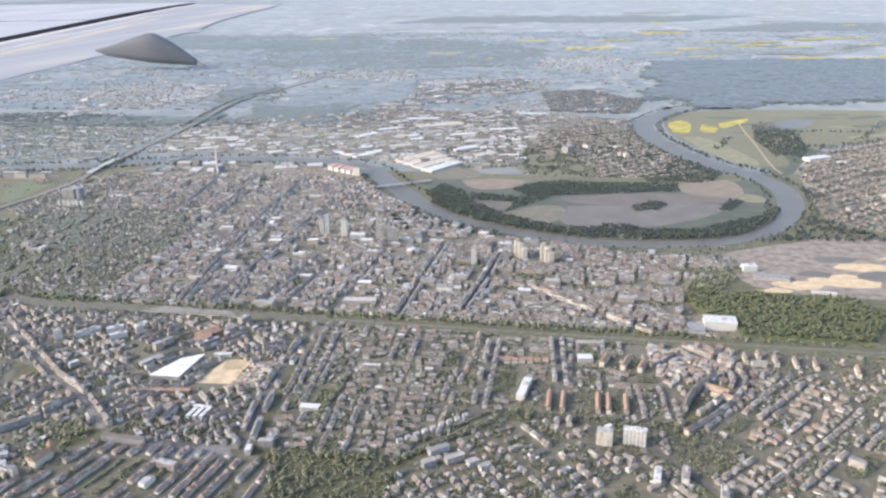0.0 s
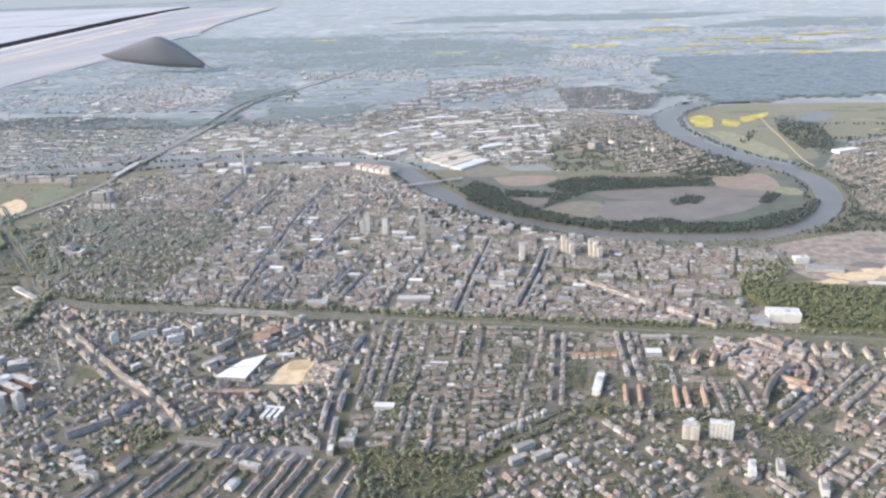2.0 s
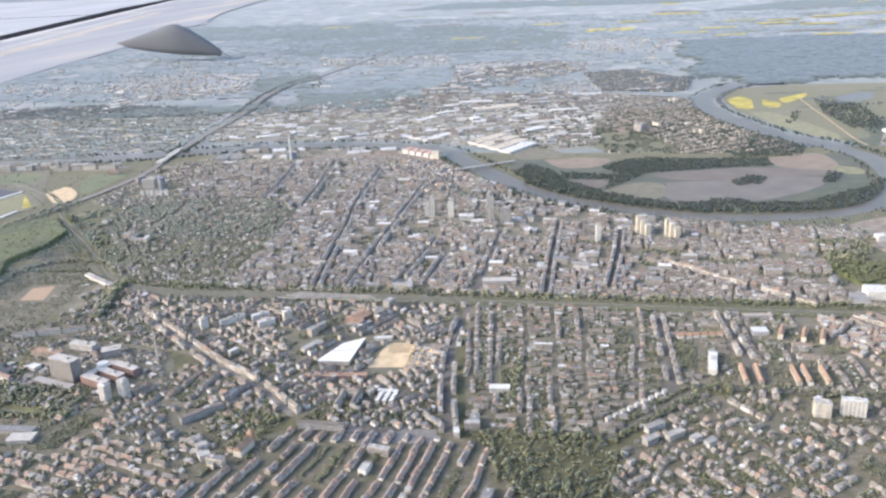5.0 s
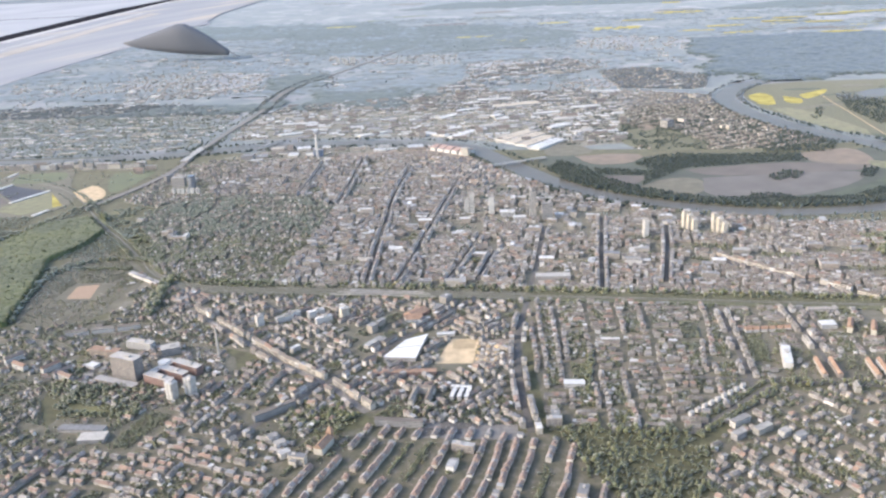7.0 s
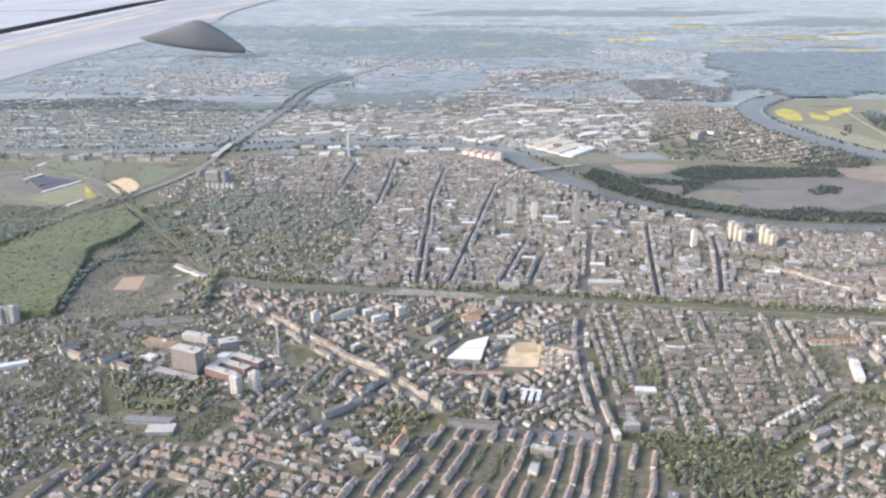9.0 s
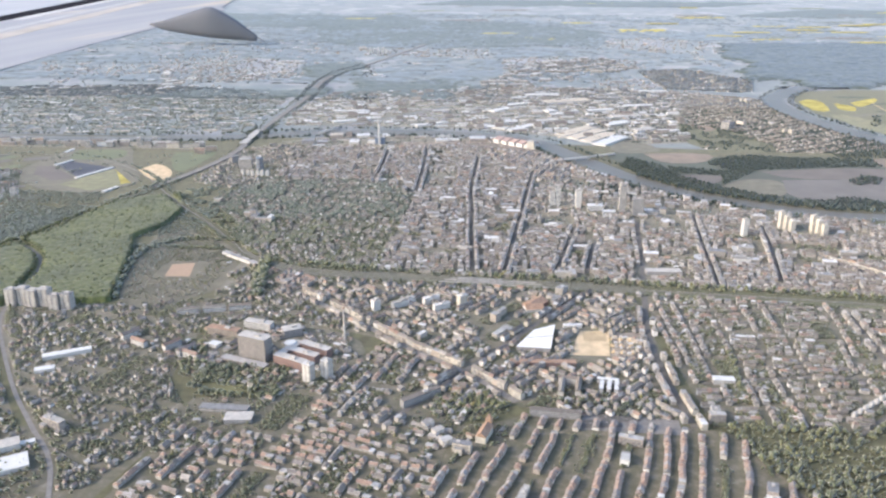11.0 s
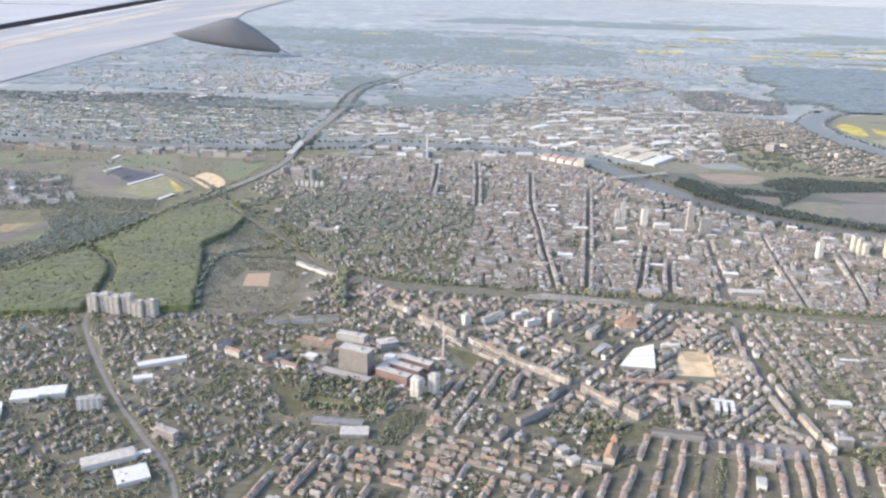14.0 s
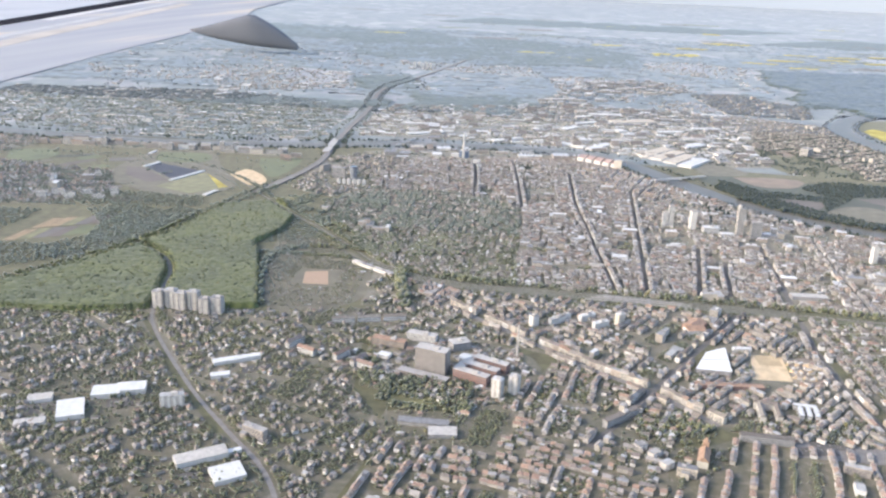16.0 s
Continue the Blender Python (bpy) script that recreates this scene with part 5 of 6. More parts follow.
LOW_F = np.array([(0, k + 1, (k + 1) % 5 + 1) for k in range(5)] + [(1, 6, 2), (2, 6, 7), (2, 7, 3), (3, 7, 4), (4, 7, 8), (4, 8, 5), (5, 8, 1), (1, 8, 6)])


TINY_V = np.array([(0, 0, 1.05), (1, 0, 0.1), (-0.2, 0.95, 0.0), (-0.85, -0.6, 0.1), (0.2, 0.1, -0.8)])
TINY_F = np.array([(0, 1, 2), (0, 2, 3), (0, 3, 1), (4, 2, 1), (4, 3, 2), (4, 1, 3)])


def tree_pile(name, trees, mat, label, category, lumps=2, shape_v=ICO_V, shape_f=ICO_F, lift=0.0):
    """Many tree crowns of a few uneven clumps each, joined."""
    r = np.random.default_rng(len(trees))
    n = len(trees)
    t = np.array(trees)
    vs, fs = [], []
    for k in range(lumps):
        size = t[:, 2] * (1.0 if k == 0 else r.uniform(0.5, 0.8, n))
        off = r.uniform(-0.75, 0.75, (n, 3)) * t[:, 2:3] * (0 if k == 0 else 1)
        jag = r.uniform(0.55, 1.3, (n, len(shape_v), 1))
        v = shape_v[None] * jag * size[:, None, None] * np.array([1, 1, 1.15])
        v += np.stack([t[:, 0] + off[:, 0], t[:, 1] + off[:, 1], lift + t[:, 2] * 1.15 + 0.5 * np.abs(off[:, 2])], 1)[:, None]
        fs.append((shape_f[None] + (np.arange(n) * len(shape_v))[:, None, None] + k * n * len(shape_v)).reshape(-1, 3))
        vs.append(v.reshape(-1, 3))
    v, f = np.concatenate(vs), np.concatenate(fs)
    me = bpy.data.meshes.new(name)
    me.vertices.add(len(v)), me.loops.add(3 * len(f)), me.polygons.add(len(f))
    me.vertices.foreach_set("co", v.ravel())
    me.loops.foreach_set("vertex_index", f.ravel().astype(np.int32))
    me.polygons.foreach_set("loop_start", np.arange(0, 3 * len(f), 3, dtype=np.int32))
    me.polygons.foreach_set("loop_total", np.full(len(f), 3, dtype=np.int32))
    me.update(calc_edges=True)
    me.materials.append(mat)
    return tagged(new(name, me), label, category, kind="stuff")


for k in range(26):         # hedges and tree lines between the fields west of the motorway
    rnd = random.Random(500 + k)
    x, y, q = rnd.uniform(-335, -215), rnd.uniform(300, 398), rnd.choice((0.45, 2.0, 0.45, 1.1))
    tree_row([(x, y), (x + 30 * math.cos(q), y + 30 * math.sin(q))], 1.6, 1.4, 0.5, 600 + k)
wood([(-34, 166), (-18, 160), (8, 158), (8, 164), (-20, 170)], 1.7, 0.55, 42)
wood([(-60, 150), (-34, 160), (-30, 152), (-56, 140)], 2.2, 0.5, 43)
wood([(-25, 345), (30, 342), (14, 362), (-6, 384)], 2.0, 0.55, 41)
FAR_TREES += [q for q in TREES if q[1] > 560]
TREES = [q for q in TREES if q[1] <= 560]
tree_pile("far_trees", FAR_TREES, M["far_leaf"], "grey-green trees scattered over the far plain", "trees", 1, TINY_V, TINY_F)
def by_river(q):
    return (0 < q[0] < 300 and 322 < q[1] < 650) or (q[0] < 0 and 395 < q[1] < 470 and on_line(q[0], q[1], 6))


dark = [q for q in TREES if by_river(q) and q[3] < 0.8]
TREES = [q for q in TREES if not by_river(q)]
tree_pile("river_trees", dark, M["shaded_leaf"], "trees along the river banks, darkened as under cloud shadow", "trees", 1, TINY_V, TINY_F)
forest_trees = [q for q in TREES if q[1] > 180 and inside(q[0], q[1], PLACES["forest"])]
east_trees = [q for q in TREES if inside(q[0], q[1], PLACES["wood_east"])]
gone = set(forest_trees + east_trees)
TREES = [q for q in TREES if q not in gone]
tree_pile("forest_trees", east_trees, M["forest_leaf"], "spring green trees of the wood beside the railway", "trees", 2, LOW_V, LOW_F, 0.55)
tree_pile("forest_trees", forest_trees, M["forest_leaf"], "fresh green trees of the town forest, crown beside crown", "trees", 1, LOW_V, LOW_F, 0.78)
near_trees = [q for q in TREES if 126 < q[1] < 142 and -120 < q[0] < 120][:220]
gone = set(near_trees)
rest = [q for q in TREES if q not in gone and q[1] > 112]
south, terrace = [q for q in rest if q[1] < 150], [q for q in rest if 150 <= q[1] < 200]
tree_pile("trees", [q for q in south if q[3] < 0.4], M["leaf"], "fresh green broadleaf trees in gardens and yards", "trees", 1, LOW_V, LOW_F)
tree_pile("trees", [q for q in terrace if q[3] < 0.4], M["leaf"], "fresh green broadleaf trees between the terraced houses", "trees", 1, LOW_V, LOW_F)
tree_pile("shrubs", [q for q in south + terrace if q[3] >= 0.4], M["leaf"], "green shrubs and small trees in the gardens", "shrubs", 1, TINY_V, TINY_F)
middle = [q for q in rest if q[1] >= 200 and (q[3] < (0.6 if q[1] < 290 else 0.3) or (q[0] < -150 and q[1] < 330) or (q[0] < -76 and 238 < q[1] < 356))]
tree_pile("trees", [q for q in middle if q[1] < 290 and q[0] < -150], M["leaf_mid"], "grey-green trees of the woods and fields by the forest", "trees", 1, LOW_V, LOW_F)
tree_pile("trees", [q for q in middle if q[1] < 290 and q[0] >= -150], M["leaf"], "fresh green broadleaf trees filling yards, parks and gardens", "trees", 1, LOW_V, LOW_F)
tree_pile("trees", [q for q in middle if q[1] >= 290], M["leaf_mid"], "fresh green broadleaf trees of the inner town and the fields", "trees", 1, TINY_V, TINY_F)


def street_tree(seed):
    rnd = random.Random(seed)
    t = Pile()
    t.tube(0, 0, 0, 0.55, 0.06, 0.035, 7)
    for k in range(4):
        q = k * 1.7
        t.add([(0, 0, 0.35), (0.03, 0, 0.34), (0.28 * math.cos(q), 0.28 * math.sin(q), 0.7)], [(0, 1, 2)])
    root = t.make("tree", M["bark"])
    root.name = "tree"
    c = Pile()
    for k in range(9):
        q, rad = rnd.uniform(0, math.tau), rnd.uniform(0.0, 0.3)
        cx, cy, cz, sz = rad * math.cos(q), rad * math.sin(q), rnd.uniform(0.55, 1.05), rnd.uniform(0.14, 0.27)
        c.add([tuple(v * sz * rnd.uniform(0.7, 1.25) + o for v, o in zip(p3, (cx, cy, cz))) for p3 in ICO_V], [tuple(int(i) for i in f) for f in ICO_F])
    c.make("crown", M["leaf_one"], root)
    return tagged(root, "green broadleaf tree between the houses", "tree", "garden trees")


first = [street_tree(k) for k in range(3)]
for i, (x, y, size, k) in enumerate(near_trees):
    m = Matrix.LocRotScale((x, y, 0), Euler((0, 0, k * 6)), None)
    ob = first[i] if i < 3 else copy_thing(first[i % 3], m)
    ob.matrix_basis = m @ Matrix.Scale(size / 0.42, 4)


# ---- landmarks ----
FOOTPRINTS = []


def built(x, y, margin):
    """Whether a place lies on a large building."""
    for bx, by, w, d, a in FOOTPRINTS:
        u, v = (x - bx) * math.cos(a) + (y - by) * math.sin(a), -(x - bx) * math.sin(a) + (y - by) * math.cos(a)
        if abs(u) < w / 2 + margin and abs(v) < d / 2 + margin:
            return True
    return False


def part(name, pile, mat, parent, label=""):
    return pile.make(name, mat, parent, label)


def block(kind, label, category, x, y, w, d, h, deg=0, wall="white_paint", roof="hall_roof_one", bands=0, columns=0, gable=0.0, house_on_top=True, group=""):
    """A large building: walls, roof, a window band for each storey, columns of balconies on the long sides."""
    root = new(kind)
    root.matrix_basis = pose(x, y, 0, 0, 0, deg)
    FOOTPRINTS.append((x, y, w, d, radians(deg)))
    p = Pile()
    p.box(0, 0, 0, w, d, h)
    part("wall", p, M[wall], root)
    p = Pile()
    if gable:
        p.gable(0, 0, h, w + 0.12, d + 0.16, gable)
    else:
        p.box(0, 0, h, w + 0.06, d + 0.06, 0.1)
    top = part("roof", p, M[roof], root)
    for n in range(bands):
        p = Pile()
        p.box(0, 0, (n + 0.45) * h / bands, w + 0.03, d + 0.03, 0.32 * h / bands)
        part("window_band", p, M["window_glass"], root)
    for n in range(columns):
        for s in (-1, 1):
            p = Pile()
            p.box((n + 0.5 - columns / 2) * w / columns, s * (d / 2 + 0.06), 0.15, 0.45 * w / columns, 0.14, h - 0.2)
            part("balcony_column", p, M["concrete" if wall in ("grey_panel", "cream") else "white_paint"], root)
    if house_on_top and not gable and h > 1.6:
        p = Pile()
        p.box(0.12 * w, 0, h + 0.1, min(1.4, w * 0.4), min(1.0, d * 0.5), 0.4)
        part("roof_house", p, M["concrete"], top)
    return tagged(root, label, category, group)


# the tall buildings by the river
tower = block("office_tower", "slender pale grey office tower, tallest in town", "tower", 6, 311, 2.5, 2.1, 11.2, 5, "concrete", bands=30, house_on_top=False)
p = Pile()
p.box(-0.75, 0, 11.3, 0.9, 1.9, 1.2), p.tube(-0.75, 0, 12.5, 13.3, 0.06, 0.03, 6)
part("crown", p, M["concrete"], tower)
block("office_block", "broad grey office block beside the tall tower", "office block", 11.8, 309, 4.2, 1.8, 6.6, 5, "grey_panel", bands=16)
block("office_block", "white office tower with an upper setback", "tower", -18.6, 320, 2.0, 2.4, 8.2, 5, "white_paint", bands=18)
block("office_block", "white lower wing of an office tower", "tower", -20.8, 319.6, 2.0, 2.2, 5.6, 5, "white_paint", bands=12)
block("apartment_tower", "white square apartment tower with plain sides", "tower", -10.5, 317, 2.3, 2.3, 7.4, 5, "white_paint", columns=2)
block("podium_building", "low white commercial building at the foot of the towers", "building", -4, 314, 6, 3.5, 2.2, 5, "white_paint", "white_roof", bands=5)
block("podium_building", "low white commercial building near the office tower", "building", 1, 308.5, 5, 2.6, 1.6, 5, "white_paint", "white_roof", bands=3)
for x, y in ((64, 296), (74, 292)):
    for k, h in enumerate((6.6, 5.6, 4.4)):
        block("apartment_tower", "cream stepped apartment tower near the river", "tower", x + 1.9 * (k - 1) * 0.8, y - 1.5 * (k - 1), 1.9, 1.9, h, 10, "cream", columns=2, group="stepped towers")
block("apartment_tower", "narrow white apartment tower", "tower", 47, 287, 1.9, 1.9, 6.6, 8, "white_paint", columns=2)
block("apartment_tower", "pale apartment block above the old town", "tower", -48, 214, 2.6, 1.5, 3.6, 40, "cream", columns=3)
block("apartment_block", "white apartment block with balconies among trees", "apartment block", -53.5, 211, 5, 1.4, 2.0, 35, "white_paint", columns=5)
block("apartment_block", "white apartment block with balconies among trees", "apartment block", -57, 215.5, 5, 1.4, 2.0, 35, "white_paint", columns=5)

# power station
plant = block("power_station", "blue steel boiler house with a tall white chimney", "power station", -111, 427, 5, 3, 3.6, 0, "blue_steel")
p = Pile()
p.tube(0, -2.6, 0, 13.5, 0.6, 0.42, 14)
part("chimney", p, M["white_paint"], plant, "tall white concrete chimney")
p = Pile()
p.box(-4.5, -0.5, 0, 4, 3, 1.8)
part("annex", p, M["white_paint"], plant)

# hospital
block("hospital_tower", "broad grey-brown hospital slab on a low podium", "hospital", -96.3, 176.8, 8.0, 3.2, 6.1, -18, "slab_grey", "concrete", bands=14)
block("hospital_wing", "low concrete podium of the hospital slab", "hospital", -98, 173.2, 13, 2.2, 0.9, -18, "brown_panel", "grey_panel", bands=2)
for k in range(3):
    block("hospital_wing", "dark red hospital wing with a flat grey roof", "hospital", -86.5 + 2.2 * k, 173.5 + 3.6 * k, 9.0, 2.2, 2.3, -24, "brick_red", "concrete", bands=4, group="red hospital wings")
block("hospital_wing", "dark red connecting wing of the hospital", "hospital", -88.3, 179.3, 2.2, 8.6, 2.0, -24, "brick_red", "concrete", bands=3)
block("hospital_wing", "long brown hospital building with a flat roof", "hospital", -109, 189, 9, 2.3, 1.9, -12, "brown_panel", "orange_roof", bands=3)
block("hospital_wing", "white hospital building with a flat roof", "hospital", -101, 193.5, 8, 2.4, 2.1, -12, "white_paint", "concrete", bands=4)
block("hospital_wing", "brown hospital pavilion near the street", "hospital", -91, 190.5, 5, 3.4, 2.2, 30, "grey_panel", "concrete", bands=4)
drum = new("round_hall")
drum.matrix_basis = pose(-88.7, 181.5, 0)
p = Pile()
p.tube(0, 0, 0, 2.3, 1.5, 1.5, 20)
part("wall", p, M["white_paint"], drum)
p = Pile()
p.tube(0, 0, 2.3, 2.55, 1.6, 1.3, 20)
part("roof", p, M["white_roof"], drum)
tagged(drum, "round white-roofed hall among the hospital wings", "hall")
for x, y in ((-80.0, 166.6), (-76.2, 168.8)):
    block("apartment_tower", "white apartment tower with balcony columns", "tower", x, y, 2.3, 2.0, 4.6, -22, "concrete", columns=2, group="paired white towers")
stack = new("chimney_stack")
stack.matrix_basis = pose(-76, 187, 0)
p = Pile()
p.tube(0, 0, 0, 9.8, 0.36, 0.2, 12)
part("shaft", p, M["concrete"], stack)
p = Pile()
p.tube(0, 0, 9.75, 10.1, 0.26, 0.24, 12)
part("cap", p, M["brick_red"], stack)
tagged(stack, "slender concrete chimney beside the hospital", "chimney")
block("white_shed", "small white-roofed hall beside the hospital", "hall", -109, 182, 3, 2.2, 0.9, -20, "white_paint", "white_roof")

# flats at the edge of the forest
for k in range(6):
    block("apartment_tower", "grey concrete apartment tower with vertical ribs by the forest", "tower", -176.6 + 3.25 * k + (0.8 if k > 3 else 0), 201.2 - (1.2 if k > 3 else 0) + 0.7 * (k % 2), 3.1, 2.4,
          5.2 - (0.7 if k > 3 else 0) + 0.3 * (k % 2), -4, "grey_panel", columns=2, group="towers by the forest")

# the white hall and the sandy lot
hall = new("market_hall")
ring = [(-31.6, 187.6), (-23.2, 187.4), (-21.9, 201.4), (-27.2, 197.6)]
p = Pile()
p.prism(ring, 0, 1.2)
part("wall", p, M["grey_panel"], hall)
p = Pile()
p.prism([(x + (0.15 if x > -25 else -0.15), y + (0.15 if y > 196 else -0.15)) for x, y in ring], 1.2, 1.36)
part("roof", p, M["bright_roof"], hall)
for k in range(1, 4):
    t = k / 4
    (ax, ay), (bx, by) = [tuple(u + (v - u) * t for u, v in zip(ring[i], ring[j])) for i, j in ((0, 3), (1, 2))]
    p = Pile()
    p.box((ax + bx) / 2, (ay + by) / 2, 1.36, math.dist((ax, ay), (bx, by)) - 0.4, 0.22, 0.1, math.atan2(by - ay, bx - ax))
    part("roof_light", p, M["white_roof" if k != 2 else "grey_panel"], hall)
tagged(hall, "large hall with a bright white flat roof", "hall")
block("white_shed", "narrow white-roofed shed by the sandy lot", "hall", -17, 203.2, 5, 1.2, 0.8, 8, "white_paint", "white_roof")
block("brick_works", "long low red-brown building south of the white hall", "building", -25, 180.5, 16, 1.8, 1.1, 4, "brick_red", "orange_roof", bands=2)
block("orange_roofed_hall", "broad building with an orange tiled roof", "building", -27.5, 213.5, 5, 4, 1.1, 15, "white_paint", "orange_roof", gable=0.9)
for k in range(9):
    rnd = random.Random(60 + k)
    p = Pile()
    p.box(0, 0, 0, rnd.uniform(0.8, 1.8), rnd.uniform(0.5, 1.0), rnd.uniform(0.25, 0.6)), p.box(0.1, 0.1, 0.2, 0.4, 0.4, 0.6)
    ob = p.make("rubble_heap", M["sand"])
    ob.matrix_basis = pose(-7.3 + 2.4 * (k % 3), 189 + 3.6 * (k // 3), 0, 0, 0, 40 * k)
    tagged(ob, "heap of sand and stacked building material", "heap", "heaps beside the sandy lot")
block("school", "flat white school building near a lawn", "school", 17, 176, 5, 2.2, 1.2, 0, "white_paint", "white_roof", bands=3)

for k in range(16):       # huts and stacks on the building site
    rnd = random.Random(1300 + k)
    block("site_hut", "small pale hut on the building site", "hut", -6.3 + 1.35 * (k % 4) + rnd.uniform(-0.3, 0.3), 188.8 + 2.9 * (k // 4) + rnd.uniform(-0.6, 0.6), rnd.uniform(0.6, 1.5), rnd.uniform(0.4, 0.7), rnd.uniform(0.25, 0.6), rnd.choice((4, 94, 30)), "cream", ("tan_roof", "concrete", "white_roof")[k % 3], group="building site huts")
for k in range(9):        # row of white houses along the embankment
    block("row_house", "white gabled house in a row along the embankment", "house", 42.2 + 1.75 * k, 163.6 + 1.62 * k, 1.15, 0.85, 0.95, 43, "white_paint", "concrete", gable=0.3, group="white houses along the embankment")

# eastern estates
block("apartment_tower", "pale apartment tower with white end walls", "tower", 89.5, 168.4, 3.6, 2.2, 3.6, -8, "cream", columns=2)
block("apartment_tower", "apartment slab with white vertical balcony strips", "tower", 96.3, 168.8, 5.2, 1.8, 4.1, -8, "concrete", columns=6)
for x in (76.5, 80.0, 88.7, 91.3, 95.6):
    block("apartment_block", "long apartment row with an orange tiled gable roof", "apartment block", x, 186, 8.5, 1.15, 1.2, 88, "wall_one", "orange_roof", gable=0.55, group="orange-roofed rows")
for x, y in ((91.5, 210), (97, 208.5), (101.5, 207.5)):
    block("apartment_block", "long apartment row with an orange tiled gable roof", "apartment block", x, y, 6.0, 1.3, 1.6, 70, "cream", "orange_roof", gable=0.6, group="orange-roofed rows")
for x, y, deg, n in ((130, 215, 88, 4.5), (134, 217.5, 88, 3), (138, 214.5, 88, 5), (143, 213.5, 88, 5), (148, 212.5, 85, 4), (158, 210, 80, 5), (133, 212, 5, 4)):
    block("apartment_block", "pale apartment row standing in lawns by the railway", "apartment block", x, y, n, 1.15, 1.4, deg, "cream", "roof_red_one", gable=0.5, group="rows by the railway")
for x, y in ((119, 196.5), (120.6, 192.5)):
    block("apartment_block", "cream row with a tiled roof near the curved street", "apartment block", x, y, 7, 1.2, 1.2, -32, "cream", "orange_roof", gable=0.5)
for x, y in ((100, 155), (106, 156), (113, 150), (96, 140)):
    block("apartment_block", "pale apartment block with balconies on a lawn", "apartment block", x, y, 5, 1.4, 2.0, 80, "white_paint", columns=5, group="blocks on the southern lawns")
wb = block("department_building", "large white building with vertical fins and stepped sides", "building", 127, 237.5, 9.5, 5.5, 2.7, -3, "white_paint", "hall_roof_one", columns=9)
block("department_building", "low white front building beside the railway", "building", 119.6, 234.5, 5.0, 6.0, 1.3, -3, "white_paint", "hall_roof_one", bands=2)
block("station_hall", "long hall with a white flat roof by the railway", "hall", 13, 246.5, 11, 3.2, 1.2, 3, "grey_panel", "concrete")
for k, off in enumerate((-1.6, 0.3, 1.9)):      # station platforms
    stop = new("station_platform")
    stop.matrix_basis = pose(-40, 232.9 + off, 0, 0, 0, -3.2)
    p = Pile()
    p.box(0, 0, 0.1, 34 - 4 * k, 0.45, 0.12)
    part("platform", p, M["concrete"], stop)
    p = Pile()
    p.box(-4, 0, 0.5, 14, 0.5, 0.06)
    shelter = part("canopy", p, M["grey_panel"], stop, "long grey canopy roof")
    for n in range(8):
        p = Pile()
        p.box(-10 + 1.75 * n, 0, 0.2, 0.06, 0.06, 0.3)
        part("post", p, M["grey_panel"], shelter)
    tagged(stop, "long railway platform with a grey canopy roof", "platform", "station platforms")
block("works_hall", "grey works hall at the cleared site", "hall", 152, 281, 12, 4, 1.2, -10, "grey_panel", "hall_roof_one")
block("works_hall", "white works hall at the cleared site", "hall", 146, 289, 5, 3, 2.2, 10, "white_paint", "white_roof")
block("works_hall", "long narrow white shed on the cleared site", "hall", 166, 268.5, 8, 1.2, 0.6, -6, "white_paint", "white_roof")

# shops in the south-west
for x, y, w, d, h, deg in ((-170, 143.5, 5.5, 7.5, 1.1, 28), (-166.4, 152, 6, 4.5, 1.2, 20), (-161.6, 154.4, 6, 4.0, 1.3, 20), (-175.5, 137.5, 6, 2.4, 0.7, 24), (-179, 147, 5, 3, 0.9, 24),
                           (-136, 131, 10, 3.4, 1.2, 35), (-129, 126.5, 6, 5.2, 1.0, 35), (-131, 134, 4, 1.3, 0.6, 35), (-146, 172, 7, 2.2, 0.9, 30), (-141.2, 174.6, 5, 1.8, 1.04, 30), (-145, 164.5, 4.4, 2, 0.8, 24)):
    block("store", "low store with a white flat roof and car park", "store", x, y, w, d, h, deg, "white_paint", "concrete" if (w, d) in ((10, 3.4), (5, 3), (6, 2.4)) else "white_roof", group="white-roofed stores")
block("apartment_block", "pink and grey apartment block above the crossroads", "apartment block", -150, 149.5, 5.0, 1.7, 3.0, 18, "concrete", columns=4)
block("school", "low curved school building round a green court", "school", -95, 151.5, 11, 2.2, 0.9, 0, "concrete", bands=2)
block("school", "blue-grey school wing with a flat roof", "school", -90.5, 148.0, 6, 3.4, 1.0, 8, "grey_panel", "concrete", bands=2)
church = block("church", "cream church with an orange tiled roof and tower", "church", -37.3, 146.8, 5, 2.2, 1.6, 75, "cream", "orange_roof", gable=1.1)
p = Pile()
p.box(2.9, 0, 0, 1.2, 1.2, 3.0), p.gable(2.9, 0, 3.0, 1.3, 1.3, 1.2, 0, 0.6)
part("bell_tower", p, M["orange_roof"], church)
for x, y in ((-47, 147), (-45, 143.5), (-49.5, 149.5)):
    block("apartment_block", "white cube-shaped apartment house near the church", "apartment block", x, y, 2.4, 1.7, 1.4, 40, "concrete", "hall_roof_one", columns=2, group="white houses by the church")

# single large buildings of the southern quarters
block("workshop", "red-brown tiled hall in the old triangle quarter", "building", -27, 216.6, 6.5, 4.5, 1.2, 55, "brick_red", "orange_roof", gable=0.9)
for x, y, w, d, deg in ((-20.8, 168, 6.5, 1.2, 84), (-17, 168.6, 6.5, 1.2, 84), (-19, 171.6, 5, 1.2, -6)):
    block("apartment_block", "grey wing of a block round a court", "apartment block", x, y, w, d, 1.7, deg, "concrete", "roof_one", gable=0.5, group="court block")
for k in range(3):
    block("school", "white school wing standing like a comb's tooth", "school", -11.6 + 1.7 * k, 170, 4.2, 0.95, 1.2, 82, "white_paint", "white_roof", bands=2, group="comb school")
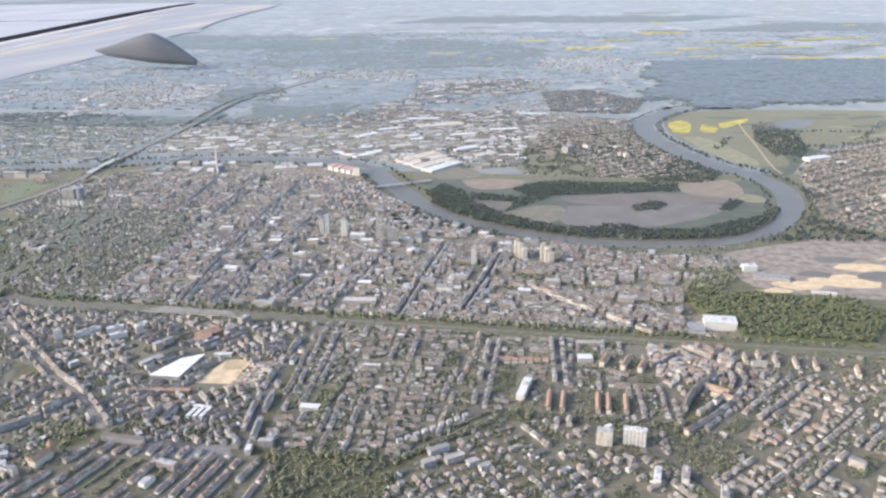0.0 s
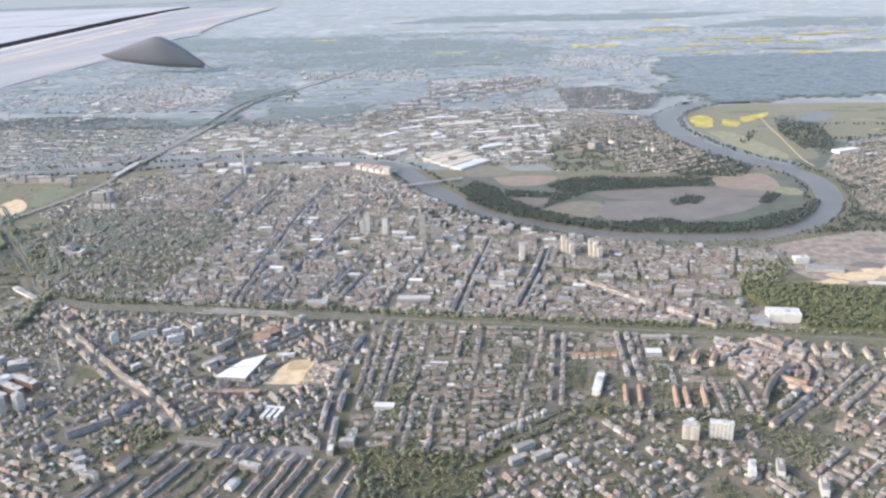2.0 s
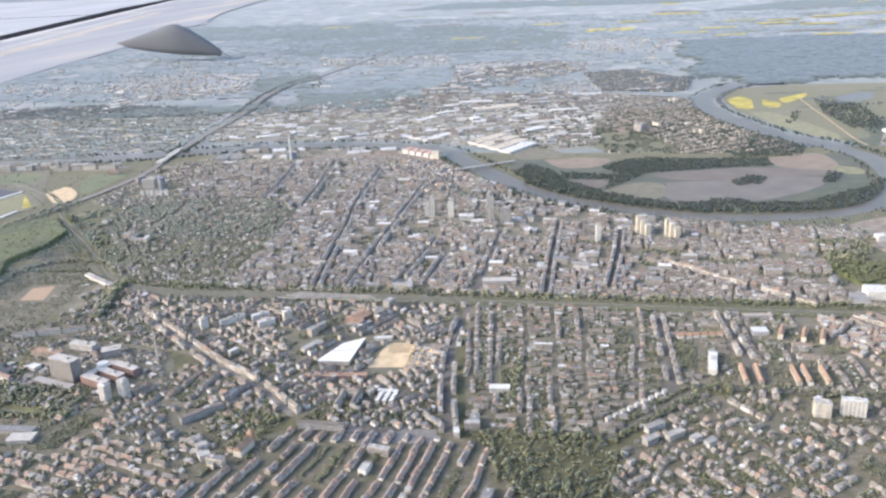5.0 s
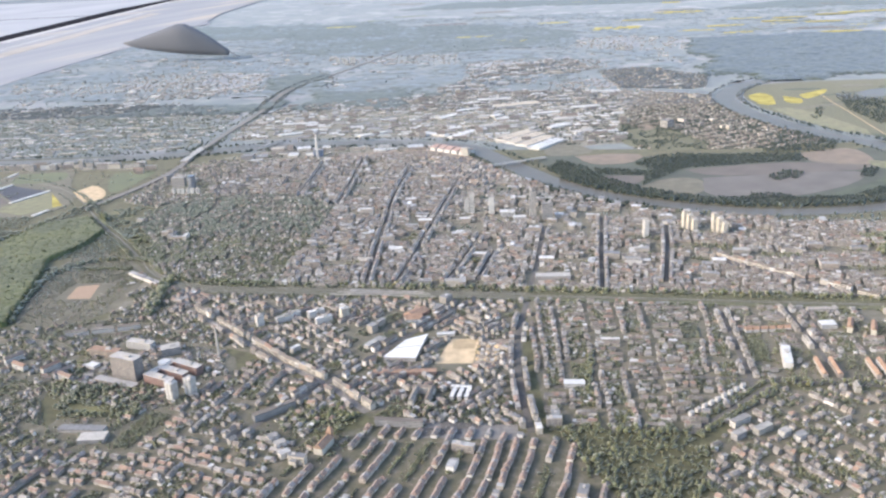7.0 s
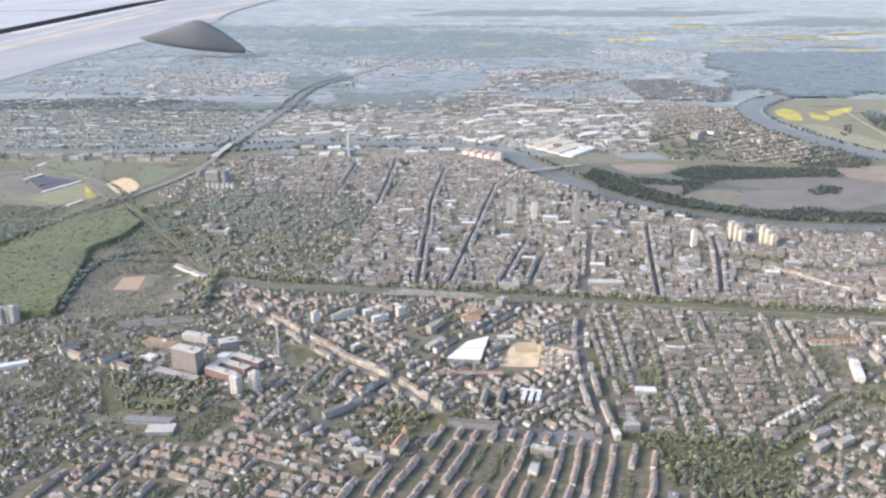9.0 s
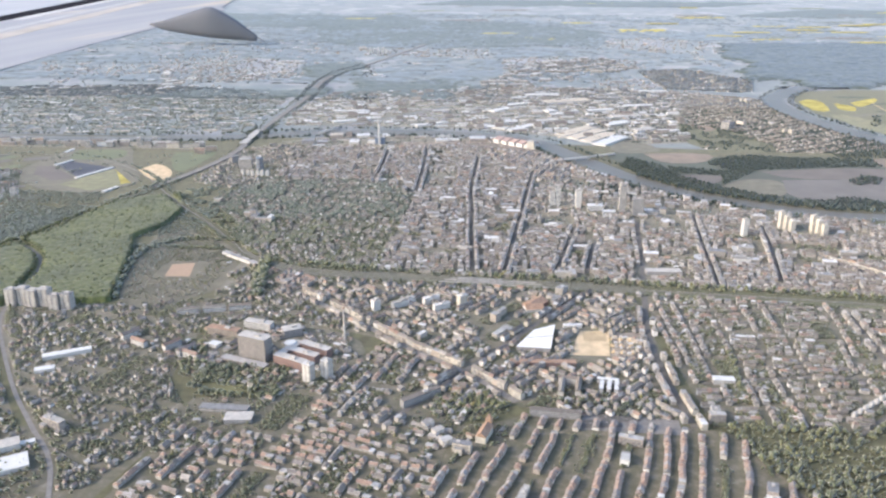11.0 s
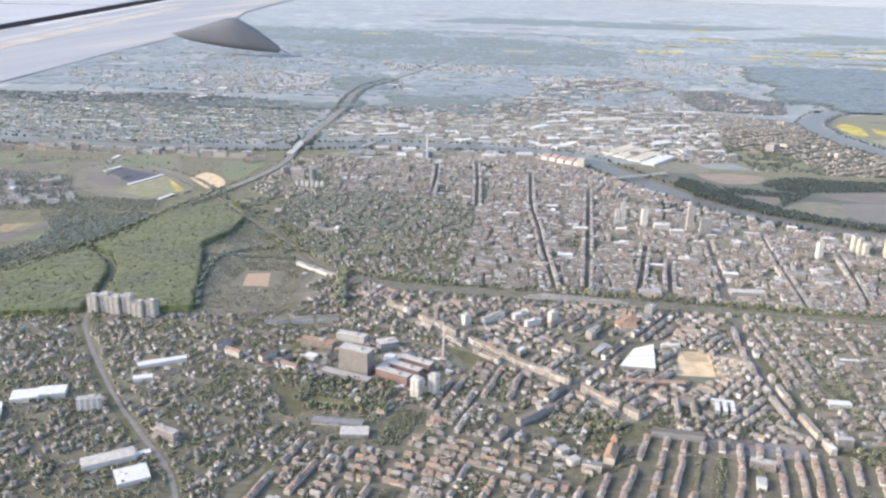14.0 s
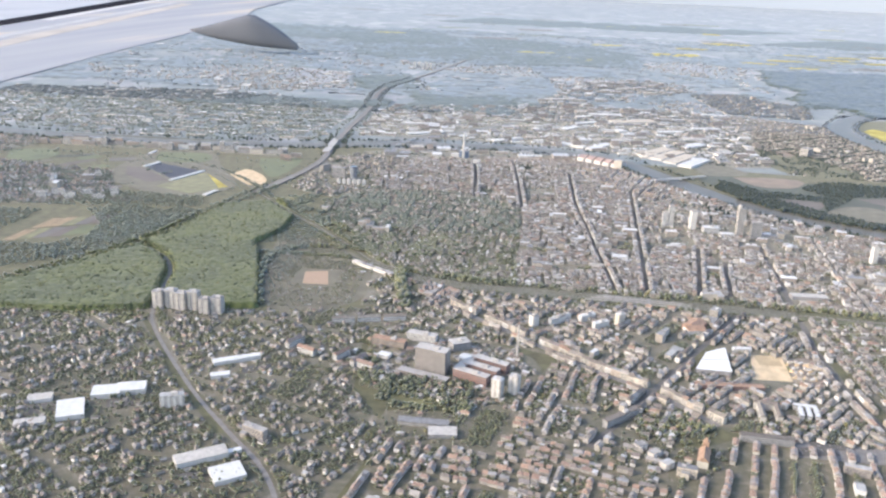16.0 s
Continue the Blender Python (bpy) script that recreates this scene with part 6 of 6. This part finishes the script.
block("school", "white spine building of the comb-shaped school", "school", -10, 172.8, 5, 0.9, 1.3, -6, "white_paint", "white_roof", bands=2)
block("apartment_block", "long dark grey apartment block beside the trees", "apartment block", -52.5, 160.5, 10.5, 1.4, 1.8, 44, "grey_panel", "roof_one", bands=4)
block("apartment_block", "long grey apartment row at the head of the brick rows", "apartment block", -22.5, 156.6, 11, 1.2, 1.7, -3, "grey_panel", "roof_one", gable=0.5, bands=4)
for k in range(3):
    block("apartment_block", "white apartment row with a pale tiled roof among villas", "apartment block", -124 + 6.8 * k, 200.8 + 2.2 * k, 6.2, 1.2, 1.5, 17, "white_paint", "roof_one", gable=0.5, bands=3, group="white rows above the hospital")
for x, y, deg in ((-133, 184.5, 60), (-128.5, 180.2, -25), (-119.5, 179.8, 60), (-114.6, 177.2, 60), (-112.4, 174.8, -25)):
    block("apartment_block", "cream apartment house with a brown tiled roof", "apartment block", x, y, 5, 1.4, 1.7, deg, "white_paint", "roof_red_one", gable=0.55, bands=4, group="cream blocks near the hospital")
for k in range(4):
    block("row_house", "small white gabled house in a short row", "house", -122.6 + 1.75 * k, 142.4 + 1.1 * k, 1.2, 1.2, 0.8, -58, "white_paint", "roof_one", gable=0.6, group="short row of white houses")
for x, y, w, deg, wall in ((52, 160.5, 5, 38, "white_paint"), (56, 157.5, 4.6, 38, "cream"), (60.2, 156.2, 2.6, 38, "white_paint"), (63, 154.8, 2.6, 38, "white_paint"), (50.5, 155, 3.2, 38, "grey_panel")):
    block("apartment_block", "pale flat-roofed apartment block beside the avenue", "apartment block", x, y, w, 1.6, 1.5, deg, wall, "hall_roof_one", bands=4, group="blocks beside the avenue")
for k in range(6):
    block("apartment_block", "grey segment of a long curved apartment row", "apartment block", 110.2 + 0.9 * k + 0.16 * k * k, 186.5 + 3.1 * k, 3.3, 1.3, 1.8, 74 - 4.5 * k, "grey_panel", "roof_one", gable=0.45, bands=4, group="curved row")
for k in range(4):
    block("works_hall", "blue-grey workshop hall between railway and gardens", "hall", -129.5 + 3.6 * k, 248 - 2.4 * k, 5.2, 1.8, 1.0, -35, "white_paint", "grey_panel" if k % 2 else "concrete", group="workshops by the railway")
block("apartment_tower", "white apartment tower in the triangle quarter", "tower", -72, 209, 2.2, 1.8, 3.2, 40, "white_paint", columns=2)
for k in range(2):
    block("apartment_block", "white apartment block in the triangle quarter", "apartment block", -65.5 + 1.6 * k, 212 + 2.0 * k, 5.2, 1.3, 1.8, 38, "white_paint", "hall_roof_one", columns=5)

# office park beyond the forest
cyl = new("round_tower")
cyl.matrix_basis = pose(-157, 364, 0)
p = Pile()
p.tube(0, 0, 0, 6.0, 1.7, 1.7, 24)
part("wall", p, M["blue_glass"], cyl)
for k in range(12):
    p = Pile()
    p.tube(0, 0, 0.45 * k + 0.3, 0.45 * k + 0.42, 1.74, 1.74, 24)
    part("floor_band", p, M["grey_panel"], cyl)
tagged(cyl, "round dark blue glass office tower", "tower")
block("office_block", "grey office slab beside the round tower", "office block", -164.5, 366, 6.5, 2.2, 4.6, 0, "grey_panel", bands=11)
for k in range(6):
    block("apartment_tower", "small white apartment tower in a row of six", "tower", -161.5 + 2.3 * k, 353 + 0.5 * (k % 2), 1.4, 1.4, 2.5, 0, "white_paint", columns=1, group="row of white towers")
for x, y, w, h in ((-263, 402, 3, 3.6), (-252, 404, 3.4, 3.0), (-236, 405, 2.2, 5.2), (-231, 412, 3.0, 3.6), (-218, 408, 4.5, 2.6), (-205, 410, 5, 2.4), (-300, 404, 3, 4)):
    block("office_block", "grey-blue office block near the motorway", "office block", x, y, w, 2.2, h, 8, "concrete", bands=8, group="office blocks by the motorway")
for k in range(5):
    block("harbour_house", "white harbour house with a red barrel roof", "apartment block", -46.5 + 4.2 * k, 438 - 3.0 * k, 3.8, 9.0, 2.0, -35, "white_paint", "pale_red_roof", gable=1.0, group="harbour houses")
block("harbour_house", "cream apartment block on the quay", "apartment block", -30, 422, 4, 3, 4.2, -20, "cream", columns=3)
block("store", "row of white quay sheds by the water", "store", 0, 372, 14, 2.0, 0.9, -48, "white_paint", "white_roof")
for x, y, w, d, deg, roof in ((12.7, 445, 27, 7.6, 58, "white_roof"), (6.8, 453.5, 29, 7.6, 57, "tan_roof"), (1, 461.5, 31, 7.6, 56, "tan_roof"), (-4.7, 469.5, 33, 7.6, 55, "tan_roof"),
                              (-36, 476, 24, 5, 57, "white_roof"), (-54, 477, 21, 5, -28, "white_roof"), (-7, 575, 33, 11, 25, "tan_roof"), (-40, 558, 20, 5, 35, "white_roof"), (-51, 535, 17, 5, 54, "white_roof"),
                              (-19, 534, 8, 6, 45, "white_roof"), (104, 645, 27, 4.5, 18, "white_roof"), (-22, 500, 16, 6, 30, "concrete"), (20, 495, 18, 7, 40, "white_roof"), (34, 478, 14, 6, 40, "concrete"), (48, 476, 12, 5, 12, "white_roof"),
                              (28, 520, 20, 6, 20, "concrete"), (14, 540, 18, 5, 20, "white_roof"), (40, 560, 20, 5, 14, "white_roof"), (-24, 600, 24, 6, 8, "white_roof"), (57, 624, 22, 5, 4, "white_roof"),
                              (-90, 482, 22, 3.5, 40, "white_roof"), (-140, 488, 24, 4, 30, "white_roof"), (-146, 520, 26, 4, 2, "white_roof")):
    block("works_hall", "broad industrial hall with a pale tan flat roof" if roof == "tan_roof" else "broad industrial hall with a white flat roof", "hall", x, y, w, d, 0.95, deg, "white_paint", roof, house_on_top=False, group="large industrial halls")

for x, y, n, deg in ((-256.5, 366.5, 11.5, 75), (-231.5, 349.5, 22, 71), (-210, 322.5, 9, 77), (-268, 392, 8, 90)):
    block("greenhouse", "long low greenhouse with a white glass roof", "greenhouse", x, y, n, 1.6, 0.5, deg, "white_paint", "white_roof", group="greenhouses in the fields")

block("apartment_block", "broad grey apartment block above the gardens", "apartment block", 83, 486, 7, 5, 4.6, 50, "grey_panel", bands=9)
block("apartment_block", "long white slab with balconies on the lawn", "apartment block", 70, 191, 10, 2.0, 1.7, 80, "white_paint", "white_roof", columns=8)
block("shop_building", "white shop building with a flat roof", "building", 86, 211, 4.2, 3.0, 1.2, 4, "white_paint", "white_roof", bands=2)
block("apartment_block", "long grey row along the railway", "apartment block", 87.5, 220.5, 8, 1.3, 1.3, 2, "concrete", "roof_one", gable=0.5, bands=3)
for k in range(6):
    block("row_house", "small house with a red pyramid roof in a row", "house", 64.5 + 2.1 * k, 207.4 + 0.3 * k, 1.6, 1.5, 0.8, 5, "white_paint", "orange_roof", gable=0.7, group="red-roofed row houses")
block("works_hall", "long white hall at the edge of the river meadows", "hall", 221, 476, 15, 6, 1.6, 28, "white_paint", "white_roof")

for x, y, w, h in ((-272, 300, 4, 2.4), (-268, 306, 5, 2.2), (-261, 302, 4.4, 2.6), (-257, 308, 4, 2.2), (-246, 310, 3, 3.2), (-250, 304, 5, 1.8)):
    block("apartment_block", "pale apartment block at the edge of the wood", "apartment block", x, y, w, 1.5, h, 12, "white_paint", "hall_roof_one", bands=5, group="blocks behind the wood")

for k in range(5):
    block("apartment_tower", "white apartment tower far across the river", "tower", -201 + 4.2 * k, 858 + 3 * (k % 2), 2.4, 2.4, 5.6 - 0.6 * (k % 3), 10, "white_paint", columns=2, group="far white towers")

# yards round the large buildings: annexes, garages, small houses and trees
FOOTPRINTS += [(-26.5, 195, 12, 16, 0), (-12.5, 194, 12, 16, 0), (-88.7, 181.5, 3.4, 3.4, 0), (-157, 364, 4, 4, 0)]
YARDS = [(PLACES[n], a, b) for n, a, b in (("towers", 0.16, 0.12), ("station", 0.12, 0.2), ("white_block", 0.08, 0.2), ("shops", 0.05, 0.5), ("shops_south", 0.05, 0.5), ("slabs_mid", 0.04, 0.7), ("slabs_north", 0.06, 0.7),
                                         ("estate", 0.05, 0.6), ("flats", 0.05, 0.5), ("school", 0.04, 0.6), ("church", 0.08, 0.6), ("pair", 0.14, 0.25), ("twin_slabs", 0.05, 0.8), ("power", 0.06, 0.1), ("round_tower", 0.06, 0.4),
                                         ("car_shop", 0.08, 0.4), ("harbour_yard", 0.03, 0.06), ("hospital", 0.05, 0.3))] + [(ring, 0.12, 0.4) for ring in AVOID[len(PLACES):]]
YARD_TREES = []
for k, (ring, houses_per, trees_per) in enumerate(YARDS):
    rnd = random.Random(800 + k)
    x0, x1, y0, y1 = min(c[0] for c in ring), max(c[0] for c in ring), min(c[1] for c in ring), max(c[1] for c in ring)
    turn = rnd.uniform(0, 1.5)
    for n in range(int((x1 - x0) * (y1 - y0) * (houses_per + trees_per))):
        x, y = rnd.uniform(x0, x1), rnd.uniform(y0, y1)
        if not inside(x, y, ring) or on_line(x, y):
            continue
        if rnd.random() < houses_per / (houses_per + trees_per):
            if not built(x, y, 0.9):
                house(x, y, rnd.uniform(0.6, 1.8), rnd.uniform(0.5, 0.95), rnd.uniform(0.35, 0.9), turn + rnd.choice((0, math.pi / 2)), rnd.choice(("red", "pitched", "flat")), False, rnd.random() < 0.4)
        elif not built(x, y, 0.3):
            YARD_TREES.append((x, y, rnd.uniform(0.2, 0.45), rnd.random()))
tree_pile("trees", YARD_TREES, M["leaf"], "green trees in the yards of large buildings", "trees", 1, LOW_V, LOW_F)

# bridges
def bridge(a, b, width, z, piers, label):
    root = new("bridge")
    mx, my, n, q = (a[0] + b[0]) / 2, (a[1] + b[1]) / 2, math.dist(a, b), math.atan2(b[1] - a[1], b[0] - a[0])
    root.matrix_basis = pose(mx, my, 0, 0, 0, math.degrees(q))
    p = Pile()
    p.box(0, 0, z, n, width, 0.35)
    part("deck", p, M["concrete"], root)
    for s in (-1, 1):
        p = Pile()
        p.box(0, s * width / 2, z + 0.35, n, 0.08, 0.2)
        part("parapet", p, M["white_paint"], root)
    for k in range(piers):
        p = Pile()
        p.box((k + 1) * n / (piers + 1) - n / 2, 0, 0, 0.7, width * 0.7, z)
        part("pier", p, M["concrete"], root)
    return tagged(root, label, "bridge")


bridge((-15, 394), (12, 410), 1.6, 1.0, 3, "pale concrete road bridge over the river")
bridge((-186.5, 452), (-183.5, 416), 3.8, 0.7, 3, "motorway bridge of pale concrete over the river")
bridge((-150, 444), (-143, 466), 1.0, 0.8, 2, "narrow lock bridge across the river")

# the aircraft's wing, spread low over the plain to fit the camera's view
wing = new("aircraft_wing")


def sheet(ring, thick, up=0.0):
    q = Pile()
    n = len(ring)
    top = [(x, y, 0.7 + up + 0.0006 * (y - 600)) for x, y in ring]
    q.add(top + [(x, y, z - thick) for x, y, z in top], [tuple(range(n)), tuple(range(2 * n - 1, n - 1, -1))] + [(i, n + i, n + (i + 1) % n, (i + 1) % n) for i in range(n)])
    return q


flap = part("flap", sheet(TRAILING + LEADING, 0.1), M["flap_paint"], wing, "pale blue-grey flap with tan reflections painted on")
panel = part("main_panel", sheet(SEAL[::-1] + [(-2600, 964), (-2600, 3374)], 1.2, 0.2), M["wing_paint"], wing, "upper wing skin of pale grey metal")
part("gap_seal", sheet(LEADING + SEAL, 1.0, -0.3), M["wing_gap"], wing, "dark gap between flap and wing")
part("flap_edge", sheet([(x + 22, y) for x, y in LEADING[1:4]] + [(x + 2, y) for x, y in LEADING[3:0:-1]], 0.6, 0.3), M["white_paint"], flap, "thin bright front edge of the flap")
for k, (u, w) in enumerate(((0.24, 0.07), (0.36, 0.11))):       # streaks along the flap: reflections put on as colour
    near, far_end = [(-785 + u * 290, 898 - u * 170), (-785 + (u + w) * 290, 898 - (u + w) * 170)], [(-1107 + u * 330, 2153 - u * 150), (-1107 + (u + w) * 330, 2153 - (u + w) * 150)]
    part("streak", sheet([near[1], far_end[1], far_end[0], near[0]], 0.3, 0.25), M["wing_glint_tan" if k % 2 else "wing_glint_pale"], flap, "streak on the flap, a reflection put into its colour")
for y0 in (1500, 2080):
    part("panel_line", sheet([(-2600, y0 - 320), (-1130, y0), (-1130, y0 + 14), (-2600, y0 - 306)], 1.0, 0.5), M["wing_gap"], panel, "thin dark joint in the wing skin")
p = Pile()
# Fairing profile shaped to fit the camera's view.
ribs = [(-472.8, 23.4, 22.2), (-464, 25.4, 19.2), (-455, 27.6, 16.5), (-443, 31.0, 14.3), (-431.5, 34.4, 12.4), (-416, 39.0, 10.2), (-404, 42.4, 8.6), (-396, 42.2, 7.9), (-388, 38.6, 7.3),
        (-380.8, 34.8, 6.8), (-371, 29.0, 6.4), (-362, 22.8, 6.0), (-352, 15.6, 5.4), (-347.4, 12.4, 5.2), (-347, 11.8, 5.8)]
n = 20
for x, top, low in ribs:
    w = 0.26 * (top - low) + 0.2
    for k in range(n):
        q = k * math.tau / n
        c, t = math.cos(q), math.sin(q)
        p.v.append((x, 930 + w * math.copysign(abs(c) ** 0.7, c), (top + low) / 2 + (top - low) / 2 * math.copysign(abs(t) ** 0.8, t)))
p.f += [(j * n + i, j * n + (i + 1) % n, (j + 1) * n + (i + 1) % n, (j + 1) * n + i) for j in range(len(ribs) - 1) for i in range(n)]
p.f += [tuple(range(n - 1, -1, -1)), tuple(range((len(ribs) - 1) * n, len(ribs) * n))]
fairing = part("flap_fairing", p, M["wing_grey"], wing, "grey canoe-shaped flap track fairing")
fairing.data.polygons.foreach_set("use_smooth", [len(f.vertices) == 4 for f in fairing.data.polygons])
p = Pile()
p.tube(0, 0, 0, 15, 0.45, 0.15, 6)
ob = part("static_wick", p, M["foil_dark"], fairing, "thin dark rod at the fairing's end")
ob.matrix_basis = pose(-348, 930, 10.5, 0, 118, 0)
tagged(wing, "pale grey metal aircraft wing with a flap track fairing", "wing")


# ---- houses of the nearer quarters, one by one ----
def detached_house(x, y, w, d, h, a, style, front):
    town = y > 158 and h > 1.0
    root = new("town_house" if town else "house")
    root.matrix_basis = pose(x, y, 0, 0, 0, math.degrees(a))
    b = Pile()
    b.box(0, 0, 0, w, d, h, 0)
    b.add([(-w / 2, -d / 2, h), (-w / 2, d / 2, h), (-w / 2, 0, h + d * 0.36)], [(0, 1, 2)])
    part("wall", b, M["front_one" if front else "wall_one"], root)
    r = Pile()
    r.gable(0, 0, h - 0.01, w + 0.12, d + 0.18, d * 0.44)
    top = part("roof", r, M["roof_red_one" if style == "red" else "roof_one"], root)
    c = Pile()
    c.box(w * 0.22, d * 0.14, h + d * 0.2, 0.09, 0.09, 0.38)
    part("chimney", c, M["brick_red"], top)
    for n in range(max(2, round(h / 0.36) - 1) if town else 1):
        g = Pile()
        g.box(0, 0, 0.16 + n * 0.36 if town else h * 0.45, w * 0.84, d + 0.03, 0.15 if town else 0.2)
        part("window_band", g, M["window_glass"], root)
    words = {"red": "house with a red-brown clay tiled gable roof", "pitched": "house with a dark grey tiled gable roof"}[style]
    if town:
        return tagged(root, "tall rendered town " + words, "house", "town houses along the streets")
    return tagged(root, "rendered " + words, "house", "houses of the southern quarters")


def flat_house(x, y, w, d, h, a, style, front):
    big, hall = w > 2.6, y > 400
    root = new("industrial_hall" if hall else "apartment_block" if big else "flat_roofed_house")
    root.matrix_basis = pose(x, y, 0, 0, 0, math.degrees(a))
    b = Pile()
    b.box(0, 0, 0, w, d, h, 0)
    part("wall", b, M["wall_one"], root)
    r = Pile()
    r.box(0, 0, h, w + 0.06, d + 0.06, 0.07)
    top = part("roof", r, M["white_halls_one" if hall else "hall_roof_one"], root)
    if big:
        k = Pile()
        k.box(w * 0.2, 0, h + 0.07, 0.7, 0.5, 0.28)
        part("roof_house", k, M["concrete"], top)
    for n in range(0 if hall else max(1, int(h / 0.32))):
        for s in (-1, 1):
            g = Pile()
            g.box(0, s * d / 2, 0.12 + n * 0.3, w * 0.92, 0.02, 0.13)
            part("window_band", g, M["window_glass"], root)
    if hall:
        return tagged(root, "broad industrial hall with a flat pale roof", "hall", "industrial halls across the river")
    return tagged(root, "long rendered apartment block with a flat roof among lawns" if big else "small rendered building with a flat grey roof", "apartment block" if big else "house",
                  "apartment blocks of the southern quarters" if big else "flat-roofed houses")


count = {}
for q in sorted(THINGS, key=lambda q: q[1] + 0.15 * abs(q[0])):
    key = ("town" if q[1] > 158 and q[4] > 1.0 else q[6]) if q[6] != "flat" else ("hall" if q[1] > 400 else "block" if q[2] > 2.6 else "flat")
    count[key] = count.get(key, 0) + 1
    if count[key] <= {"flat": 120, "block": 150, "town": 290, "hall": 280}.get(key, 148) and q[1] > 92:
        (flat_house if q[6] == "flat" else detached_house)(*q)
    else:
        house(*q[:7], False, q[7])


# ---- parked cars ----
def car(x, y, deg, paint):
    root = new("car")
    root.matrix_basis = pose(x, y, 0.165 + 0.006 * lot, 0, 0, deg)
    p = Pile()
    p.box(0, 0, 0.03, 0.45, 0.18, 0.06)
    part("body", p, M[paint], root)
    p = Pile()
    p.prism([(-0.15, -0.08), (0.1, -0.08), (0.1, 0.08), (-0.15, 0.08)], 0.09, 0.15)
    part("cabin", p, M["window_glass"], root)
    for i in (-0.14, 0.14):
        for j in (-0.085, 0.085):
            p = Pile()
            p.box(i, j, 0, 0.07, 0.025, 0.07)
            part("wheel", p, M["foil_dark"], root)
    words = {"white_paint": "white", "grey_panel": "silver grey", "foil_dark": "black", "brick_red": "dark red", "blue_steel": "blue"}[paint]
    return tagged(root, "small " + words + " car parked on the asphalt", "car", "parked cars")


rnd = random.Random(5)
paints = ("white_paint", "grey_panel", "foil_dark", "brick_red", "blue_steel", "white_paint", "grey_panel")
for lot, (x0, y0, nx, ny, deg) in enumerate(((-178.5, 141.5, 8, 3, 30), (-163, 147.5, 7, 2, 20), (-140, 168.5, 8, 2, 30), (-136, 124, 8, 2, 35), (-16, 153.5, 12, 2, 10), (-12, 156.2, 12, 2, 10))):
    patch("car_park", [(x0 + i * math.cos(radians(deg)) - j * math.sin(radians(deg)), y0 + i * math.sin(radians(deg)) + j * math.cos(radians(deg))) for i, j in ((-1, -1), (nx * 0.6 + 0.5, -1), (nx * 0.6 + 0.5, ny * 1.1), (-1, ny * 1.1))],
          0.16 + 0.006 * lot, M["asphalt"], "grey asphalt car park with parked cars", "car park")
    for i in range(nx):
        for j in range(ny):
            if rnd.random() < 0.75:
                u, v, q = i * 0.6, j * 0.95, radians(deg)
                car(x0 + u * math.cos(q) - v * math.sin(q), y0 + u * math.sin(q) + v * math.cos(q), deg + 90 + rnd.uniform(-3, 3), rnd.choice(paints))

# ---- the joined rest of the houses ----
tagged(WALLS.make("house_walls", M["wall"]), "rendered walls of the town's houses, white, cream and brown", "houses", kind="stuff")
tagged(FRONTS.make("street_fronts", M["front"]), "white and cream house fronts, also standing for sunlit street sides", "houses", kind="stuff")
tagged(ROOFS.make("house_roofs", M["roof"]), "grey and brown tiled roofs of the town's houses", "roofs", kind="stuff")
tagged(REDS.make("house_roofs", M["roof_red"]), "red-brown clay tiled roofs of the town's houses", "roofs", kind="stuff")
tagged(HALLS.make("hall_roofs", M["white_halls"]), "white and beige flat roofs of industrial halls", "roofs", kind="stuff")
tagged(FLATS.make("flat_roofs", M["hall_roof"]), "white and grey flat roofs of halls and blocks", "roofs", kind="stuff")
